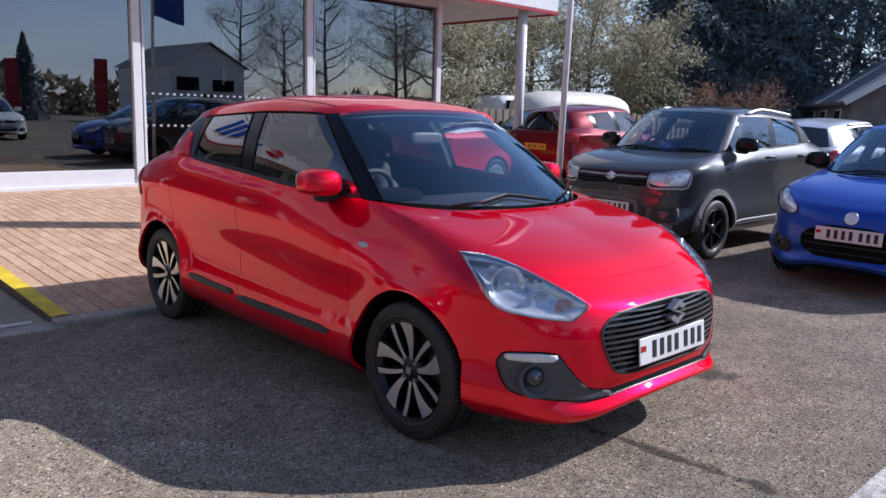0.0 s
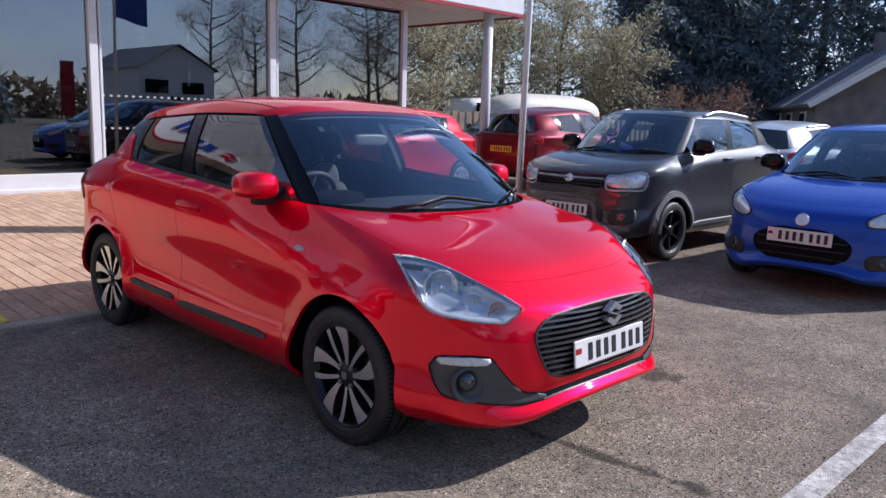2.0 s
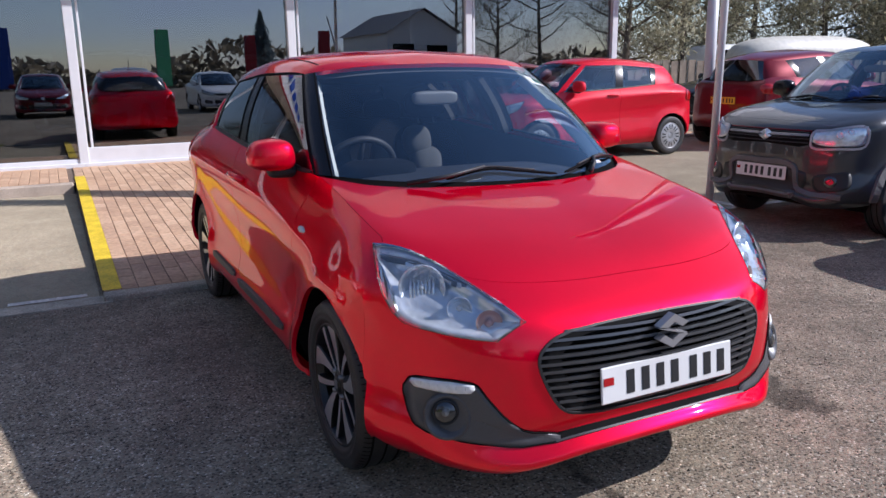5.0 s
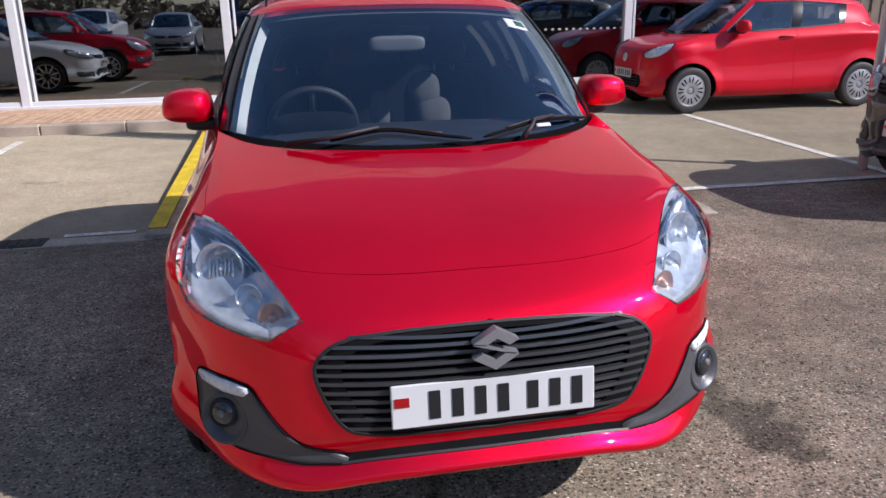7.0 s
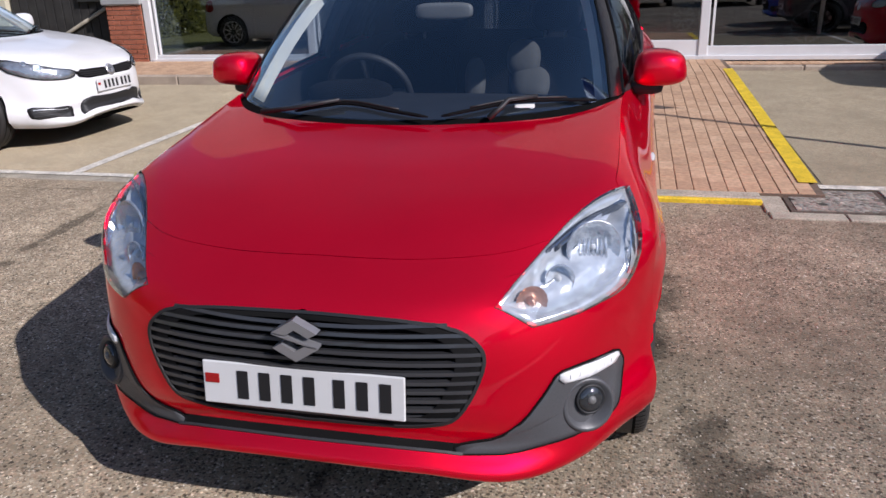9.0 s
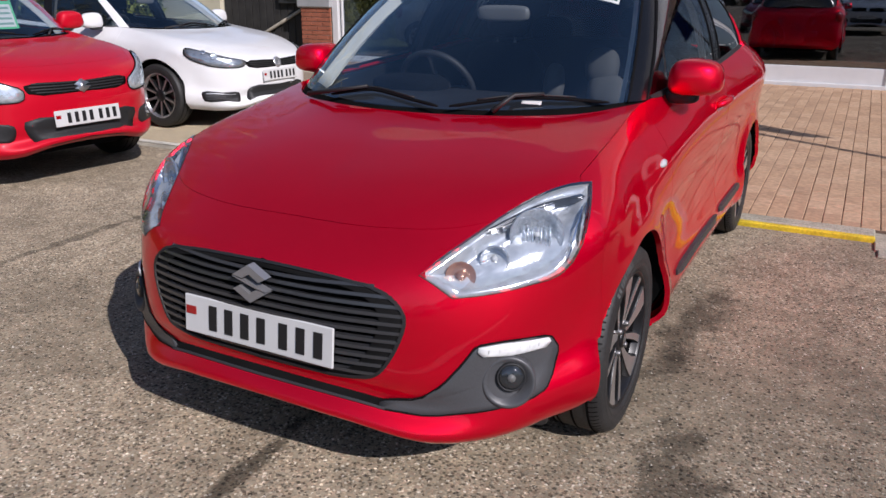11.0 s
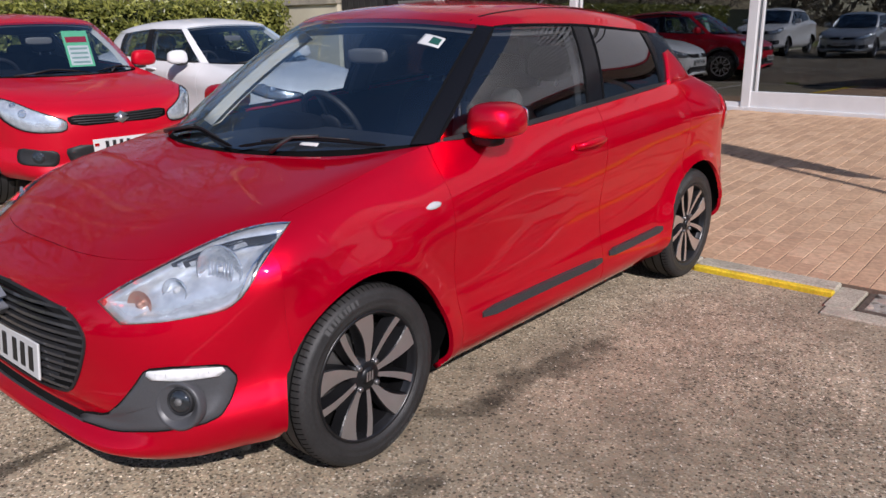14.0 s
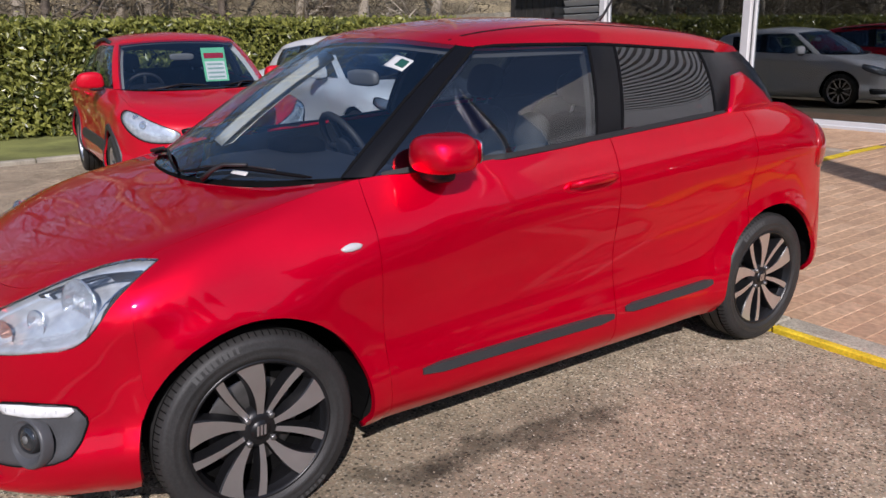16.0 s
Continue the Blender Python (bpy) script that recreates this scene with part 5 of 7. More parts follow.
    co, n = skin.near(W([(0, 3.05, 0.62)])[0])
    number_plate(root, (0, co.y + 0.012, co.z), 180, PLATEY)
    wipers(root, skin, warp)
    return skin


def roof_rails(root, sh, paint, lift=0.05):
    rs = sh["roof"][-1]
    for s in (1, -1):
        pts = [(p[0] * s * 0.97, p[1], p[2] + lift * (0.25 if i in (0, 5) else 1.0) + 0.012) for i, p in enumerate(rs[3:28:5])]
        pts = [tuple(p) for p in pts]
        v, f = tube(spline(pts, [4] * (len(pts) - 1))[0], 0.019, 8)
        link_mesh("roof_rail", v, f, paint, root)


LAMP_WIDE = [(0.40, -0.72, 0.640), (0.55, -0.66, 0.690), (0.68, -0.50, 0.745), (0.76, -0.36, 0.775), (0.775, -0.36, 0.70), (0.70, -0.55, 0.610), (0.55, -0.69, 0.590), (0.43, -0.72, 0.600)]
LAMP_DEEP = [(0.41, -0.72, 0.606), (0.52, -0.68, 0.662), (0.62, -0.57, 0.716), (0.70, -0.42, 0.785), (0.755, -0.33, 0.795), (0.785, -0.36, 0.72), (0.770, -0.44, 0.625), (0.68, -0.58, 0.556), (0.54, -0.69, 0.540), (0.42, -0.72, 0.552)]
LAMP_BOX = [(0.44, -0.70, 0.690), (0.56, -0.64, 0.700), (0.70, -0.50, 0.710), (0.765, -0.40, 0.700), (0.765, -0.42, 0.600), (0.68, -0.56, 0.585), (0.52, -0.69, 0.590), (0.44, -0.72, 0.62)]
LAMP_TALL = [(0.47, -0.69, 0.650), (0.54, -0.62, 0.715), (0.66, -0.46, 0.790), (0.73, -0.32, 0.825), (0.76, -0.36, 0.74), (0.70, -0.53, 0.635), (0.58, -0.66, 0.610), (0.49, -0.70, 0.620)]
GRILLE_SLIM = [(0.40, -0.73, 0.640), (0.0, -0.78, 0.650), (-0.40, -0.73, 0.640), (-0.38, -0.73, 0.585), (0.0, -0.78, 0.575), (0.38, -0.73, 0.585)]
GRILLE_WIDE = [(0.46, -0.71, 0.690), (0.0, -0.76, 0.690), (-0.46, -0.71, 0.690), (-0.46, -0.72, 0.595), (0.0, -0.78, 0.590), (0.46, -0.72, 0.595)]
GRILLE_HEX = [(0.20, -0.78, 0.560), (0.0, -0.79, 0.565), (-0.20, -0.78, 0.560), (-0.40, -0.75, 0.47), (-0.36, -0.75, 0.35), (0.0, -0.79, 0.33), (0.36, -0.75, 0.35), (0.40, -0.75, 0.47)]
LOW_SLOT = [(0.44, -0.73, 0.42), (0.0, -0.79, 0.42), (-0.44, -0.73, 0.42), (-0.40, -0.74, 0.30), (0.0, -0.79, 0.29), (0.40, -0.74, 0.30)]
FOG_SLOT = [(0.50, -0.70, 0.40), (0.60, -0.62, 0.42), (0.71, -0.50, 0.43), (0.72, -0.50, 0.34), (0.62, -0.62, 0.31), (0.51, -0.71, 0.32)]


def squarer(nose):
    """Pull the nose's corners forward, for a blunter front."""
    return lambda x, y, z: (x, y - nose * min(1, max(0, -y / 0.7)) * min(1, x / 0.7) ** 2, z)


def suv_black():
    warp = warp_by(0.966, ((-0.8, 0.02, 0.8, 2.45, 3.05), (-0.74, -0.02, 0.62, 2.435, 2.94)), ((0.2, 0.7, 1.0, 1.05, 1.5), (0.25, 0.90, 1.09, 1.13, 1.585)), squarer(0.07))
    root, sh = car("compact_suv", "charcoal black compact SUV with silver roof rails", pose(4.50, 2.20, 0, 0, 0, -90), GUNMETAL, warp, ((0.0, 2.435), 0.745, 0.175), 0.305, 0.215, "dark", tint=GLASS, fin=False, group="parked cars")
    skin = dress(root, sh, warp, LAMP_BOX, GRILLE_WIDE, 0.40, GUNMETAL, mirror_paint=GLOSSTRIM, slant=True, fog=FOG_SLOT, low=LOW_SLOT, badge=(0, -0.78, 0.645))
    for s in (1, -1):
        for cy in (0.0, 2.435):
            pts = [(0.85 * s, cy + 0.385 * math.cos(a), 0.31 + 0.385 * math.sin(a)) for a in np.linspace(-0.1, math.pi + 0.1, 13)]
            ribbon("arch_cladding", pts, skin, 0.075, 0.016, CLADDING, root, taper=False, per=3)
        ribbon("sill_cladding", [(0.85 * s, 0.42, 0.34), (0.85 * s, 1.2, 0.34), (0.85 * s, 2.02, 0.34)], skin, 0.06, 0.010, CLADDING, root)
        pts = [warp(*p) for p in [(0.47, -0.72, 0.705), (0.62, -0.62, 0.715), (0.775, -0.42, 0.712), (0.775, -0.43, 0.59), (0.66, -0.60, 0.575), (0.47, -0.73, 0.58), (0.455, -0.73, 0.65)]]
        pts.append(pts[0])
        ribbon("lamp_surround", mirrored(pts, s), skin, 0.022, 0.012, SILVERRIM, root, taper=False, per=4)
    bar = [warp(abs(x), y, z) for x, y, z in ((0.44, -0.72, 0.655), (0.2, -0.77, 0.655), (0, -0.78, 0.655))]
    ribbon("grille_bar", [bar[0], bar[1], bar[2], (-bar[1][0], *bar[1][1:]), (-bar[0][0], *bar[0][1:])], skin, 0.030, 0.014, STEEL, root)
    roof_rails(root, sh, ALLOY, 0.065)
    # lamps and grille sit in one dark panel; a grey guard frames the plate below
    face = [warp(abs(x), y, z) for x, y, z in ((0.46, -0.72, 0.702), (0.22, -0.77, 0.704), (0.0, -0.78, 0.705))]
    ribbon("grille_edge", [face[0], face[1], face[2], (-face[1][0], *face[1][1:]), (-face[0][0], *face[0][1:])], skin, 0.012, 0.012, DARKRED, root)
    guard = [warp(*q) for q in ((0.0, -0.78, 0.47), (0.26, -0.77, 0.47), (0.34, -0.75, 0.44), (0.36, -0.75, 0.33), (0.50, -0.71, 0.29), (0.68, -0.56, 0.28))]
    for s in (1, -1):
        ribbon("bumper_guard", mirrored(guard, s), skin, 0.050, 0.018, CLADDING, root, taper=False, per=4)
    low = [warp(abs(x), y, z) for x, y, z in ((0.36, -0.75, 0.275), (0.18, -0.77, 0.27), (0.0, -0.78, 0.27))]
    ribbon("skid_strip", [low[0], low[1], low[2], (-low[1][0], *low[1][1:]), (-low[0][0], *low[0][1:])], skin, 0.060, 0.014, CLADDING, root)
    return root


def hatch_blue():
    warp = warp_by(0.99, ((-0.8, 0.02, 0.8, 2.45, 3.05), (-0.84, 0.0, 0.82, 2.57, 3.19)), ((0.2, 0.7, 1.0, 1.05, 1.5), (0.18, 0.74, 0.985, 1.02, 1.475)))
    root, sh = car("hatchback_car", "metallic blue hatchback facing the forecourt", pose(4.60, -0.15, 0, 0, 0, -90), BLUE, warp, ((0.0, 2.57), 0.765, 0.185), 0.305, 0.21, "alloy", tint=GLASS, fin=False, group="parked cars")
    dress(root, sh, warp, LAMP_TALL, GRILLE_HEX, 0.50, BLUE, mirror_paint=GLOSSTRIM, fog=FOG_SLOT, badge=(0, -0.76, 0.625))
    return root


def city_red():
    warp = warp_by(0.945, ((-0.8, 0.02, 0.8, 2.45, 3.05), (-0.585, 0.08, 0.78, 2.42, 2.95)), ((0.2, 0.7, 1.0, 1.05, 1.5), (0.20, 0.80, 0.99, 1.03, 1.485)), squarer(0.03))
    root, sh = car("city_car", "bright red three-door city car with silver wheel covers", pose(4.53, 7.52, 0.06, 0, 0, -90), RED_FLAT, warp, ((0.0, 2.42), 0.725, 0.165), 0.290, 0.195, "cover", tint=GLASS, fin=False, group="parked cars", doors=3)
    dress(root, sh, warp, LAMP_TALL, LOW_SLOT, 0.44, RED_FLAT, badge=(0, -0.76, 0.60), doors=3)
    return root


def crossover_red():
    warp = warp_by(1.005, ((-0.8, 0.02, 0.8, 2.45, 3.05), (-0.84, -0.02, 0.72, 2.50, 3.27)), ((0.2, 0.7, 1.0, 1.05, 1.5), (0.24, 0.80, 1.02, 1.055, 1.53)))
    root, sh = car("crossover_car", "bright red crossover with a green price card in the windscreen", pose(-4.36, 1.54, 0, 0, 0, 86.5), RED_FLAT, warp, ((0.0, 2.50), 0.765, 0.185), 0.320, 0.215, "alloy", tint=GLASS, fin=False, group="parked cars")
    skin = dress(root, sh, warp, LAMP_DEEP, GRILLE_SLIM, 0.42, RED_FLAT, slant=True, fog=FOG_SLOT, low=LOW_SLOT, badge=(0, -0.78, 0.612))
    for s in (1, -1):
        for cy in (0.0, 2.50):
            pts = [(0.87 * s, cy + 0.395 * math.cos(a), 0.325 + 0.395 * math.sin(a)) for a in np.linspace(-0.1, math.pi + 0.1, 13)]
            ribbon("arch_cladding", pts, skin, 0.060, 0.008, GREYTRIM, root, taper=False, per=3)
        ribbon("door_moulding", [(0.87 * s, 0.45, 0.50), (0.87 * s, 1.2, 0.50), (0.87 * s, 2.05, 0.50)], skin, 0.12, 0.010, GREYTRIM, root)
    roof_rails(root, sh, TRIM, 0.045)
    # price card behind the windscreen, on the passenger's side
    m = Matrix.Translation((0.27, 0.57, 1.20)) @ Matrix.Rotation(radians(-20), 4, "X")
    card = box("price_card", -0.115, 0.115, -0.003, 0.003, -0.17, 0.17, CARDGREEN, root, m=m, label="green price card with pale panel")
    box("card_band", -0.095, 0.095, -0.006, -0.003, 0.06, 0.115, REDLENS, card, m=m)
    box("card_panel", -0.095, 0.095, -0.006, -0.003, -0.155, 0.03, PLATEW, card, m=m)
    for k in range(4):
        box("print_bar", -0.078, 0.078, -0.008, -0.006, -0.138 + k * 0.043, -0.12 + k * 0.043, CARDPRINT, card, m=m)
    return root


def hatch_white():
    warp = warp_by(1.03, ((-0.8, 0.02, 0.8, 2.45, 3.05), (-0.87, 0.12, 0.98, 2.63, 3.39)), ((0.2, 0.7, 1.0, 1.05, 1.5), (0.18, 0.72, 0.965, 0.99, 1.46)))
    root, sh = car("hatchback_car", "plain white five-door hatchback beside the showroom", pose(-4.85, 4.20, 0.02, 0, 0, 90), WHITE, warp, ((0.0, 2.63), 0.78, 0.195), 0.315, 0.225, "alloy", tint=GLASS, fin=False, group="parked cars")
    dress(root, sh, warp, LAMP_WIDE, GRILLE_SLIM, 0.50, WHITE, lamp_mat=LENSGREY, fog_round=False, fog=[(0.50, -0.70, 0.36), (0.62, -0.62, 0.37), (0.73, -0.48, 0.37), (0.72, -0.50, 0.30), (0.60, -0.64, 0.29), (0.50, -0.71, 0.29)], low=[(0.40, -0.74, 0.40), (0.0, -0.79, 0.40), (-0.40, -0.74, 0.40), (-0.42, -0.74, 0.29), (0.0, -0.79, 0.28), (0.42, -0.74, 0.29)], badge=(0, -0.775, 0.615))
    return root


def plain_car(name, label, m, paint, kind, style="alloy", rear_rails=False, group="parked cars"):
    if kind == "tall":
        warp = warp_by(0.97, ((-0.8, 0.02, 0.8, 2.45, 3.05), (-0.75, -0.05, 0.60, 2.4, 2.90)), ((0.2, 0.7, 1.0, 1.05, 1.5), (0.24, 0.88, 1.06, 1.10, 1.60)), squarer(0.06))
        axle = 2.4
    elif kind == "suv":
        warp = warp_by(1.06, ((-0.8, 0.02, 0.8, 2.45, 3.05), (-0.92, 0.05, 0.90, 2.65, 3.50)), ((0.2, 0.7, 1.0, 1.05, 1.5), (0.26, 0.90, 1.12, 1.15, 1.66)), squarer(0.06))
        axle = 2.65
    else:
        warp = warp_by(1.02, ((-0.8, 0.02, 0.8, 2.45, 3.05), (-0.88, 0.10, 0.95, 2.62, 3.42)), ((0.2, 0.7, 1.0, 1.05, 1.5), (0.19, 0.73, 0.97, 1.00, 1.47)))
        axle = 2.62
    root, sh = car(name, label, m, paint, warp, ((0.0, axle), 0.765, 0.19), 0.325 if kind == "suv" else 0.31, 0.225, style, tint=PRIVACY, fin=False, group=group)
    dress(root, sh, warp, LAMP_WIDE, GRILLE_WIDE if kind != "low" else GRILLE_SLIM, 0.45, paint, fog=FOG_SLOT, low=LOW_SLOT, badge=(0, -0.78, 0.64))
    if rear_rails:
        roof_rails(root, sh, ALLOY, 0.04)
    return root


CLADDING = mat("grey_bumper_cladding", (0.11, 0.11, 0.11), 0.55, var=0.15, grain=0.1, gscale=200)
CARDGREEN = mat("green_card", (0.12, 0.52, 0.26), 0.5, var=0.05)
CARDPRINT = mat("grey_green_print", (0.22, 0.36, 0.30), 0.6)
suv_black()
hatch_blue()
city_red()
crossover_red()
hatch_white()
plain_car("small_car", "dark red small car seen from behind", pose(11.3, 7.1, 0.05, 0, 0, 90), DARKRED, "tall")
plain_car("estate_car", "silver estate car with roof rails", pose(13.0, 3.0, 0.05, 0, 0, 90), SILVER, "low", rear_rails=True)
plain_car("saloon_car", "dark grey car parked beyond the canopy", pose(12.3, 11.4, 0.1, 0, 0, -90), BLACKP, "low")
plain_car("showroom_car", "black SUV on display behind the showroom glass", pose(3.15, 10.75, 0.20, 0, 0, -90), BLACKP, "suv", group="showroom cars")
plain_car("showroom_car", "dark car on display behind the showroom glass", pose(1.2, 13.4, 0.20, 0, 0, -60), BLACKP, "low", group="showroom cars")
plain_car("showroom_car", "white SUV on display deep in the showroom", pose(-0.9, 12.6, 0.20, 0, 0, -25), WHITE, "suv", group="showroom cars")
plain_car("showroom_car", "dark red car on display in the showroom", pose(-3.2, 13.2, 0.20, 0, 0, 20), DARKRED, "low", group="showroom cars")
# the row across the forecourt, behind the walk, which the glass mirrors
plain_car("parked_car", "white SUV across the forecourt", pose(-7.5, -9.5, 0, 0, 0, 180), WHITE, "suv")
plain_car("parked_car", "silver car across the forecourt", pose(-4.6, -9.2, 0, 0, 0, 180), SILVER, "low")
plain_car("parked_car", "dark red car across the forecourt", pose(-1.8, -9.4, 0, 0, 0, 180), DARKRED, "low")
plain_car("parked_car", "grey SUV across the forecourt", pose(1.2, -9.5, 0, 0, 0, 180), SILVER, "suv")
plain_car("parked_car", "white car across the forecourt", pose(4.2, -9.3, 0, 0, 0, 180), WHITE, "low")


# ---- ground ----
def ground_z(x, y):
    return 0.0 if y < 2.75 else 0.012 * (min(y, 12.0) - 2.75)


def grit_mat(name, base, dark, light, scale, bump, stains=(), blotch=0.25, pits=0.32):
    """Tarmac of stones in binder: stone by stone colour, patches and stains."""
    m = mat(name, base, 0.92, spec=0.25)
    nt = m.node_tree
    p = nt.nodes["Principled BSDF"]
    tc = nt.nodes.new("ShaderNodeTexCoord")
    vo = nt.nodes.new("ShaderNodeTexVoronoi")
    vo.inputs["Scale"].default_value = scale
    nt.links.new(tc.outputs["Object"], vo.inputs["Vector"])
    bw = nt.nodes.new("ShaderNodeSeparateColor")
    nt.links.new(vo.outputs["Color"], bw.inputs["Color"])
    ramp = nt.nodes.new("ShaderNodeValToRGB")
    el = ramp.color_ramp.elements
    el[0].position, el[0].color = 0.0, (*dark, 1)
    el[1].position, el[1].color = 1.0, (*light, 1)
    for pos, c in ((0.10, dark), (0.18, tuple(v * 0.80 for v in base)), (0.78, tuple(v * 1.06 for v in base)), (0.92, tuple(v * 1.30 for v in base))):
        e = el.new(pos)
        e.color = (*c, 1)
    nt.links.new(bw.outputs["Red"], ramp.inputs["Fac"])
    worn = nt.nodes.new("ShaderNodeTexNoise")
    worn.inputs["Scale"].default_value, worn.inputs["Detail"].default_value = 0.55, 5.0
    nt.links.new(tc.outputs["Object"], worn.inputs["Vector"])
    wr = nt.nodes.new("ShaderNodeMapRange")
    wr.inputs["From Min"].default_value, wr.inputs["From Max"].default_value = 0.40, 0.60
    wr.inputs["To Min"].default_value, wr.inputs["To Max"].default_value = 0.55, 1.0
    nt.links.new(worn.outputs["Fac"], wr.inputs["Value"])
    wm = nt.nodes.new("ShaderNodeMix")
    wm.data_type = "RGBA"
    wm.inputs["A"].default_value = (*base, 1)
    nt.links.new(wr.outputs["Result"], wm.inputs["Factor"])
    nt.links.new(ramp.outputs["Color"], wm.inputs["B"])
    col = wm.outputs["Result"]

    def times(col, value, lo, hi, f0=0.35, f1=0.65):
        rg = nt.nodes.new("ShaderNodeMapRange")
        rg.inputs["From Min"].default_value, rg.inputs["From Max"].default_value = f0, f1
        rg.inputs["To Min"].default_value, rg.inputs["To Max"].default_value = lo, hi
        nt.links.new(value, rg.inputs["Value"])
        mx = nt.nodes.new("ShaderNodeMix")
        mx.data_type, mx.blend_type = "RGBA", "MULTIPLY"
        mx.inputs["Factor"].default_value = 1.0
        nt.links.new(col, mx.inputs["A"])
        nt.links.new(rg.outputs["Result"], mx.inputs["B"])
        return mx.outputs["Result"]

    p.inputs["Diffuse Roughness"].default_value = 0.6
    # single stones differ in hue: grey, pink, ochre
    hue = nt.nodes.new("ShaderNodeValToRGB")
    he = hue.color_ramp.elements
    he[0].color, he[1].color = (0.95, 1.0, 1.01, 1), (1.08, 0.99, 0.88, 1)
    for pos, c in ((0.35, (0.99, 1.0, 0.96)), (0.65, (1.02, 1.0, 0.92)), (0.85, (1.06, 0.97, 0.95))):
        q = he.new(pos)
        q.color = (*c, 1)
    nt.links.new(bw.outputs["Green"], hue.inputs["Fac"])
    hm = nt.nodes.new("ShaderNodeMix")
    hm.data_type, hm.blend_type = "RGBA", "MULTIPLY"
    hm.inputs["Factor"].default_value = 1.0
    nt.links.new(col, hm.inputs["A"])
    nt.links.new(hue.outputs["Color"], hm.inputs["B"])
    col = hm.outputs["Result"]
    for sc, a in ((0.5, blotch), (3.0, blotch * 0.7), (14.0, blotch * 0.6)):
        nz = nt.nodes.new("ShaderNodeTexNoise")
        nz.inputs["Scale"].default_value, nz.inputs["Detail"].default_value = sc, 6.0
        nt.links.new(tc.outputs["Object"], nz.inputs["Vector"])
        col = times(col, nz.outputs["Fac"], 1 - a, 1 + a)
    warpn = nt.nodes.new("ShaderNodeTexNoise")
    warpn.inputs["Scale"].default_value, warpn.inputs["Detail"].default_value = 6.0, 9.0
    nt.links.new(tc.outputs["Object"], warpn.inputs["Vector"])
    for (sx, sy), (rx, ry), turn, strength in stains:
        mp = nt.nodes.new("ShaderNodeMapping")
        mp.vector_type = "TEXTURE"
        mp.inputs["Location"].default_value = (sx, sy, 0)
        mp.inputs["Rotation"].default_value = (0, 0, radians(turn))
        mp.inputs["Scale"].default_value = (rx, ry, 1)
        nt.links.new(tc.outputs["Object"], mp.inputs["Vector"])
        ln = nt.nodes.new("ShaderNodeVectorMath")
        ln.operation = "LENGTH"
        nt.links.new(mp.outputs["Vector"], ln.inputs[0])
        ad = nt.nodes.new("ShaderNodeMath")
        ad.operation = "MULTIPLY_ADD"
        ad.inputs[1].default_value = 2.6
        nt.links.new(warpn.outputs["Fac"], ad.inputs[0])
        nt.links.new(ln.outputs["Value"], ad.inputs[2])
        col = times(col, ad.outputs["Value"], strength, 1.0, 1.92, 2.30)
    pit = nt.nodes.new("ShaderNodeTexVoronoi")
    pit.voronoi_dimensions = "2D"
    pit.inputs["Scale"].default_value = scale * 0.36
    nt.links.new(tc.outputs["Object"], pit.inputs["Vector"])
    rare = nt.nodes.new("ShaderNodeSeparateColor")
    nt.links.new(pit.outputs["Color"], rare.inputs["Color"])
    size = nt.nodes.new("ShaderNodeMath")
    size.operation = "MULTIPLY_ADD"
    size.inputs[1].default_value, size.inputs[2].default_value = -0.62, 0.30
    nt.links.new(rare.outputs["Green"], size.inputs[0])
    deep = nt.nodes.new("ShaderNodeMath")
    deep.operation = "SUBTRACT"
    nt.links.new(pit.outputs["Distance"], deep.inputs[0])
    nt.links.new(size.outputs[0], deep.inputs[1])
    col = times(col, deep.outputs[0], pits, 1.0, -0.02, 0.09)
    chip = nt.nodes.new("ShaderNodeTexVoronoi")
    chip.voronoi_dimensions = "2D"
    chip.inputs["Scale"].default_value = scale * 0.55
    nt.links.new(tc.outputs["Object"], chip.inputs["Vector"])
    lot = nt.nodes.new("ShaderNodeSeparateColor")
    nt.links.new(chip.outputs["Color"], lot.inputs["Color"])
    big = nt.nodes.new("ShaderNodeMath")
    big.operation = "MULTIPLY_ADD"
    big.inputs[1].default_value, big.inputs[2].default_value = 1.3, -0.98
    nt.links.new(lot.outputs["Blue"], big.inputs[0])
    out = nt.nodes.new("ShaderNodeMath")
    out.operation = "SUBTRACT"
    nt.links.new(chip.outputs["Distance"], out.inputs[0])
    nt.links.new(big.outputs[0], out.inputs[1])
    col = times(col, out.outputs[0], 1.0 + 0.9 * (1 - pits), 1.0, 0.0, 0.06)
    nt.links.new(col, p.inputs["Base Color"])
    bp = nt.nodes.new("ShaderNodeBump")
    bp.inputs["Strength"].default_value, bp.inputs["Distance"].default_value = bump, 0.012
    nt.links.new(vo.outputs["Distance"], bp.inputs["Height"])
    bp.invert = True
    nt.links.new(bp.outputs["Normal"], p.inputs["Normal"])
    return m


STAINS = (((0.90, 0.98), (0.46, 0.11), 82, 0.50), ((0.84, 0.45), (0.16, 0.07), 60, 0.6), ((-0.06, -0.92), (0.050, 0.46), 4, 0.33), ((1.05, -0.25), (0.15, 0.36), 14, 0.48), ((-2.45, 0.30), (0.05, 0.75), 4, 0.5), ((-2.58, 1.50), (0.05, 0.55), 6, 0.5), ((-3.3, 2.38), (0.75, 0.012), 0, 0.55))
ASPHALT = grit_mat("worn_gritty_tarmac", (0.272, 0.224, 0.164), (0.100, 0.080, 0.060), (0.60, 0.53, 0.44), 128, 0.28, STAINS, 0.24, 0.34)
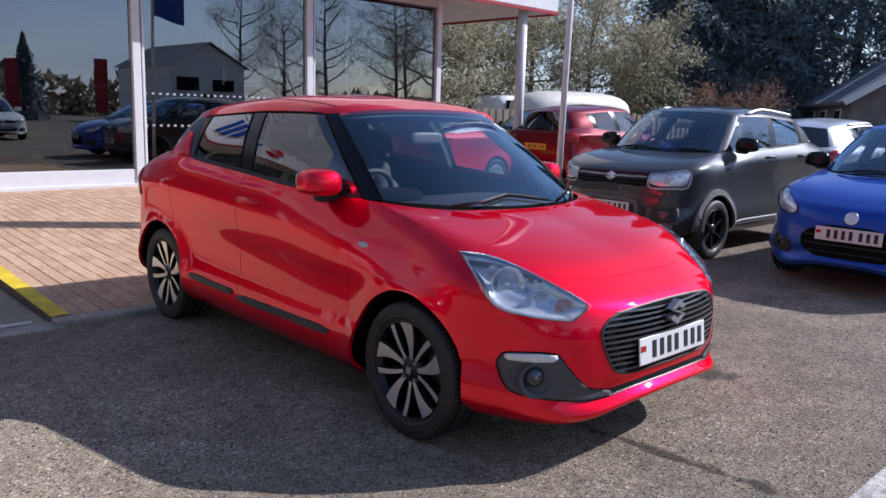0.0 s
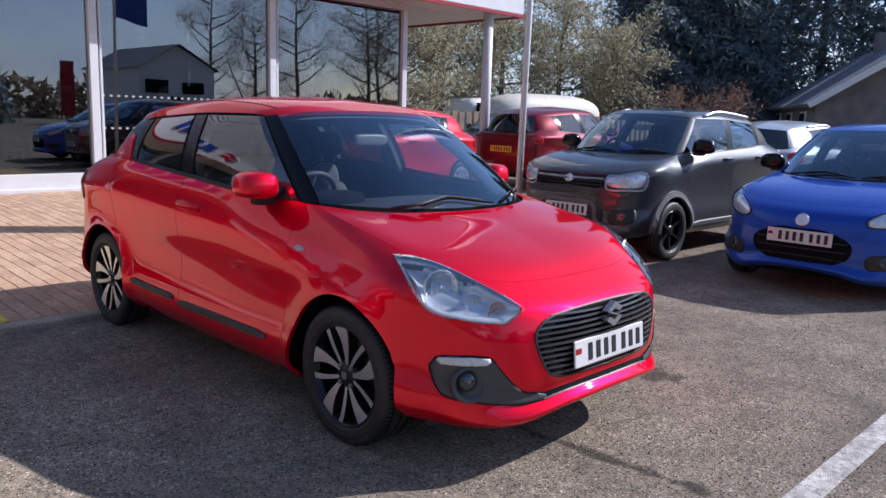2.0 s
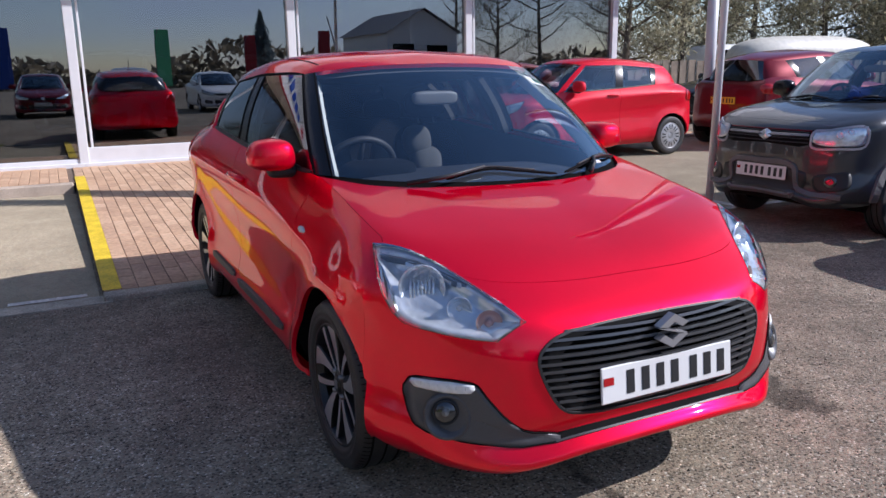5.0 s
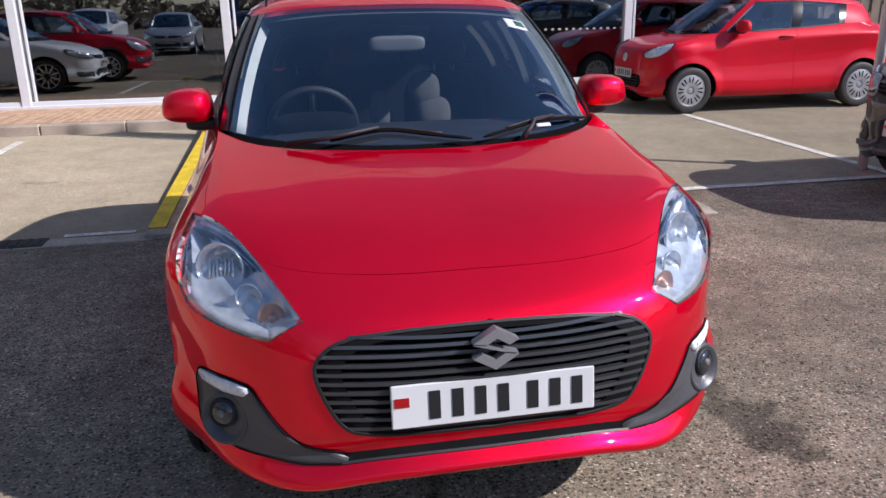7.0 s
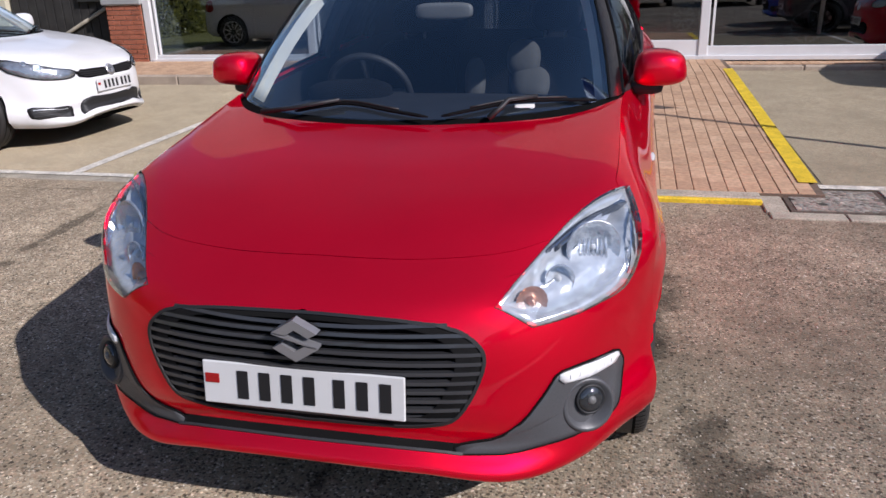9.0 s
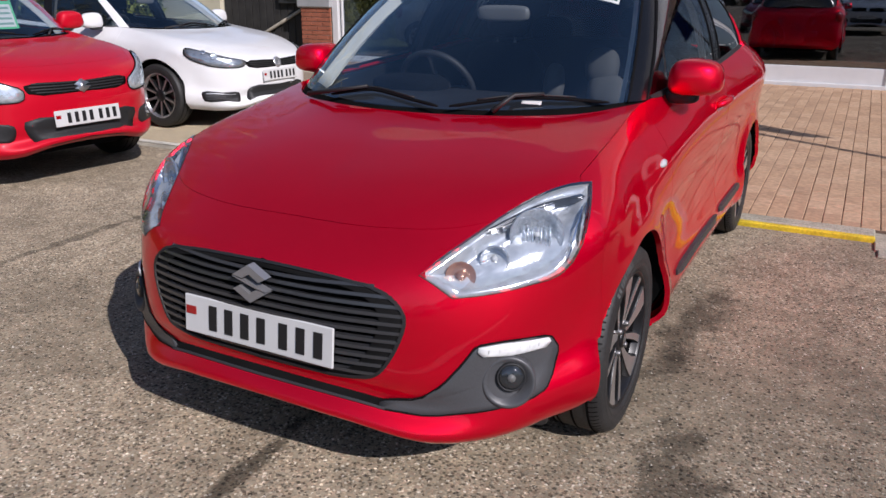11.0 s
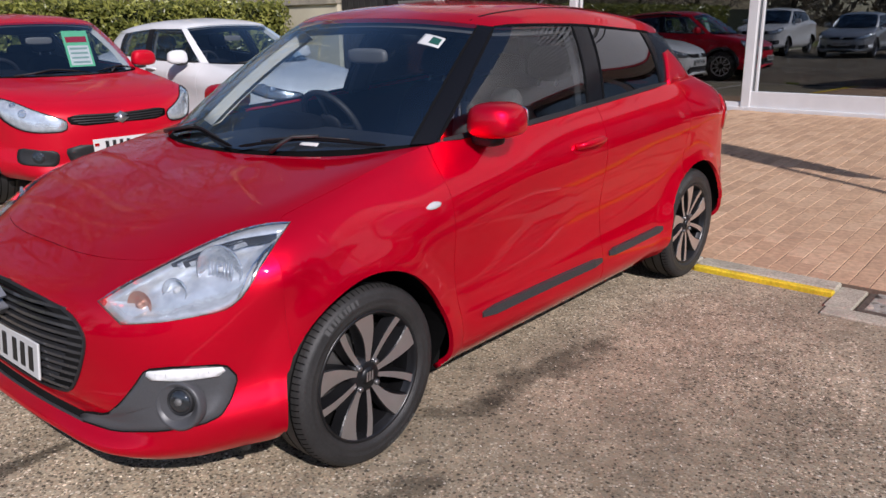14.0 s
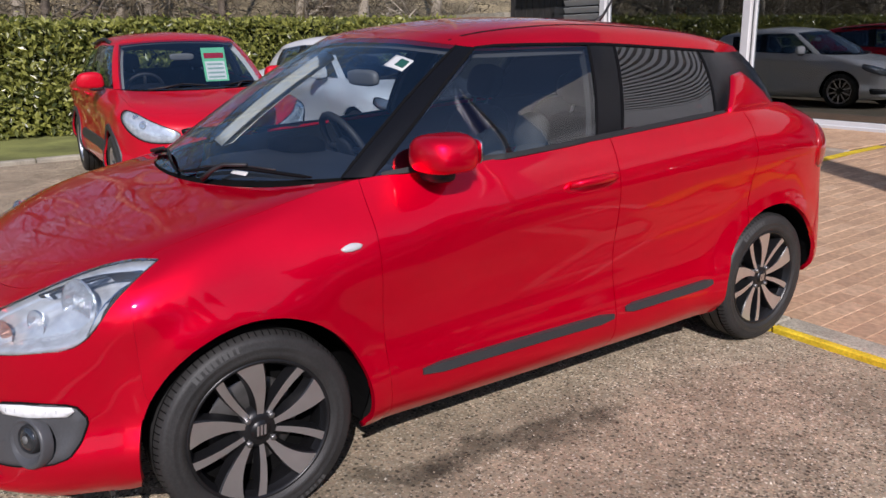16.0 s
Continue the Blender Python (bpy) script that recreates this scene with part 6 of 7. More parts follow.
BAY = grit_mat("smooth_bay_tarmac", (0.375, 0.318, 0.222), (0.27, 0.225, 0.17), (0.46, 0.40, 0.31), 160, 0.30, (((-2.6, 4.6), (0.22, 0.08), 0, 0.75),), 0.10, 0.75)
CONCRETE = mat("pale_concrete", (0.40, 0.36, 0.28), 0.9, var=0.25, vscale=5, grain=0.3, gscale=90, bump=0.4, bscale=120)
KERBSTONE = mat("pinkish_kerb_stone", (0.42, 0.34, 0.26), 0.85, var=0.2, vscale=4, grain=0.2, gscale=80, bump=0.3, bscale=120)
WHITELINE = mat("worn_white_line", (0.66, 0.62, 0.53), 0.8, var=0.25, vscale=9, grain=0.3, gscale=50, bump=0.3, bscale=120)
OLDLINE = mat("dirty_white_line", (0.40, 0.38, 0.34), 0.85, var=0.35, vscale=7, grain=0.4, gscale=40, bump=0.5, bscale=110)
YELLOW = mat("yellow_line_paint", (0.74, 0.52, 0.02), 0.7, var=0.18, vscale=8, grain=0.2, gscale=70, bump=0.3, bscale=140)
WHITEFRAME = mat("white_painted_metal", (0.68, 0.68, 0.68), 0.35, var=0.04)
GRASS = mat("verge_grass", (0.21, 0.22, 0.06), 0.95, var=0.4, vscale=1.5, grain=0.4, gscale=60, bump=0.6, bscale=70)


def sheet(name, x0, x1, y0, y1, lift, material, label, category, nx=2, ny=8, zf=None):
    vs, fs = [], []
    zf = zf or ground_z
    for i in range(nx + 1):
        for j in range(ny + 1):
            x, y = x0 + (x1 - x0) * i / nx, y0 + (y1 - y0) * j / ny
            vs.append((x, y, zf(x, y) + lift))
    for i in range(nx):
        for j in range(ny):
            a = i * (ny + 1) + j
            fs.append((a, a + ny + 1, a + ny + 2, a + 1))
    return tagged(link_mesh(name, vs, fs, material, smooth=False), label, category, kind="structure")


vs, fs = [], []
xs = [-900, -60, -20] + list(range(-14, 17, 2)) + [24, 60, 900]
ys = [-900, -60, -20, -12, -8, -4, 0, 2.75, 4, 6, 8, 10, 12, 20, 60, 900]
for x in xs:
    for y in ys:
        vs.append((x, y, ground_z(x, y)))
for i in range(len(xs) - 1):
    for j in range(len(ys) - 1):
        a = i * len(ys) + j
        fs.append((a, a + len(ys), a + len(ys) + 1, a + 1))
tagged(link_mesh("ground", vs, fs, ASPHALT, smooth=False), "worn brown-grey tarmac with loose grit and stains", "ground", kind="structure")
sheet("road_bay", -9.4, -1.46, 2.78, 7.40, 0.004, BAY, "smooth pale tarmac parking bay", "parking bay")
sheet("road_bay", 2.02, 9.0, 2.98, 8.62, 0.004, BAY, "smooth pale tarmac parking bay", "parking bay")


def line(x0, x1, y0, y1, material, label, lift=0.009, zf=None):
    sheet("road_line", x0, x1, y0, y1, lift, material, label, "road marking", 4, 8, zf)


line(-3.52, -3.42, 2.81, 6.9, WHITELINE, "worn white bay line")
line(4.42, 4.52, 2.98, 6.75, WHITELINE, "worn white bay line")
line(1.96, 6.5, 2.98, 3.07, WHITELINE, "worn white line along the bays")
line(-9.0, -2.66, 2.71, 2.795, WHITELINE, "worn white line along the bays", 0.013)
line(-1.98, -1.53, 2.795, 2.86, WHITELINE, "broken piece of white line")
line(0.1, 3.0, -1.61, -1.50, OLDLINE, "broad worn white line on the tarmac")


# loose grit on the tarmac round the car
grit_rng = np.random.default_rng(5)
vs, fs = [], []
for _ in range(16000):
    x, y = grit_rng.uniform(-3.4, 3.6), grit_rng.uniform(-2.3, 2.5)
    r = grit_rng.uniform(0.0022, 0.0048) * (1.5 if grit_rng.random() < 0.06 else 1.0)
    t = grit_rng.uniform(0, 2 * math.pi)
    o = len(vs)
    for k in range(4):
        q = t + k * math.pi / 2
        w = r * grit_rng.uniform(0.7, 1.35)
        vs.append((x + w * math.cos(q), y + w * math.sin(q), r * 0.25))
    vs.append((x + grit_rng.uniform(-0.3, 0.3) * r, y + grit_rng.uniform(-0.3, 0.3) * r, r * grit_rng.uniform(0.9, 1.3)))
    fs += [(o + k, o + (k + 1) % 4, o + 4) for k in range(4)]


def stone_mat():
    m = mat("loose_stone_chips", (0.3, 0.25, 0.2), 0.85, spec=0.3)
    nt = m.node_tree
    geo, ramp = nt.nodes.new("ShaderNodeNewGeometry"), nt.nodes.new("ShaderNodeValToRGB")
    el = ramp.color_ramp.elements
    el[0].color, el[1].color = (0.06, 0.05, 0.04, 1), (0.62, 0.56, 0.47, 1)
    for pos, c in ((0.35, (0.10, 0.08, 0.06)), (0.40, (0.30, 0.24, 0.17)), (0.75, (0.38, 0.31, 0.23))):
        q = el.new(pos)
        q.color = (*c, 1)
    nt.links.new(geo.outputs["Random Per Island"], ramp.inputs["Fac"])
    nt.links.new(ramp.outputs["Color"], nt.nodes["Principled BSDF"].inputs["Base Color"])
    return m


tagged(link_mesh("loose_grit", vs, fs, stone_mat(), smooth=False), "scattered small stone chips lying on the tarmac", "grit", kind="stuff")


# ---- brick walkway ----
WALK_X0, WALK_X1 = -1.44, 1.96


def walk_z(x, y):
    return 0.035 + 0.145 * min(1.0, max(0.0, (y - 2.75) / 4.9))


vs, fs = [], []
n = 12
for j in range(n + 1):
    y = 2.75 + (9.1 - 2.75) * j / n
    for x, dz in ((WALK_X0, -0.25), (WALK_X0, -0.006), (WALK_X1, -0.006), (WALK_X1, -0.25)):
        vs.append((x, y, walk_z(x, y) + dz))
for j in range(n):
    for k in range(3):
        a = j * 4 + k
        fs.append((a, a + 1, a + 5, a + 4))
fs += [(0, 1, 2, 3), tuple(n * 4 + k for k in (3, 2, 1, 0))]
SAND = mat("paver_joint_sand", (0.15, 0.105, 0.075), 0.95, var=0.2, grain=0.2)
walkway = tagged(link_mesh("pavement_walk", vs, fs, SAND, smooth=False), "brick-paved ramp between the parking bays", "walkway", kind="structure")
vs, fs = [], []
for y0, y1, x0, x1, z in ((7.42, 9.1, -7.2, WALK_X0, 0.17), (8.72, 9.1, WALK_X1, 10.4, 0.135)):
    bm = bmesh.new()
    add_box(bm, x0, x1, y0, y1, -0.1, z)
    tagged(part("pavement_strip", bm, SAND), "brick-paved strip in front of the showroom", "pavement", kind="structure")
# kerbs
for x0, x1, y0, zt in ((-7.2, WALK_X0 - 0.02, 7.30, 0.182), (WALK_X1 + 0.02, 10.4, 8.61, 0.135)):
    k = thing("kerb_row", "pinkish concrete kerb before the showroom", "kerb", kind="structure")
    nk = int((x1 - x0) / 0.9)
    for i in range(nk):
        a = x0 + (x1 - x0) * i / nk
        box("kerb_stone", a + 0.004, a + (x1 - x0) / nk - 0.004, y0, y0 + 0.13, -0.1, zt, KERBSTONE, k, 0.015)
k = thing("kerb_row", "worn concrete edging at the bays' front", "kerb", kind="structure")
for i in range(9):
    a = -9.0 + i * 0.846
    box("edging_stone", a, a + 0.838, 2.60, 2.775, -0.1, 0.007, CONCRETE, k, 0.003)
for i in range(4):
    a = WALK_X0 + i * 0.755
    box("edging_stone", a, a + 0.747, 2.62, 2.75, -0.1, 0.038, CONCRETE, k, 0.008)
    if i >= 2:
        box("yellow_edge", a, a + 0.747, 2.575, 2.622, -0.05, 0.030, YELLOW, k, 0.006)
for i in range(2):
    a = 1.585 + i * 0.42
    box("edging_stone", a, a + 0.412, 2.30, 2.42, -0.1, 0.012, CONCRETE, k, 0.005)
box("edging_stone", 1.57, 1.70, 2.42, 2.98, -0.1, 0.014, CONCRETE, k, 0.005)
box("edging_stone", 2.32, 2.44, 2.425, 2.98, -0.1, 0.012, CONCRETE, k, 0.005)
line(WALK_X0 + 0.0, WALK_X0 + 0.115, 2.76, 7.9, YELLOW, "thick yellow line along the brick ramp", 0.008, walk_z)
line(WALK_X1 - 0.115, WALK_X1, 2.98, 7.9, YELLOW, "thick yellow line along the brick ramp", 0.008, walk_z)
# gully cover
gully = thing("gully_cover", "iron drain cover filled with pale mortar and grit", "drain cover")
box("cover_frame", 1.71, 2.31, 2.43, 2.96, -0.05, 0.010, mat("rusty_iron", (0.10, 0.075, 0.055), 0.8, var=0.3, grain=0.3), gully, 0.006)
MORTAR = grit_mat("mortar_infill", (0.34, 0.31, 0.27), (0.05, 0.045, 0.04), (0.60, 0.56, 0.50), 30, 0.9)
box("cover_infill", 1.745, 2.275, 2.465, 2.925, 0.0, 0.014, MORTAR, gully, 0.004)
SLOTIRON = mat("gully_iron", (0.05, 0.047, 0.042), 0.7, metal=0.4, var=0.3)
grate = thing("gully_grate", "slotted iron gully grate beside the edging", "drain cover")
box("grate_frame", -2.54, -2.06, 2.61, 2.79, -0.04, 0.014, SLOTIRON, grate, 0.004)
for i in range(7):
    box("grate_bar", -2.52 + i * 0.066, -2.485 + i * 0.066, 2.625, 2.775, 0.006, 0.020, SLOTIRON, grate, 0.003)


# ---- showroom ----
FAC = 9.1
GLASSWALL = glass_mat("showroom_glass", (0.30, 0.34, 0.37), 1.0, ior=2.5, cool=(0.93, 0.97))
DARKWALL = mat("dark_showroom_wall", (0.05, 0.052, 0.058), 0.8, var=0.2)
PALEWALL = mat("pale_showroom_wall", (0.42, 0.42, 0.41), 0.8, var=0.08)
TILEFLOOR = mat("dark_showroom_floor", (0.06, 0.06, 0.062), 0.25, var=0.15)
SOFFIT = mat("pale_soffit_metal", (0.70, 0.70, 0.70), 0.4, var=0.05)
REDBAND = mat("dark_red_band", (0.30, 0.012, 0.02), 0.4, var=0.05)
BRANDBLUE = mat("sign_blue", (0.015, 0.06, 0.34), 0.5, var=0.05)
REDBRICK = mat("red_brick", (0.36, 0.12, 0.065), 0.85, var=0.25, vscale=4, grain=0.25, gscale=90, bump=0.4, bscale=120)
CREAM = mat("cream_render", (0.62, 0.57, 0.42), 0.9, var=0.12, vscale=2, grain=0.1, gscale=90, bump=0.3, bscale=100)
POSTS = (-6.75, -4.0, -1.27, 1.69, 4.66, 7.66)
floor = box("floor_showroom", -7.0, 7.7, FAC + 0.02, 18.0, 0.0, 0.195, TILEFLOOR)
tagged(floor, "dark polished showroom floor", "floor", kind="structure")
for nm, b, mt, lb in (("wall_back", (-7.0, 7.7, 18.0, 18.2, 0, 3.5), DARKWALL, "dark back wall of the showroom"), ("wall_west", (-7.1, -6.85, FAC + 0.4, 18.0, 0, 3.5), PALEWALL, "pale end wall of the showroom")):
    bm = bmesh.new()
    add_box(bm, *b)
    tagged(part(nm, bm, mt), lb, "wall", kind="structure")
bm = bmesh.new()
add_box(bm, -7.1, 7.7, FAC + 0.1, 18.2, 3.40, 3.55)
tagged(part("ceiling", bm, DARKWALL), "dark showroom ceiling", "ceiling", kind="structure")
bm = bmesh.new()
add_box(bm, -7.3, 10.2, 8.3, 18.4, 4.45, 4.55)
tagged(part("roof_slab", bm, SOFFIT), "flat metal showroom roof", "roof", kind="structure")
for i in range(5):
    a, b = POSTS[i], POSTS[i + 1]
    win = thing("window_%d" % (i + 1), "tall plate-glass showroom window in a white frame", "window", kind="structure")
    top = (0.28, 0.28, 0.43, 0.35, 0.35)[i]
    box("window_sill", a, b, FAC - 0.05, FAC + 0.06, 0.165, top, WHITEFRAME, win, 0.006)
    box("sill_lip", a, b, FAC - 0.09, FAC - 0.045, 0.165, 0.225, WHITEFRAME, win, 0.005)
    box("window_head", a, b, FAC - 0.05, FAC + 0.06, 3.40, 3.52, WHITEFRAME, win, 0.006)
    box("window_frame", a - 0.060, a + 0.060, FAC - 0.07, FAC + 0.08, 0.165, 3.52, WHITEFRAME, win, 0.006)
    box("glazing_bead", a + 0.10, a + 0.13, FAC - 0.03, FAC + 0.03, top, 3.42, WHITEFRAME, win, 0.004)
    bm = bmesh.new()
    add_box(bm, a + 0.05, b - 0.05, FAC, FAC + 0.008, top - 0.01, 3.42)
    pane = part("pane", bm, GLASSWALL, win)
    pane.visible_shadow = False
    for zz in (() if i != 3 else (1.06, 1.53)):
        bm = bmesh.new()
        for q in range(int((b - a) / 0.11)):
            add_box(bm, a + 0.12 + q * 0.11, a + 0.16 + q * 0.11, FAC - 0.0035, FAC - 0.0015, zz, zz + 0.028)
        part("safety_dot_row", bm, PALEWALL, win)
box("corner_post", 7.60, 7.72, FAC - 0.07, FAC + 0.08, 0.165, 3.52, WHITEFRAME, None, 0.006)
tagged(bpy.data.objects["corner_post"], "white corner post of the glass front", "post", kind="structure")
for j in range(3):
    a, b = FAC + 0.1 + j * 2.9, FAC + 3.0 + j * 2.9
    win = thing("window_%d" % (j + 6), "plate-glass window on the showroom's side", "window", kind="structure")
    box("window_sill", 7.60, 7.71, a, b, 0.165, 0.375, WHITEFRAME, win, 0.006)
    box("window_frame", 7.60, 7.72, b - 0.05, b + 0.05, 0.165, 3.40, WHITEFRAME, win, 0.006)
    bm = bmesh.new()
    add_box(bm, 7.65, 7.658, a, b - 0.05, 0.37, 3.40)
    part("pane", bm, GLASSWALL, win).visible_shadow = False
# canopy
canopy = thing("canopy", "white metal canopy with a red band and ribbed soffit", "canopy", kind="structure")
box("fascia", -7.3, 10.25, 8.22, 8.30, 3.54, 4.30, SOFFIT, canopy, 0.01)
box("fascia_band", -7.3, 10.26, 8.205, 8.23, 3.47, 3.535, REDBAND, canopy, 0.004)
box("fascia", 10.17, 10.25, 8.30, 13.5, 3.54, 4.30, SOFFIT, canopy, 0.01)
box("fascia_band", 10.19, 10.265, 8.23, 13.5, 3.47, 3.535, REDBAND, canopy, 0.004)
bm = bmesh.new()
for i in range(126):
    a = -7.2 + i * 0.138
    add_box(bm, a, a + 0.10, 8.30, FAC + 0.05, 3.50, 3.53)
add_box(bm, -7.3, 10.2, 8.30, 13.5, 3.536, 3.56)
part("ribbed_soffit", bm, SOFFIT, canopy)
bm = bmesh.new()
for i in range(26):
    add_box(bm, 7.75, 10.1, FAC + 0.1 + i * 0.138, FAC + 0.2 + i * 0.138, 3.50, 3.53)
part("ribbed_soffit", bm, SOFFIT, canopy)
for i in range(6):
    box("sign_bar", -4.55 + i * 0.50, -4.20 + i * 0.50, 8.17, 8.215, 3.84, 4.24, BRANDBLUE, canopy, 0.01)
bm = bmesh.new()
for i in range(25):
    add_box(bm, -7.3, 10.25, 8.24, 8.34, 4.33 + i * 0.13, 4.40 + i * 0.13)
part("ribbed_cladding", bm, SOFFIT, canopy)
# black sheet put behind the ribs as the shade in the corrugation
box("rib_shade_back", -7.3, 10.25, 8.345, 8.42, 4.30, 7.55, TRIM, canopy)
bm = bmesh.new()
for pts in (((-0.30, 0.05), (0.05, 0.28), (0.28, 0.12), (0.05, 0.12), (-0.10, 0.05)), ((-0.30, 0.04), (-0.1, 0.04), (0.30, -0.07), (0.1, -0.07)), ((0.30, -0.06), (-0.05, -0.28), (-0.28, -0.12), (-0.05, -0.12), (0.10, -0.06))):
    a = [bm.verts.new((-5.15 + x, 8.17, 4.04 + z)) for x, z in pts]
    b = [bm.verts.new((-5.15 + x, 8.215, 4.04 + z)) for x, z in pts]
    bm.faces.new(a)
    for i in range(len(pts)):
        bm.faces.new((a[i], b[i], b[(i + 1) % len(pts)], a[(i + 1) % len(pts)]))
bmesh.ops.recalc_face_normals(bm, faces=bm.faces)
part("sign_emblem", bm, RED_FLAT, canopy)
v, f = tube([(9.45, 8.48, 0.10), (9.45, 8.48, 3.52)], 0.10, 24)
tagged(link_mesh("canopy_column", v, f, WHITEFRAME), "round white canopy column", "column", kind="structure")
# showroom furnishings
for x, z0, w, h in ((-5.6, 1.3, 0.9, 0.6), (-4.2, 1.3, 0.8, 0.6), (-2.4, 1.3, 1.0, 0.6), (2.6, 1.35, 0.9, 0.55), (3.9, 1.35, 0.7, 0.55), (5.2, 1.35, 1.0, 0.55)):
    fr = thing("wall_poster", "dark framed poster on the showroom wall", "poster", group="showroom posters")
    box("poster_frame", x, x + w, 17.94, 17.995, z0, z0 + h, TRIM, fr, 0.01)
    box("poster_sheet", x + 0.04, x + w - 0.04, 17.93, 17.945, z0 + 0.04, z0 + h - 0.04, PALEWALL, fr)
banner = thing("hanging_banner", "blue hanging banner with pale lettering bars", "banner")
box("banner_cloth", 2.05, 2.75, FAC + 0.35, FAC + 0.36, 2.0, 3.36, BRANDBLUE, banner)
for i in range(6):
    box("print_bar", 2.50, 2.62, FAC + 0.335, FAC + 0.35, 2.12 + i * 0.13, 2.21 + i * 0.13, PALEWALL, banner)
desk = thing("reception_desk", "pale showroom desk with a dark top", "desk")
box("desk_body", -6.2, -4.6, 10.6, 11.2, 0.196, 0.92, PALEWALL, desk, 0.01)
box("desk_top", -6.3, -4.5, 10.5, 11.3, 0.92, 0.96, TRIM, desk, 0.006)
stand = thing("notice_board", "white notice board standing inside the window", "sign")
box("board", -6.2, -5.2, 9.75, 9.79, 1.0, 2.1, PLATEW, stand, 0.006)
box("board_emblem", -5.80, -5.60, 9.742, 9.749, 1.62, 1.80, RED_FLAT, stand, 0.002)
box("print_bar", -5.95, -5.45, 9.742, 9.749, 1.40, 1.50, INK, stand)
for x in (-6.1, -5.3):
    box("board_leg", x - 0.02, x + 0.02, 9.76, 9.80, 0.196, 1.0, STEEL, stand)
# brick pier, gate and rendered wall beyond the glass front
pier = thing("wall_pier", "red brick pier at the showroom's end", "pier", kind="structure")
box("pier_core", -7.44, -6.84, 9.02, 9.24, 0.0, 1.06, mat("brick_mortar", (0.38, 0.34, 0.29), 0.9, var=0.2), pier)
for r in range(12):
    for c in range(4):
        x = -7.45 + c * 0.225 - (0.11 if r % 2 else 0)
        x0, x1 = max(-7.455, x), min(-6.825, x + 0.215)
        if x1 - x0 > 0.05:
            box("brick", x0, x1, 9.005, 9.03, 0.16 + r * 0.075, 0.16 + r * 0.075 + 0.065, REDBRICK, pier, 0.003)
VENTGREY = mat("grey_louvre_metal", (0.36, 0.37, 0.37), 0.5, var=0.1)
box("pier_cap", -7.52, -6.80, 8.97, 9.26, 1.06, 1.28, VENTGREY, pier, 0.02)
louvre = thing("wall_louvre", "grey metal louvre panel above the brick pier", "louvre", kind="structure")
box("louvre_back", -7.70, -6.86, 9.12, 9.24, 1.28, 3.5, TRIM, louvre)
for i in range(18):
    m = Matrix.Translation((-7.28, 9.08, 1.34 + i * 0.12)) @ Matrix.Rotation(radians(28), 4, "X")
    box("louvre_slat", -0.42, 0.42, -0.006, 0.006, -0.05, 0.05, VENTGREY, louvre, m=m)
gate = thing("yard_gate", "dark slatted yard gate with a slanting brace", "gate")
GATE = mat("dark_gate_timber", (0.03, 0.028, 0.026), 0.8, var=0.3)
for i in range(12):
    box("gate_board", -9.45 + i * 0.165, -9.30 + i * 0.165, 9.28, 9.31, 0.12, 2.1, GATE, gate, 0.004)
v, f = tube([(-9.2, 9.24, 0.25), (-7.55, 9.24, 1.05)], 0.03, 6)
link_mesh("gate_brace", v, f, CONCRETE, gate)
box("gate_sign", -8.1, -7.35, 9.20, 9.23, 1.12, 1.9, GREYTRIM, gate, 0.006)
bm = bmesh.new()
add_box(bm, -14.0, -9.5, 9.2, 9.45, 0, 1.75)
tagged(part("wall_yard", bm, CREAM), "cream rendered yard wall", "wall", kind="structure")
bm = bmesh.new()
add_box(bm, -14.02, -9.48, 9.15, 9.50, 1.75, 1.86)
tagged(part("wall_coping", bm, CONCRETE), "concrete coping on the yard wall", "coping", kind="structure")
bm = bmesh.new()
add_box(bm, -9.5, -7.4, 10.2, 10.4, 0.0, 2.9)
tagged(part("wall_outhouse", bm, DARKWALL), "dark outhouse wall behind the gate", "wall", kind="structure")

# ---- pole, flags ----
flag = thing("flag_pole", "slim white flagpole with a blue flag", "flagpole")
FX, FY = 4.35, 3.32
v, f = tube([(FX, FY, 0.0), (FX + 0.05, FY, 2.5), (FX + 0.12, FY, 6.0)], 0.034, 12, [0.040, 0.036, 0.026])
link_mesh("pole", v, f, WHITEFRAME, flag)
vs, fs = [], []
for i in range(9):
    for j in range(7):
        low = 3.30 - 0.02 * i
        vs.append((FX + 0.10 + i * 0.085, FY + 0.05 * math.sin(i * 0.9 + j * 0.3), low + (5.9 - low) * j / 6))
for i in range(8):
    for j in range(6):
        a = i * 7 + j
        fs.append((a, a + 7, a + 8, a + 1))
link_mesh("flag_cloth", vs, fs, BRANDBLUE, flag)


# ---- plants ----
def leaf_mat(name, dark, light, rough=0.55, spec=0.4):
    m = mat(name, dark, rough, spec=spec)
    nt = m.node_tree
    p = nt.nodes["Principled BSDF"]
    geo = nt.nodes.new("ShaderNodeNewGeometry")
    ramp = nt.nodes.new("ShaderNodeValToRGB")
    el = ramp.color_ramp.elements
    el[0].color, el[1].color = (*dark, 1), (*light, 1)
    nt.links.new(geo.outputs["Random Per Island"], ramp.inputs["Fac"])
    nt.links.new(ramp.outputs["Color"], p.inputs["Base Color"])
    tr = nt.nodes.new("ShaderNodeBsdfTranslucent")
    nt.links.new(ramp.outputs["Color"], tr.inputs["Color"])
    mx = nt.nodes.new("ShaderNodeMixShader")
    mx.inputs[0].default_value = 0.40
    nt.links.new(p.outputs[0], mx.inputs[1])
    nt.links.new(tr.outputs[0], mx.inputs[2])
    nt.links.new(mx.outputs[0], nt.nodes["Material Output"].inputs["Surface"])
    return m


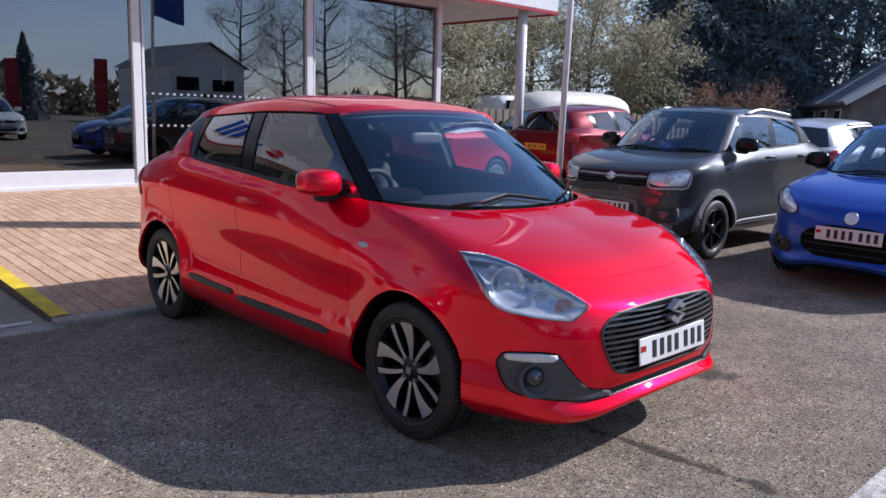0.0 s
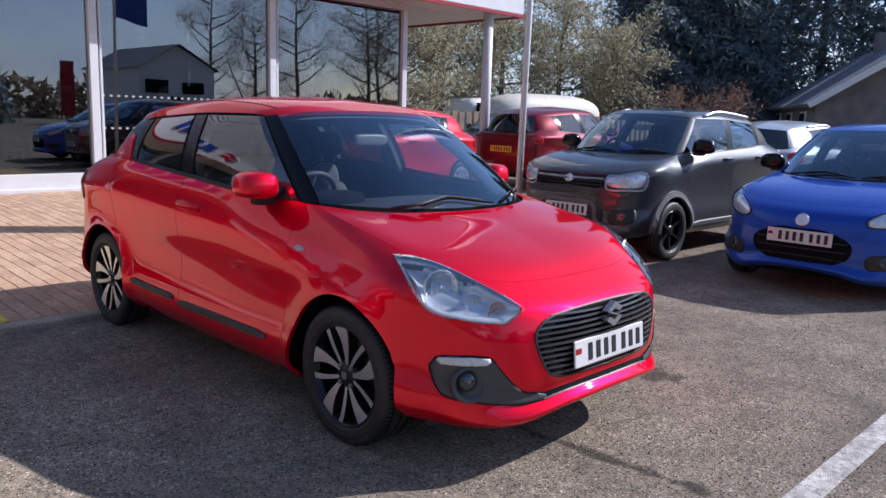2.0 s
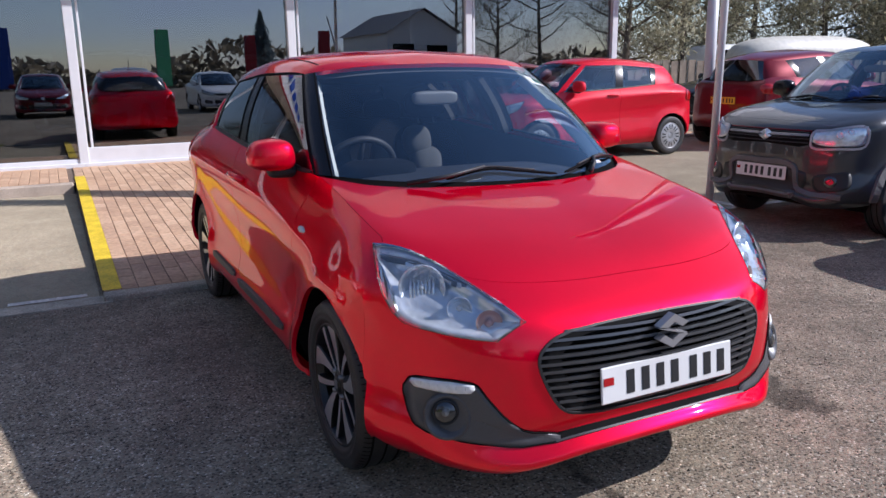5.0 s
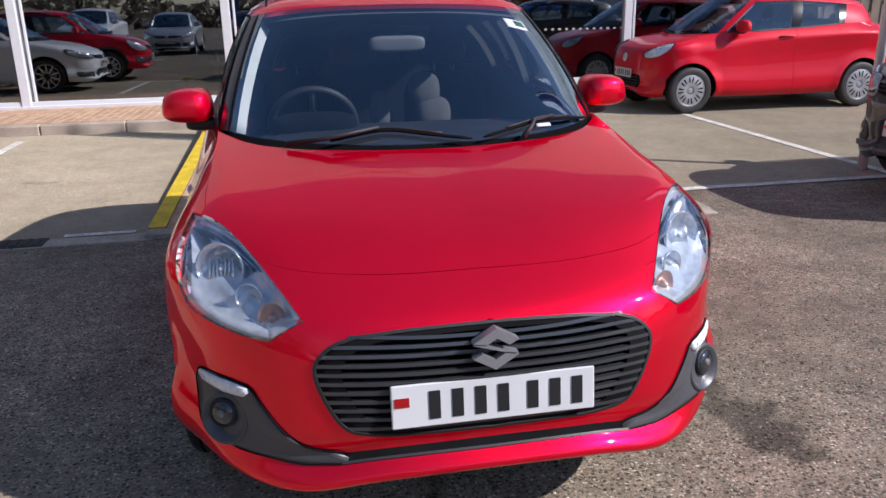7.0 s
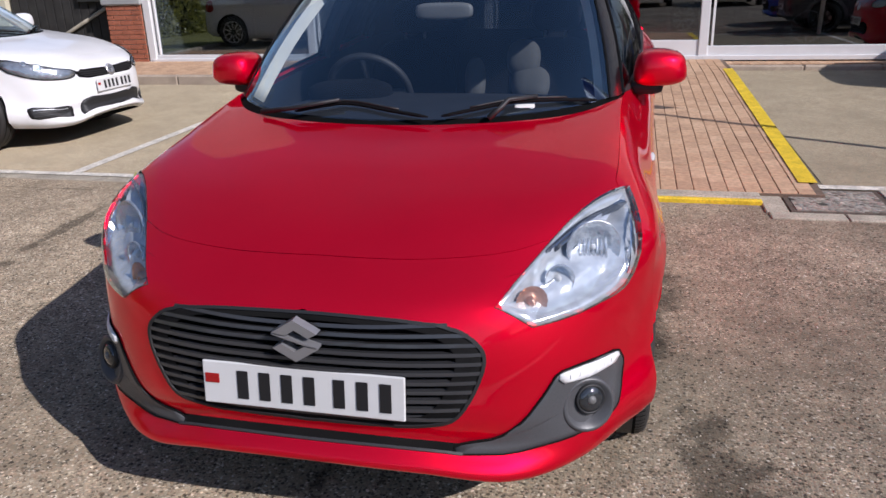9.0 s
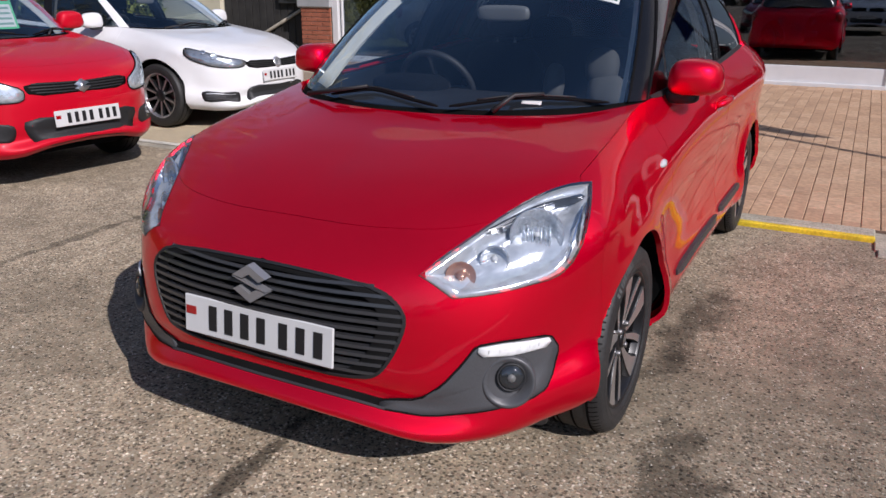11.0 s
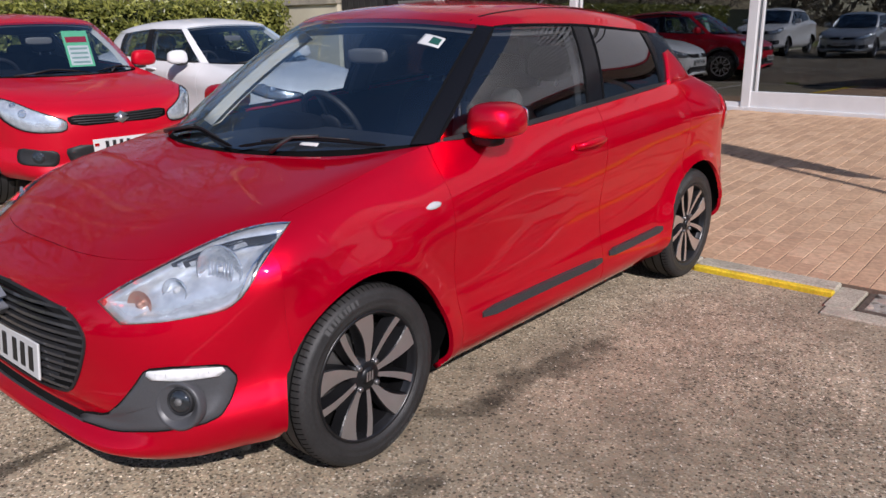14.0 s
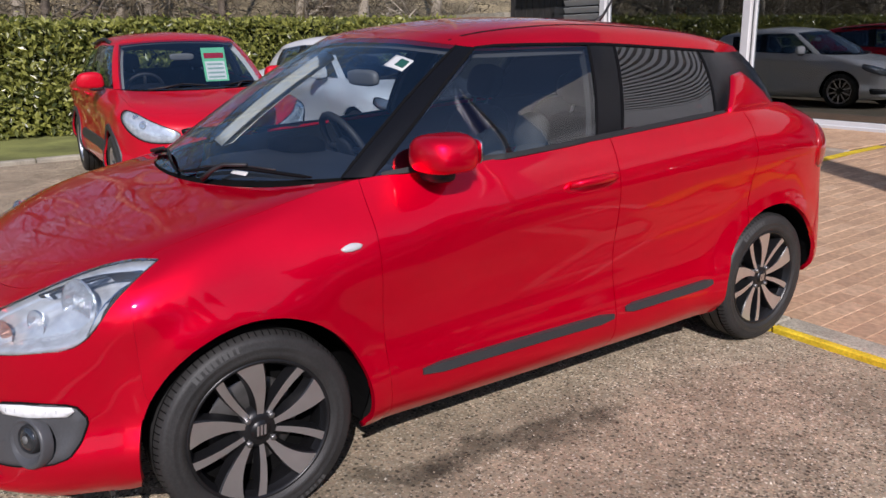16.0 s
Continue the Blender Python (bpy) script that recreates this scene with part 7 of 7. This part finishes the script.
BARK = mat("grey_brown_bark", (0.16, 0.13, 0.10), 0.95, var=0.3, vscale=4, grain=0.3, gscale=40, bump=0.6, bscale=30)
PALEBARK = mat("pale_bark", (0.46, 0.40, 0.31), 0.95, var=0.3, vscale=3, grain=0.3, gscale=40, bump=0.5, bscale=30)
HEDGELEAF = leaf_mat("laurel_leaf", (0.050, 0.072, 0.014), (0.50, 0.50, 0.12), 0.30, 0.7)
OLIVELEAF = leaf_mat("spring_twig_leaf", (0.18, 0.16, 0.09), (0.58, 0.54, 0.36))
GREENLEAF = leaf_mat("evergreen_leaf", (0.06, 0.07, 0.03), (0.24, 0.25, 0.11))
# dark needles made paler and bluer, with distant haze put into the colour
HAZYLEAF = leaf_mat("hazy_conifer_needles", (0.10, 0.13, 0.145), (0.25, 0.31, 0.31))
TWIG = leaf_mat("bare_twigs", (0.095, 0.076, 0.052), (0.30, 0.25, 0.17))
# near-black for the shade deep between the leaves
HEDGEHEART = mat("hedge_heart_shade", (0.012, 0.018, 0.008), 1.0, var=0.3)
rng = np.random.default_rng(7)


def leaves(points, normals, size, aspect=0.5, jitter=0.9):
    """Folded leaf blades, four corners each, at points, roughly facing normals."""
    n = len(points)
    d = normals + rng.normal(0, jitter, (n, 3))
    d /= np.linalg.norm(d, axis=1)[:, None]
    a = np.cross(d, rng.normal(0, 1, (n, 3)))
    a /= np.linalg.norm(a, axis=1)[:, None] + 1e-9
    b = np.cross(d, a)
    s = size * rng.uniform(0.6, 1.3, (n, 1))
    q = np.stack([points - a * s, points + b * s * aspect + d * s * 0.12, points + a * s, points - b * s * aspect + d * s * 0.12], 1)
    return q.reshape(-1, 3), np.arange(n * 4).reshape(-1, 4)


def leaf_object(name, pts, nrm, size, material, parent=None, label="", aspect=0.5):
    vs, fs = leaves(np.asarray(pts), np.asarray(nrm), size, aspect)
    me = bpy.data.meshes.new(name)
    me.from_pydata(vs.tolist(), [], fs.tolist())
    me.materials.append(material)
    ob = new(name, me)
    if parent is not None:
        ob.parent = parent
    if label:
        tagged(ob, label)
    return ob


def tree(name, label, x, y, h, spread, leaf, bark=BARK, count=5000, size=0.11, trunk=0.16, bare=0.25, limbs=11, aspect=0.4, category="tree", low=0.25):
    """A tapered trunk with forking limbs and a crown of small leaves in clumps along the twigs."""
    root = thing(name, label, category, pose(x, y, ground_z(x, y) - 0.02))
    bend = rng.normal(0, 0.04 * h, (5, 2))
    spine = [(bend[:k, 0].sum() * 0.3, bend[:k, 1].sum() * 0.3, h * 0.9 * k / 4) for k in range(5)]
    v, f = tube(spine, trunk, 9, [trunk * (1 - 0.2 * k) for k in range(5)])
    link_mesh("trunk", v, f, bark, root)
    tips = []
    vs, fs = [], []
    for i in range(limbs):
        t = low + (0.95 - low) * (i + rng.uniform(0, 1)) / limbs
        k = t * 3.99
        p0 = Vector(spine[int(k)]).lerp(Vector(spine[int(k) + 1]), k % 1)
        a = i * 2.4 + rng.uniform(-0.5, 0.5)
        ln = spread * (1.1 - 0.6 * abs(t - 0.5)) * rng.uniform(0.7, 1.1)
        p3 = p0 + Vector((math.cos(a) * ln, math.sin(a) * ln, ln * rng.uniform(0.25, 0.8)))
        p1 = p0.lerp(p3, 0.4) + Vector((0, 0, -0.06 * ln))
        v, f = tube([p0, p1, p3], 0.03, 6, [trunk * 0.42 * (1.1 - t * 0.5), trunk * 0.25, 0.012])
        o = len(vs)
        vs += v
        fs += [tuple(j + o for j in q) for q in f]
        for _ in range(7):
            u = rng.uniform(0.3, 1.0)
            q0 = p0.lerp(p3, u)
            dr = Vector(rng.normal(0, 1, 3))
            dr.z = abs(dr.z) * 0.8
            q1 = q0 + dr.normalized() * ln * rng.uniform(0.25, 0.55)
            v, f = tube([q0, q1], 0.012, 4, [0.018, 0.005])
            o = len(vs)
            vs += v
            fs += [tuple(j + o for j in q) for q in f]
            tips += [q0.lerp(q1, 0.4), q1, q0.lerp(q1, 0.75)]
    link_mesh("branchwork", vs, fs, bark, root)
    tips = np.array([tuple(t) for t in tips])
    c = tips[rng.integers(0, len(tips), count)] + rng.normal(0, spread * 0.13, (count, 3))
    c = c[(c[:, 2] > h * 0.08)]
    nr = rng.normal(0, 1, c.shape)
    leaf_object("crown", c, nr, size, leaf, root, aspect=aspect)
    return root


def conifer(x, y, h, r, count=30000):
    root = thing("conifer_tree", "tall dark evergreen conifer behind the car park", "tree", pose(x, y, ground_z(x, y) - 0.02))
    v, f = tube([(0, 0, 0), (0, 0, h * 0.5), (0, 0, h)], 0.3, 8, [0.35, 0.2, 0.03])
    link_mesh("trunk", v, f, BARK, root)
    t = rng.uniform(0.02, 1, count) ** 1.1
    lay = np.round(t * 22) / 22 + rng.normal(0, 0.012, count)
    rad = r * (1.02 - lay) * np.sqrt(rng.uniform(0.15, 1, count)) * rng.uniform(0.75, 1.15, count)
    a = rng.uniform(0, 2 * math.pi, count)
    lump = 1 + 0.22 * np.sin(a * 5 + lay * 40)
    p = np.stack([np.cos(a) * rad * lump, np.sin(a) * rad * lump, lay * h - rad * 0.25], 1)
    p = p[p[:, 2] > 0.1]
    n = np.stack([np.cos(a[: len(p)]), np.sin(a[: len(p)]), np.full(len(p), 0.6)], 1)
    leaf_object("crown", p, n, 0.20, HAZYLEAF, root, aspect=0.35)
    return root


# laurel hedge with a grass verge, and the wood behind it
HX = -10.7
verge = sheet("ground_verge", -13.0, -7.98, -25, 7.2, 0.03, GRASS, "thin mossy grass verge under the hedge", "grass", 2, 8)
k = thing("kerb_row", "concrete kerb along the grass verge", "kerb", kind="structure")
for i in range(26):
    a = -16 + i * 0.915
    box("kerb_stone", -8.02, -7.88, a, a + 0.905, -0.08, 0.055 if a < 2.7 else 0.10, CONCRETE, k, 0.012)
hedge = thing("laurel_hedge", "clipped glossy laurel hedge above the grass verge", "hedge", kind="stuff")
# box added behind the leaves, its colour standing for their shade
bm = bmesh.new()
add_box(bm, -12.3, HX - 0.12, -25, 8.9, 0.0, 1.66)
part("hedge_shade_box", bm, HEDGEHEART, hedge)
n1, n2 = 42000, 14000
pf = np.stack([HX + rng.normal(0, 0.07, n1), rng.uniform(-14, 8.9, n1), rng.uniform(0.05, 1.80, n1)], 1)
pf[:, 0] += 0.06 * np.sin(pf[:, 1] * 2.1) + 0.05 * np.sin(pf[:, 1] * 5.3 + pf[:, 2] * 4)
pf[:, 2] += 0.03 * np.sin(pf[:, 1] * 3.0)
pt = np.stack([rng.uniform(-12.4, HX, n2), rng.uniform(-14, 8.9, n2), 1.72 + rng.normal(0, 0.06, n2)], 1)
leaf_object("hedge_leaves", np.concatenate([pf, pt]), np.concatenate([np.tile((1, 0, 0.5), (n1, 1)), np.tile((0, 0, 1.0), (n2, 1))]), 0.058, HEDGELEAF, hedge, aspect=0.45)
LITTER = mat("woodland_leaf_litter", (0.26, 0.21, 0.12), 0.95, var=0.45, vscale=0.9, grain=0.5, gscale=9, bump=0.8, bscale=12)
bank = [(-12.6 - 1.6 * i, -45 + 4.0 * j, max(0.0, 0.05 + 0.55 * (i - 1) + 0.25 * math.sin(i * 1.7 + j * 2.3))) for i in range(12) for j in range(20)]
ob = link_mesh("ground_bank", bank, [(i * 20 + j, (i + 1) * 20 + j, (i + 1) * 20 + j + 1, i * 20 + j + 1) for i in range(11) for j in range(19)], LITTER)
tagged(ob, "brown leaf-littered woodland bank behind the hedge", "ground", kind="structure")
for i in range(26):
    yy = -22 + i * 1.35 + rng.uniform(-0.6, 0.6)
    tree("woodland_tree", "bare woodland tree behind the hedge", -14.2 - rng.uniform(0, 6), yy, rng.uniform(12, 16), rng.uniform(2.0, 3.0), TWIG, PALEBARK if i % 3 else BARK, 3600, 0.12, rng.uniform(0.09, 0.20), limbs=16, aspect=0.09, low=0.05)
n = 70000
p = np.stack([-13.4 - rng.uniform(0, 1, n) ** 1.4 * 12, rng.uniform(-26, 14, n), rng.uniform(0, 1, n) ** 1.2 * 6.5], 1)
far = np.stack([rng.uniform(-31, -21, 15000), rng.uniform(-40, 26, 15000), rng.uniform(0, 1, 15000) * 16.0], 1)
lean = np.stack([rng.normal(0, 1, n + 15000), rng.normal(0, 1, n + 15000), rng.normal(0, 0.35, n + 15000)], 1)
under = leaf_object("undergrowth", np.concatenate([p, far]), lean, 0.11, TWIG, None, aspect=0.10)
k = n * 4
co = np.array([v.co[:] for v in under.data.vertices])
mid = co[k:].reshape(-1, 4, 3).mean(1, keepdims=True)
co[k:] = (mid + (co[k:].reshape(-1, 4, 3) - mid) * 4.0).reshape(-1, 3)
under.data.vertices.foreach_set("co", co.ravel())
tagged(under, "brown woodland undergrowth behind the hedge", "undergrowth", kind="stuff")
# trees beyond the bays
for x, y, h, sp, lf, ct in ((17, 20, 7.5, 2.6, OLIVELEAF, 5200), (21, 21.5, 8.5, 3.0, OLIVELEAF, 6500), (24.5, 21, 8.0, 2.8, OLIVELEAF, 6500), (27.5, 20, 7.2, 2.6, OLIVELEAF, 5600), (30, 18.5, 5.6, 2.3, OLIVELEAF, 5000), (14, 24, 8.5, 3.0, GREENLEAF, 5200), (10, 26, 9, 3.2, TWIG, 4200), (19, 26, 10, 3.2, GREENLEAF, 5200), (26, 27, 9.5, 3.2, GREENLEAF, 6000)):
    tree("garden_tree", "leafy spring tree beyond the parked cars", x, y, h, sp, lf, BARK, int(ct * 1.9), 0.115, 0.16, limbs=15, aspect=0.24, low=0.06)
for x, y, h, r in ((35.5, 20.0, 15, 4.8), (39, 17.5, 16, 4.8), (43.5, 20, 18, 6.0), (45, 14.5, 18, 6.0), (47, 9.0, 18, 6.0), (46, 3.0, 18, 6.0), (42, -2.5, 16, 5.6)):
    conifer(x, y, h, r)
shrub = tree("bare_shrub", "reddish-brown bare shrub by the bungalow", 24.0, 11.0, 2.2, 1.5, leaf_mat("russet_twigs", (0.14, 0.07, 0.045), (0.30, 0.18, 0.12)), BARK, 3000, 0.08, 0.05, limbs=12, aspect=0.15, category="shrub", low=0.02)

# far house, caravan, van, fence
HOUSEWALL = mat("weathered_grey_brick", (0.20, 0.18, 0.165), 0.9, var=0.25, vscale=2, grain=0.2, gscale=30)
house = thing("bungalow", "dark-roofed bungalow with white barge boards", "house", pose(33.7, 11.45, 0.1, 0, 0, -60))
TILE = mat("dark_roof_tile", (0.17, 0.175, 0.19), 0.85, var=0.25, vscale=3, grain=0.2, gscale=30)
vs = [(0, -5, 0), (8, -5, 0), (8, 6, 0), (0, 6, 0), (0, -5, 2.3), (8, -5, 2.3), (8, 6, 2.3), (0, 6, 2.3), (4, -5, 4.9), (4, 6, 4.9)]
link_mesh("wall", vs, [(0, 1, 5, 8, 4), (2, 3, 7, 9, 6), (0, 4, 7, 3), (1, 2, 6, 5)], HOUSEWALL, house, smooth=False)
for sgn in (0, 1):
    bm = bmesh.new()
    sl = math.atan2(2.6, 4.0)
    add_box(bm, -0.4, 4.75, -5.5, 6.5, 0.0, 0.14, m=(Matrix.Translation((0, 0, 2.3)) @ Matrix.Rotation(-sl, 4, "Y")) if not sgn else (Matrix.Translation((8, 0, 2.3)) @ Matrix.Rotation(math.pi, 4, "Z") @ Matrix.Rotation(-sl, 4, "Y")))
    part("roof", bm, TILE, house)
bm = bmesh.new()
add_box(bm, -0.4, 4.8, -5.62, -5.52, -0.05, 0.18, m=Matrix.Translation((0, 0, 2.3)) @ Matrix.Rotation(-math.atan2(2.6, 4.0), 4, "Y"))
part("barge_board", bm, WHITEFRAME, house)
for yy in (-3.2, 0.2, 3.4):
    w = box("window", -0.06, 0.02, yy, yy + 1.2, 0.9, 1.95, WHITEFRAME, house, 0.01)
    box("pane", -0.075, -0.055, yy + 0.08, yy + 1.12, 0.98, 1.87, GLOSSTRIM, w)
box("chimney", 3.6, 4.4, 2.0, 2.7, 4.2, 5.7, HOUSEWALL, house, 0.02)
GELCOAT = mat("cream_gelcoat", (0.62, 0.60, 0.52), 0.5, var=0.1)
caravan = thing("caravan", "white touring caravan with a rounded roof", "caravan", pose(23.6, 18.0, 0.12, 0, 0, -8))
blob("caravan_body", (6.2, 2.2, 2.1), (0, 0, 1.25), GELCOAT, caravan, 3.2, nu=28, nv=16)
box("caravan_window", -1.6, 1.6, -1.112, -1.06, 1.15, 1.55, GLOSSTRIM, caravan, 0.01)
for x in (-0.5, 0.5):
    vs, fs = lathe([(-0.1, 0.2), (-0.1, 0.3), (0.1, 0.3), (0.1, 0.2)], 20, axis="y", center=(x, -0.95, 0.18))
    link_mesh("caravan_wheel", vs, fs, RUBBER, caravan)
van = thing("panel_van", "white panel van beyond the showroom corner", "van", pose(22.9, 20.2, 0.12, 0, 0, 0))
blob("van_body", (4.6, 1.9, 1.75), (0, 0, 1.2), WHITE, van, 6, nu=24, nv=14)
box("van_window", -2.0, -0.9, -0.97, -0.93, 1.35, 1.85, GLOSSTRIM, van, 0.01)
for x in (-1.4, 1.4):
    vs, fs = lathe([(-0.1, 0.2), (-0.1, 0.32), (0.1, 0.32), (0.1, 0.2)], 20, axis="y", center=(x, -0.88, 0.20))
    link_mesh("van_wheel", vs, fs, RUBBER, van)
FENCE = mat("weathered_fence", (0.20, 0.16, 0.12), 0.9, var=0.25, vscale=3, grain=0.2, gscale=40)
fence = thing("timber_fence", "weathered close-board fence behind the car park", "fence")
for i in range(70):
    a = 10 + i * 0.32
    yy = 17.0 - 0.12 * (a - 10)
    box("fence_board", a, a + 0.30, yy, yy + 0.03, 0.1, 1.55 + 0.02 * (i % 3), FENCE, fence)
# weeds in the edging by the gully grate
n = 90
p = np.stack([rng.normal(-2.68, 0.07, n), rng.normal(2.63, 0.035, n), rng.uniform(0.012, 0.045, n)], 1)
weeds = leaf_object("weeds", p, rng.normal(0, 1, (n, 3)), 0.035, leaf_mat("weed_blades", (0.10, 0.13, 0.02), (0.34, 0.36, 0.08)), None, aspect=0.3)
tagged(weeds, "low yellow-green weeds in the worn edging", "weeds", kind="stuff")
# far trees round the forecourt
n = 9000
a = rng.uniform(math.pi * 0.95, math.pi * 2.08, n)
r = rng.uniform(62, 70, n)
h = 3.2 + 1.4 * np.sin(a * 9) + 1.0 * np.sin(a * 23 + 1)
p = np.stack([r * np.cos(a), r * np.sin(a), rng.uniform(0, 1, n) * h], 1)
belt = leaf_object("far_treeline", p, rng.normal(0, 1, (n, 3)), 0.65, TWIG, None, aspect=0.45)
tagged(belt, "distant brown treeline beyond the forecourt", "trees", kind="stuff")
# across the forecourt: workshop, feather flags and trees, seen only in the glass
shop = thing("workshop", "pale gabled workshop across the forecourt", "building", pose(19.6, -30, 0))
vs = [(0, 0, 0), (5.4, 0, 0), (5.4, -9, 0), (0, -9, 0), (0, 0, 4.0), (5.4, 0, 4.0), (5.4, -9, 4.0), (0, -9, 4.0), (2.7, 0, 5.5), (2.7, -9, 5.5)]
link_mesh("wall", vs, [(1, 0, 4, 8, 5), (3, 2, 6, 9, 7), (0, 3, 7, 4), (2, 1, 5, 6)], SOFFIT, shop, smooth=False)
link_mesh("roof", [(-0.3, 0.4, 3.9), (2.7, 0.4, 5.6), (5.7, 0.4, 3.9), (-0.3, -9.4, 3.9), (2.7, -9.4, 5.6), (5.7, -9.4, 3.9)], [(0, 1, 4, 3), (1, 2, 5, 4)], TILE, shop, smooth=False)
for x0, x1, z0, z1 in ((0.4, 2.0, 2.3, 3.2), (3.0, 4.6, 2.3, 3.1), (2.2, 3.0, 0.0, 2.1)):
    box("workshop_window", x0, x1, -0.01, 0.06, z0, z1, GLOSSTRIM, shop, 0.01)
for i, (x, y, mt) in enumerate(((10.8, -34.5, REDBAND), (14.0, -28, REDBAND), (4.2, -28, CARDGREEN), (-4.0, -28, BRANDBLUE))):
    ff = thing("feather_flag", "tall feather flag across the forecourt", "flag", pose(x, y, 0), group="feather flags")
    v, f = tube([(0, 0, 0), (0, 0, 3.2), (0.25, 0, 4.0)], 0.02, 6)
    link_mesh("pole", v, f, STEEL, ff)
    bm = bmesh.new()
    add_box(bm, 0.02, 0.80, -0.006, 0.006, 0.7, 3.9, 0.0)
    part("flag_cloth", bm, mt, ff)
conifer(12.4, -36, 5.5, 1.7, 2500)
for x, y, h, sp in ((-16, -17, 7, 2.8), (-11, -24, 6, 2.5), (31, -34, 9, 3.8), (34, -33, 12, 4.0), (38, -29, 11, 3.8), (42, -32, 12, 4.0), (30, -40, 12, 4.0), (24, -8, 9, 3.0)):
    tree("roadside_tree", "bare spring tree across the road", x, y, h, sp, TWIG, BARK, 6500, 0.12, 0.2, limbs=16, aspect=0.12, low=0.15)


# ---- pavers ----
def paver_mat():
    m = mat("clay_paver", (0.46, 0.255, 0.155), 0.85, spec=0.25, bump=0.3, bscale=120)
    nt = m.node_tree
    p = nt.nodes["Principled BSDF"]
    info, geo = nt.nodes.new("ShaderNodeObjectInfo"), nt.nodes.new("ShaderNodeNewGeometry")
    add = nt.nodes.new("ShaderNodeMath")
    add.operation = "ADD"
    nt.links.new(info.outputs["Random"], add.inputs[0])
    nt.links.new(geo.outputs["Random Per Island"], add.inputs[1])
    fr = nt.nodes.new("ShaderNodeMath")
    fr.operation = "FRACT"
    nt.links.new(add.outputs[0], fr.inputs[0])
    ramp = nt.nodes.new("ShaderNodeValToRGB")
    el = ramp.color_ramp.elements
    el[0].color, el[1].color = (0.47, 0.305, 0.195, 1), (0.60, 0.405, 0.262, 1)
    e = el.new(0.5)
    e.color = (0.54, 0.35, 0.218, 1)
    nt.links.new(fr.outputs[0], ramp.inputs["Fac"])
    tc = nt.nodes.new("ShaderNodeTexCoord")
    nz = nt.nodes.new("ShaderNodeTexNoise")
    nz.inputs["Scale"].default_value, nz.inputs["Detail"].default_value = 30.0, 6.0
    nt.links.new(tc.outputs["Object"], nz.inputs["Vector"])
    rg = nt.nodes.new("ShaderNodeMapRange")
    rg.inputs["From Min"].default_value, rg.inputs["From Max"].default_value = 0.3, 0.7
    rg.inputs["To Min"].default_value, rg.inputs["To Max"].default_value = 0.8, 1.15
    nt.links.new(nz.outputs["Fac"], rg.inputs["Value"])
    mx = nt.nodes.new("ShaderNodeMix")
    mx.data_type, mx.blend_type = "RGBA", "MULTIPLY"
    mx.inputs["Factor"].default_value = 1.0
    nt.links.new(ramp.outputs["Color"], mx.inputs["A"])
    nt.links.new(rg.outputs["Result"], mx.inputs["B"])
    nt.links.new(mx.outputs["Result"], p.inputs["Base Color"])
    return m


PAVER = paver_mat()


def paver_block(x0, x1, y0, y1, zf, o):
    c = 0.003
    lo, hi = -0.03, 0.0
    ring = [(x0, y0), (x1, y0), (x1, y1), (x0, y1)]
    inner = [(x0 + c, y0 + c), (x1 - c, y0 + c), (x1 - c, y1 - c), (x0 + c, y1 - c)]
    vs = [(x, y, zf(x, y) + lo) for x, y in ring] + [(x, y, zf(x, y) + hi - 0.004) for x, y in ring] + [(x, y, zf(x, y) + hi) for x, y in inner]
    fs = [(o + 8, o + 9, o + 10, o + 11)]
    for k in range(4):
        q = (k + 1) % 4
        fs += [(o + k, o + q, o + 4 + q, o + 4 + k), (o + 4 + k, o + 4 + q, o + 8 + q, o + 8 + k)]
    return vs, fs


vs, fs = [], []
near = 0
L, B, J = 0.200, 0.100, 0.0045
cols = int((WALK_X1 - WALK_X0 - 0.02) / (B + J))
for i in range(cols):
    x0 = WALK_X0 + 0.01 + i * (B + J)
    y = 2.76 - (0.103 if i % 2 else 0.0)
    while y < 9.0:
        a, b = max(y, 2.76), min(y + L, 9.02)
        if b - a > 0.03:
            tilt = rng.uniform(-0.002, 0.002)
            zf = lambda px, py, t=tilt: walk_z(px, py) + t
            if x0 > 0.75 and y < 4.95 and near < 300:
                v, f = paver_block(x0, x0 + B, a, b, zf, 0)
                link_mesh("paver", v, f, PAVER, walkway, smooth=False)
                near += 1
            else:
                v, f = paver_block(x0, x0 + B, a, b, zf, len(vs))
                vs += v
                fs += f
        y += L + J
for x0r, x1r, y0r, zr in ((-7.15, WALK_X0 - 0.01, 7.44, 0.186), (WALK_X1 + 0.01, 9.5, 8.75, 0.150)):
    x, i = x0r, 0
    flat = lambda px, py, z=zr: z
    while x < x1r - 0.1:
        y = y0r - (0.103 if i % 2 else 0.0)
        while y < 9.0:
            a, b = max(y, y0r), min(y + L, 9.02)
            if b - a > 0.03:
                v, f = paver_block(x, x + B, a, b, flat, len(vs))
                vs += v
                fs += f
            y += L + J
        x += B + J
        i += 1
tagged(link_mesh("paver_field", vs, fs, PAVER, walkway, smooth=False), kind="stuff")
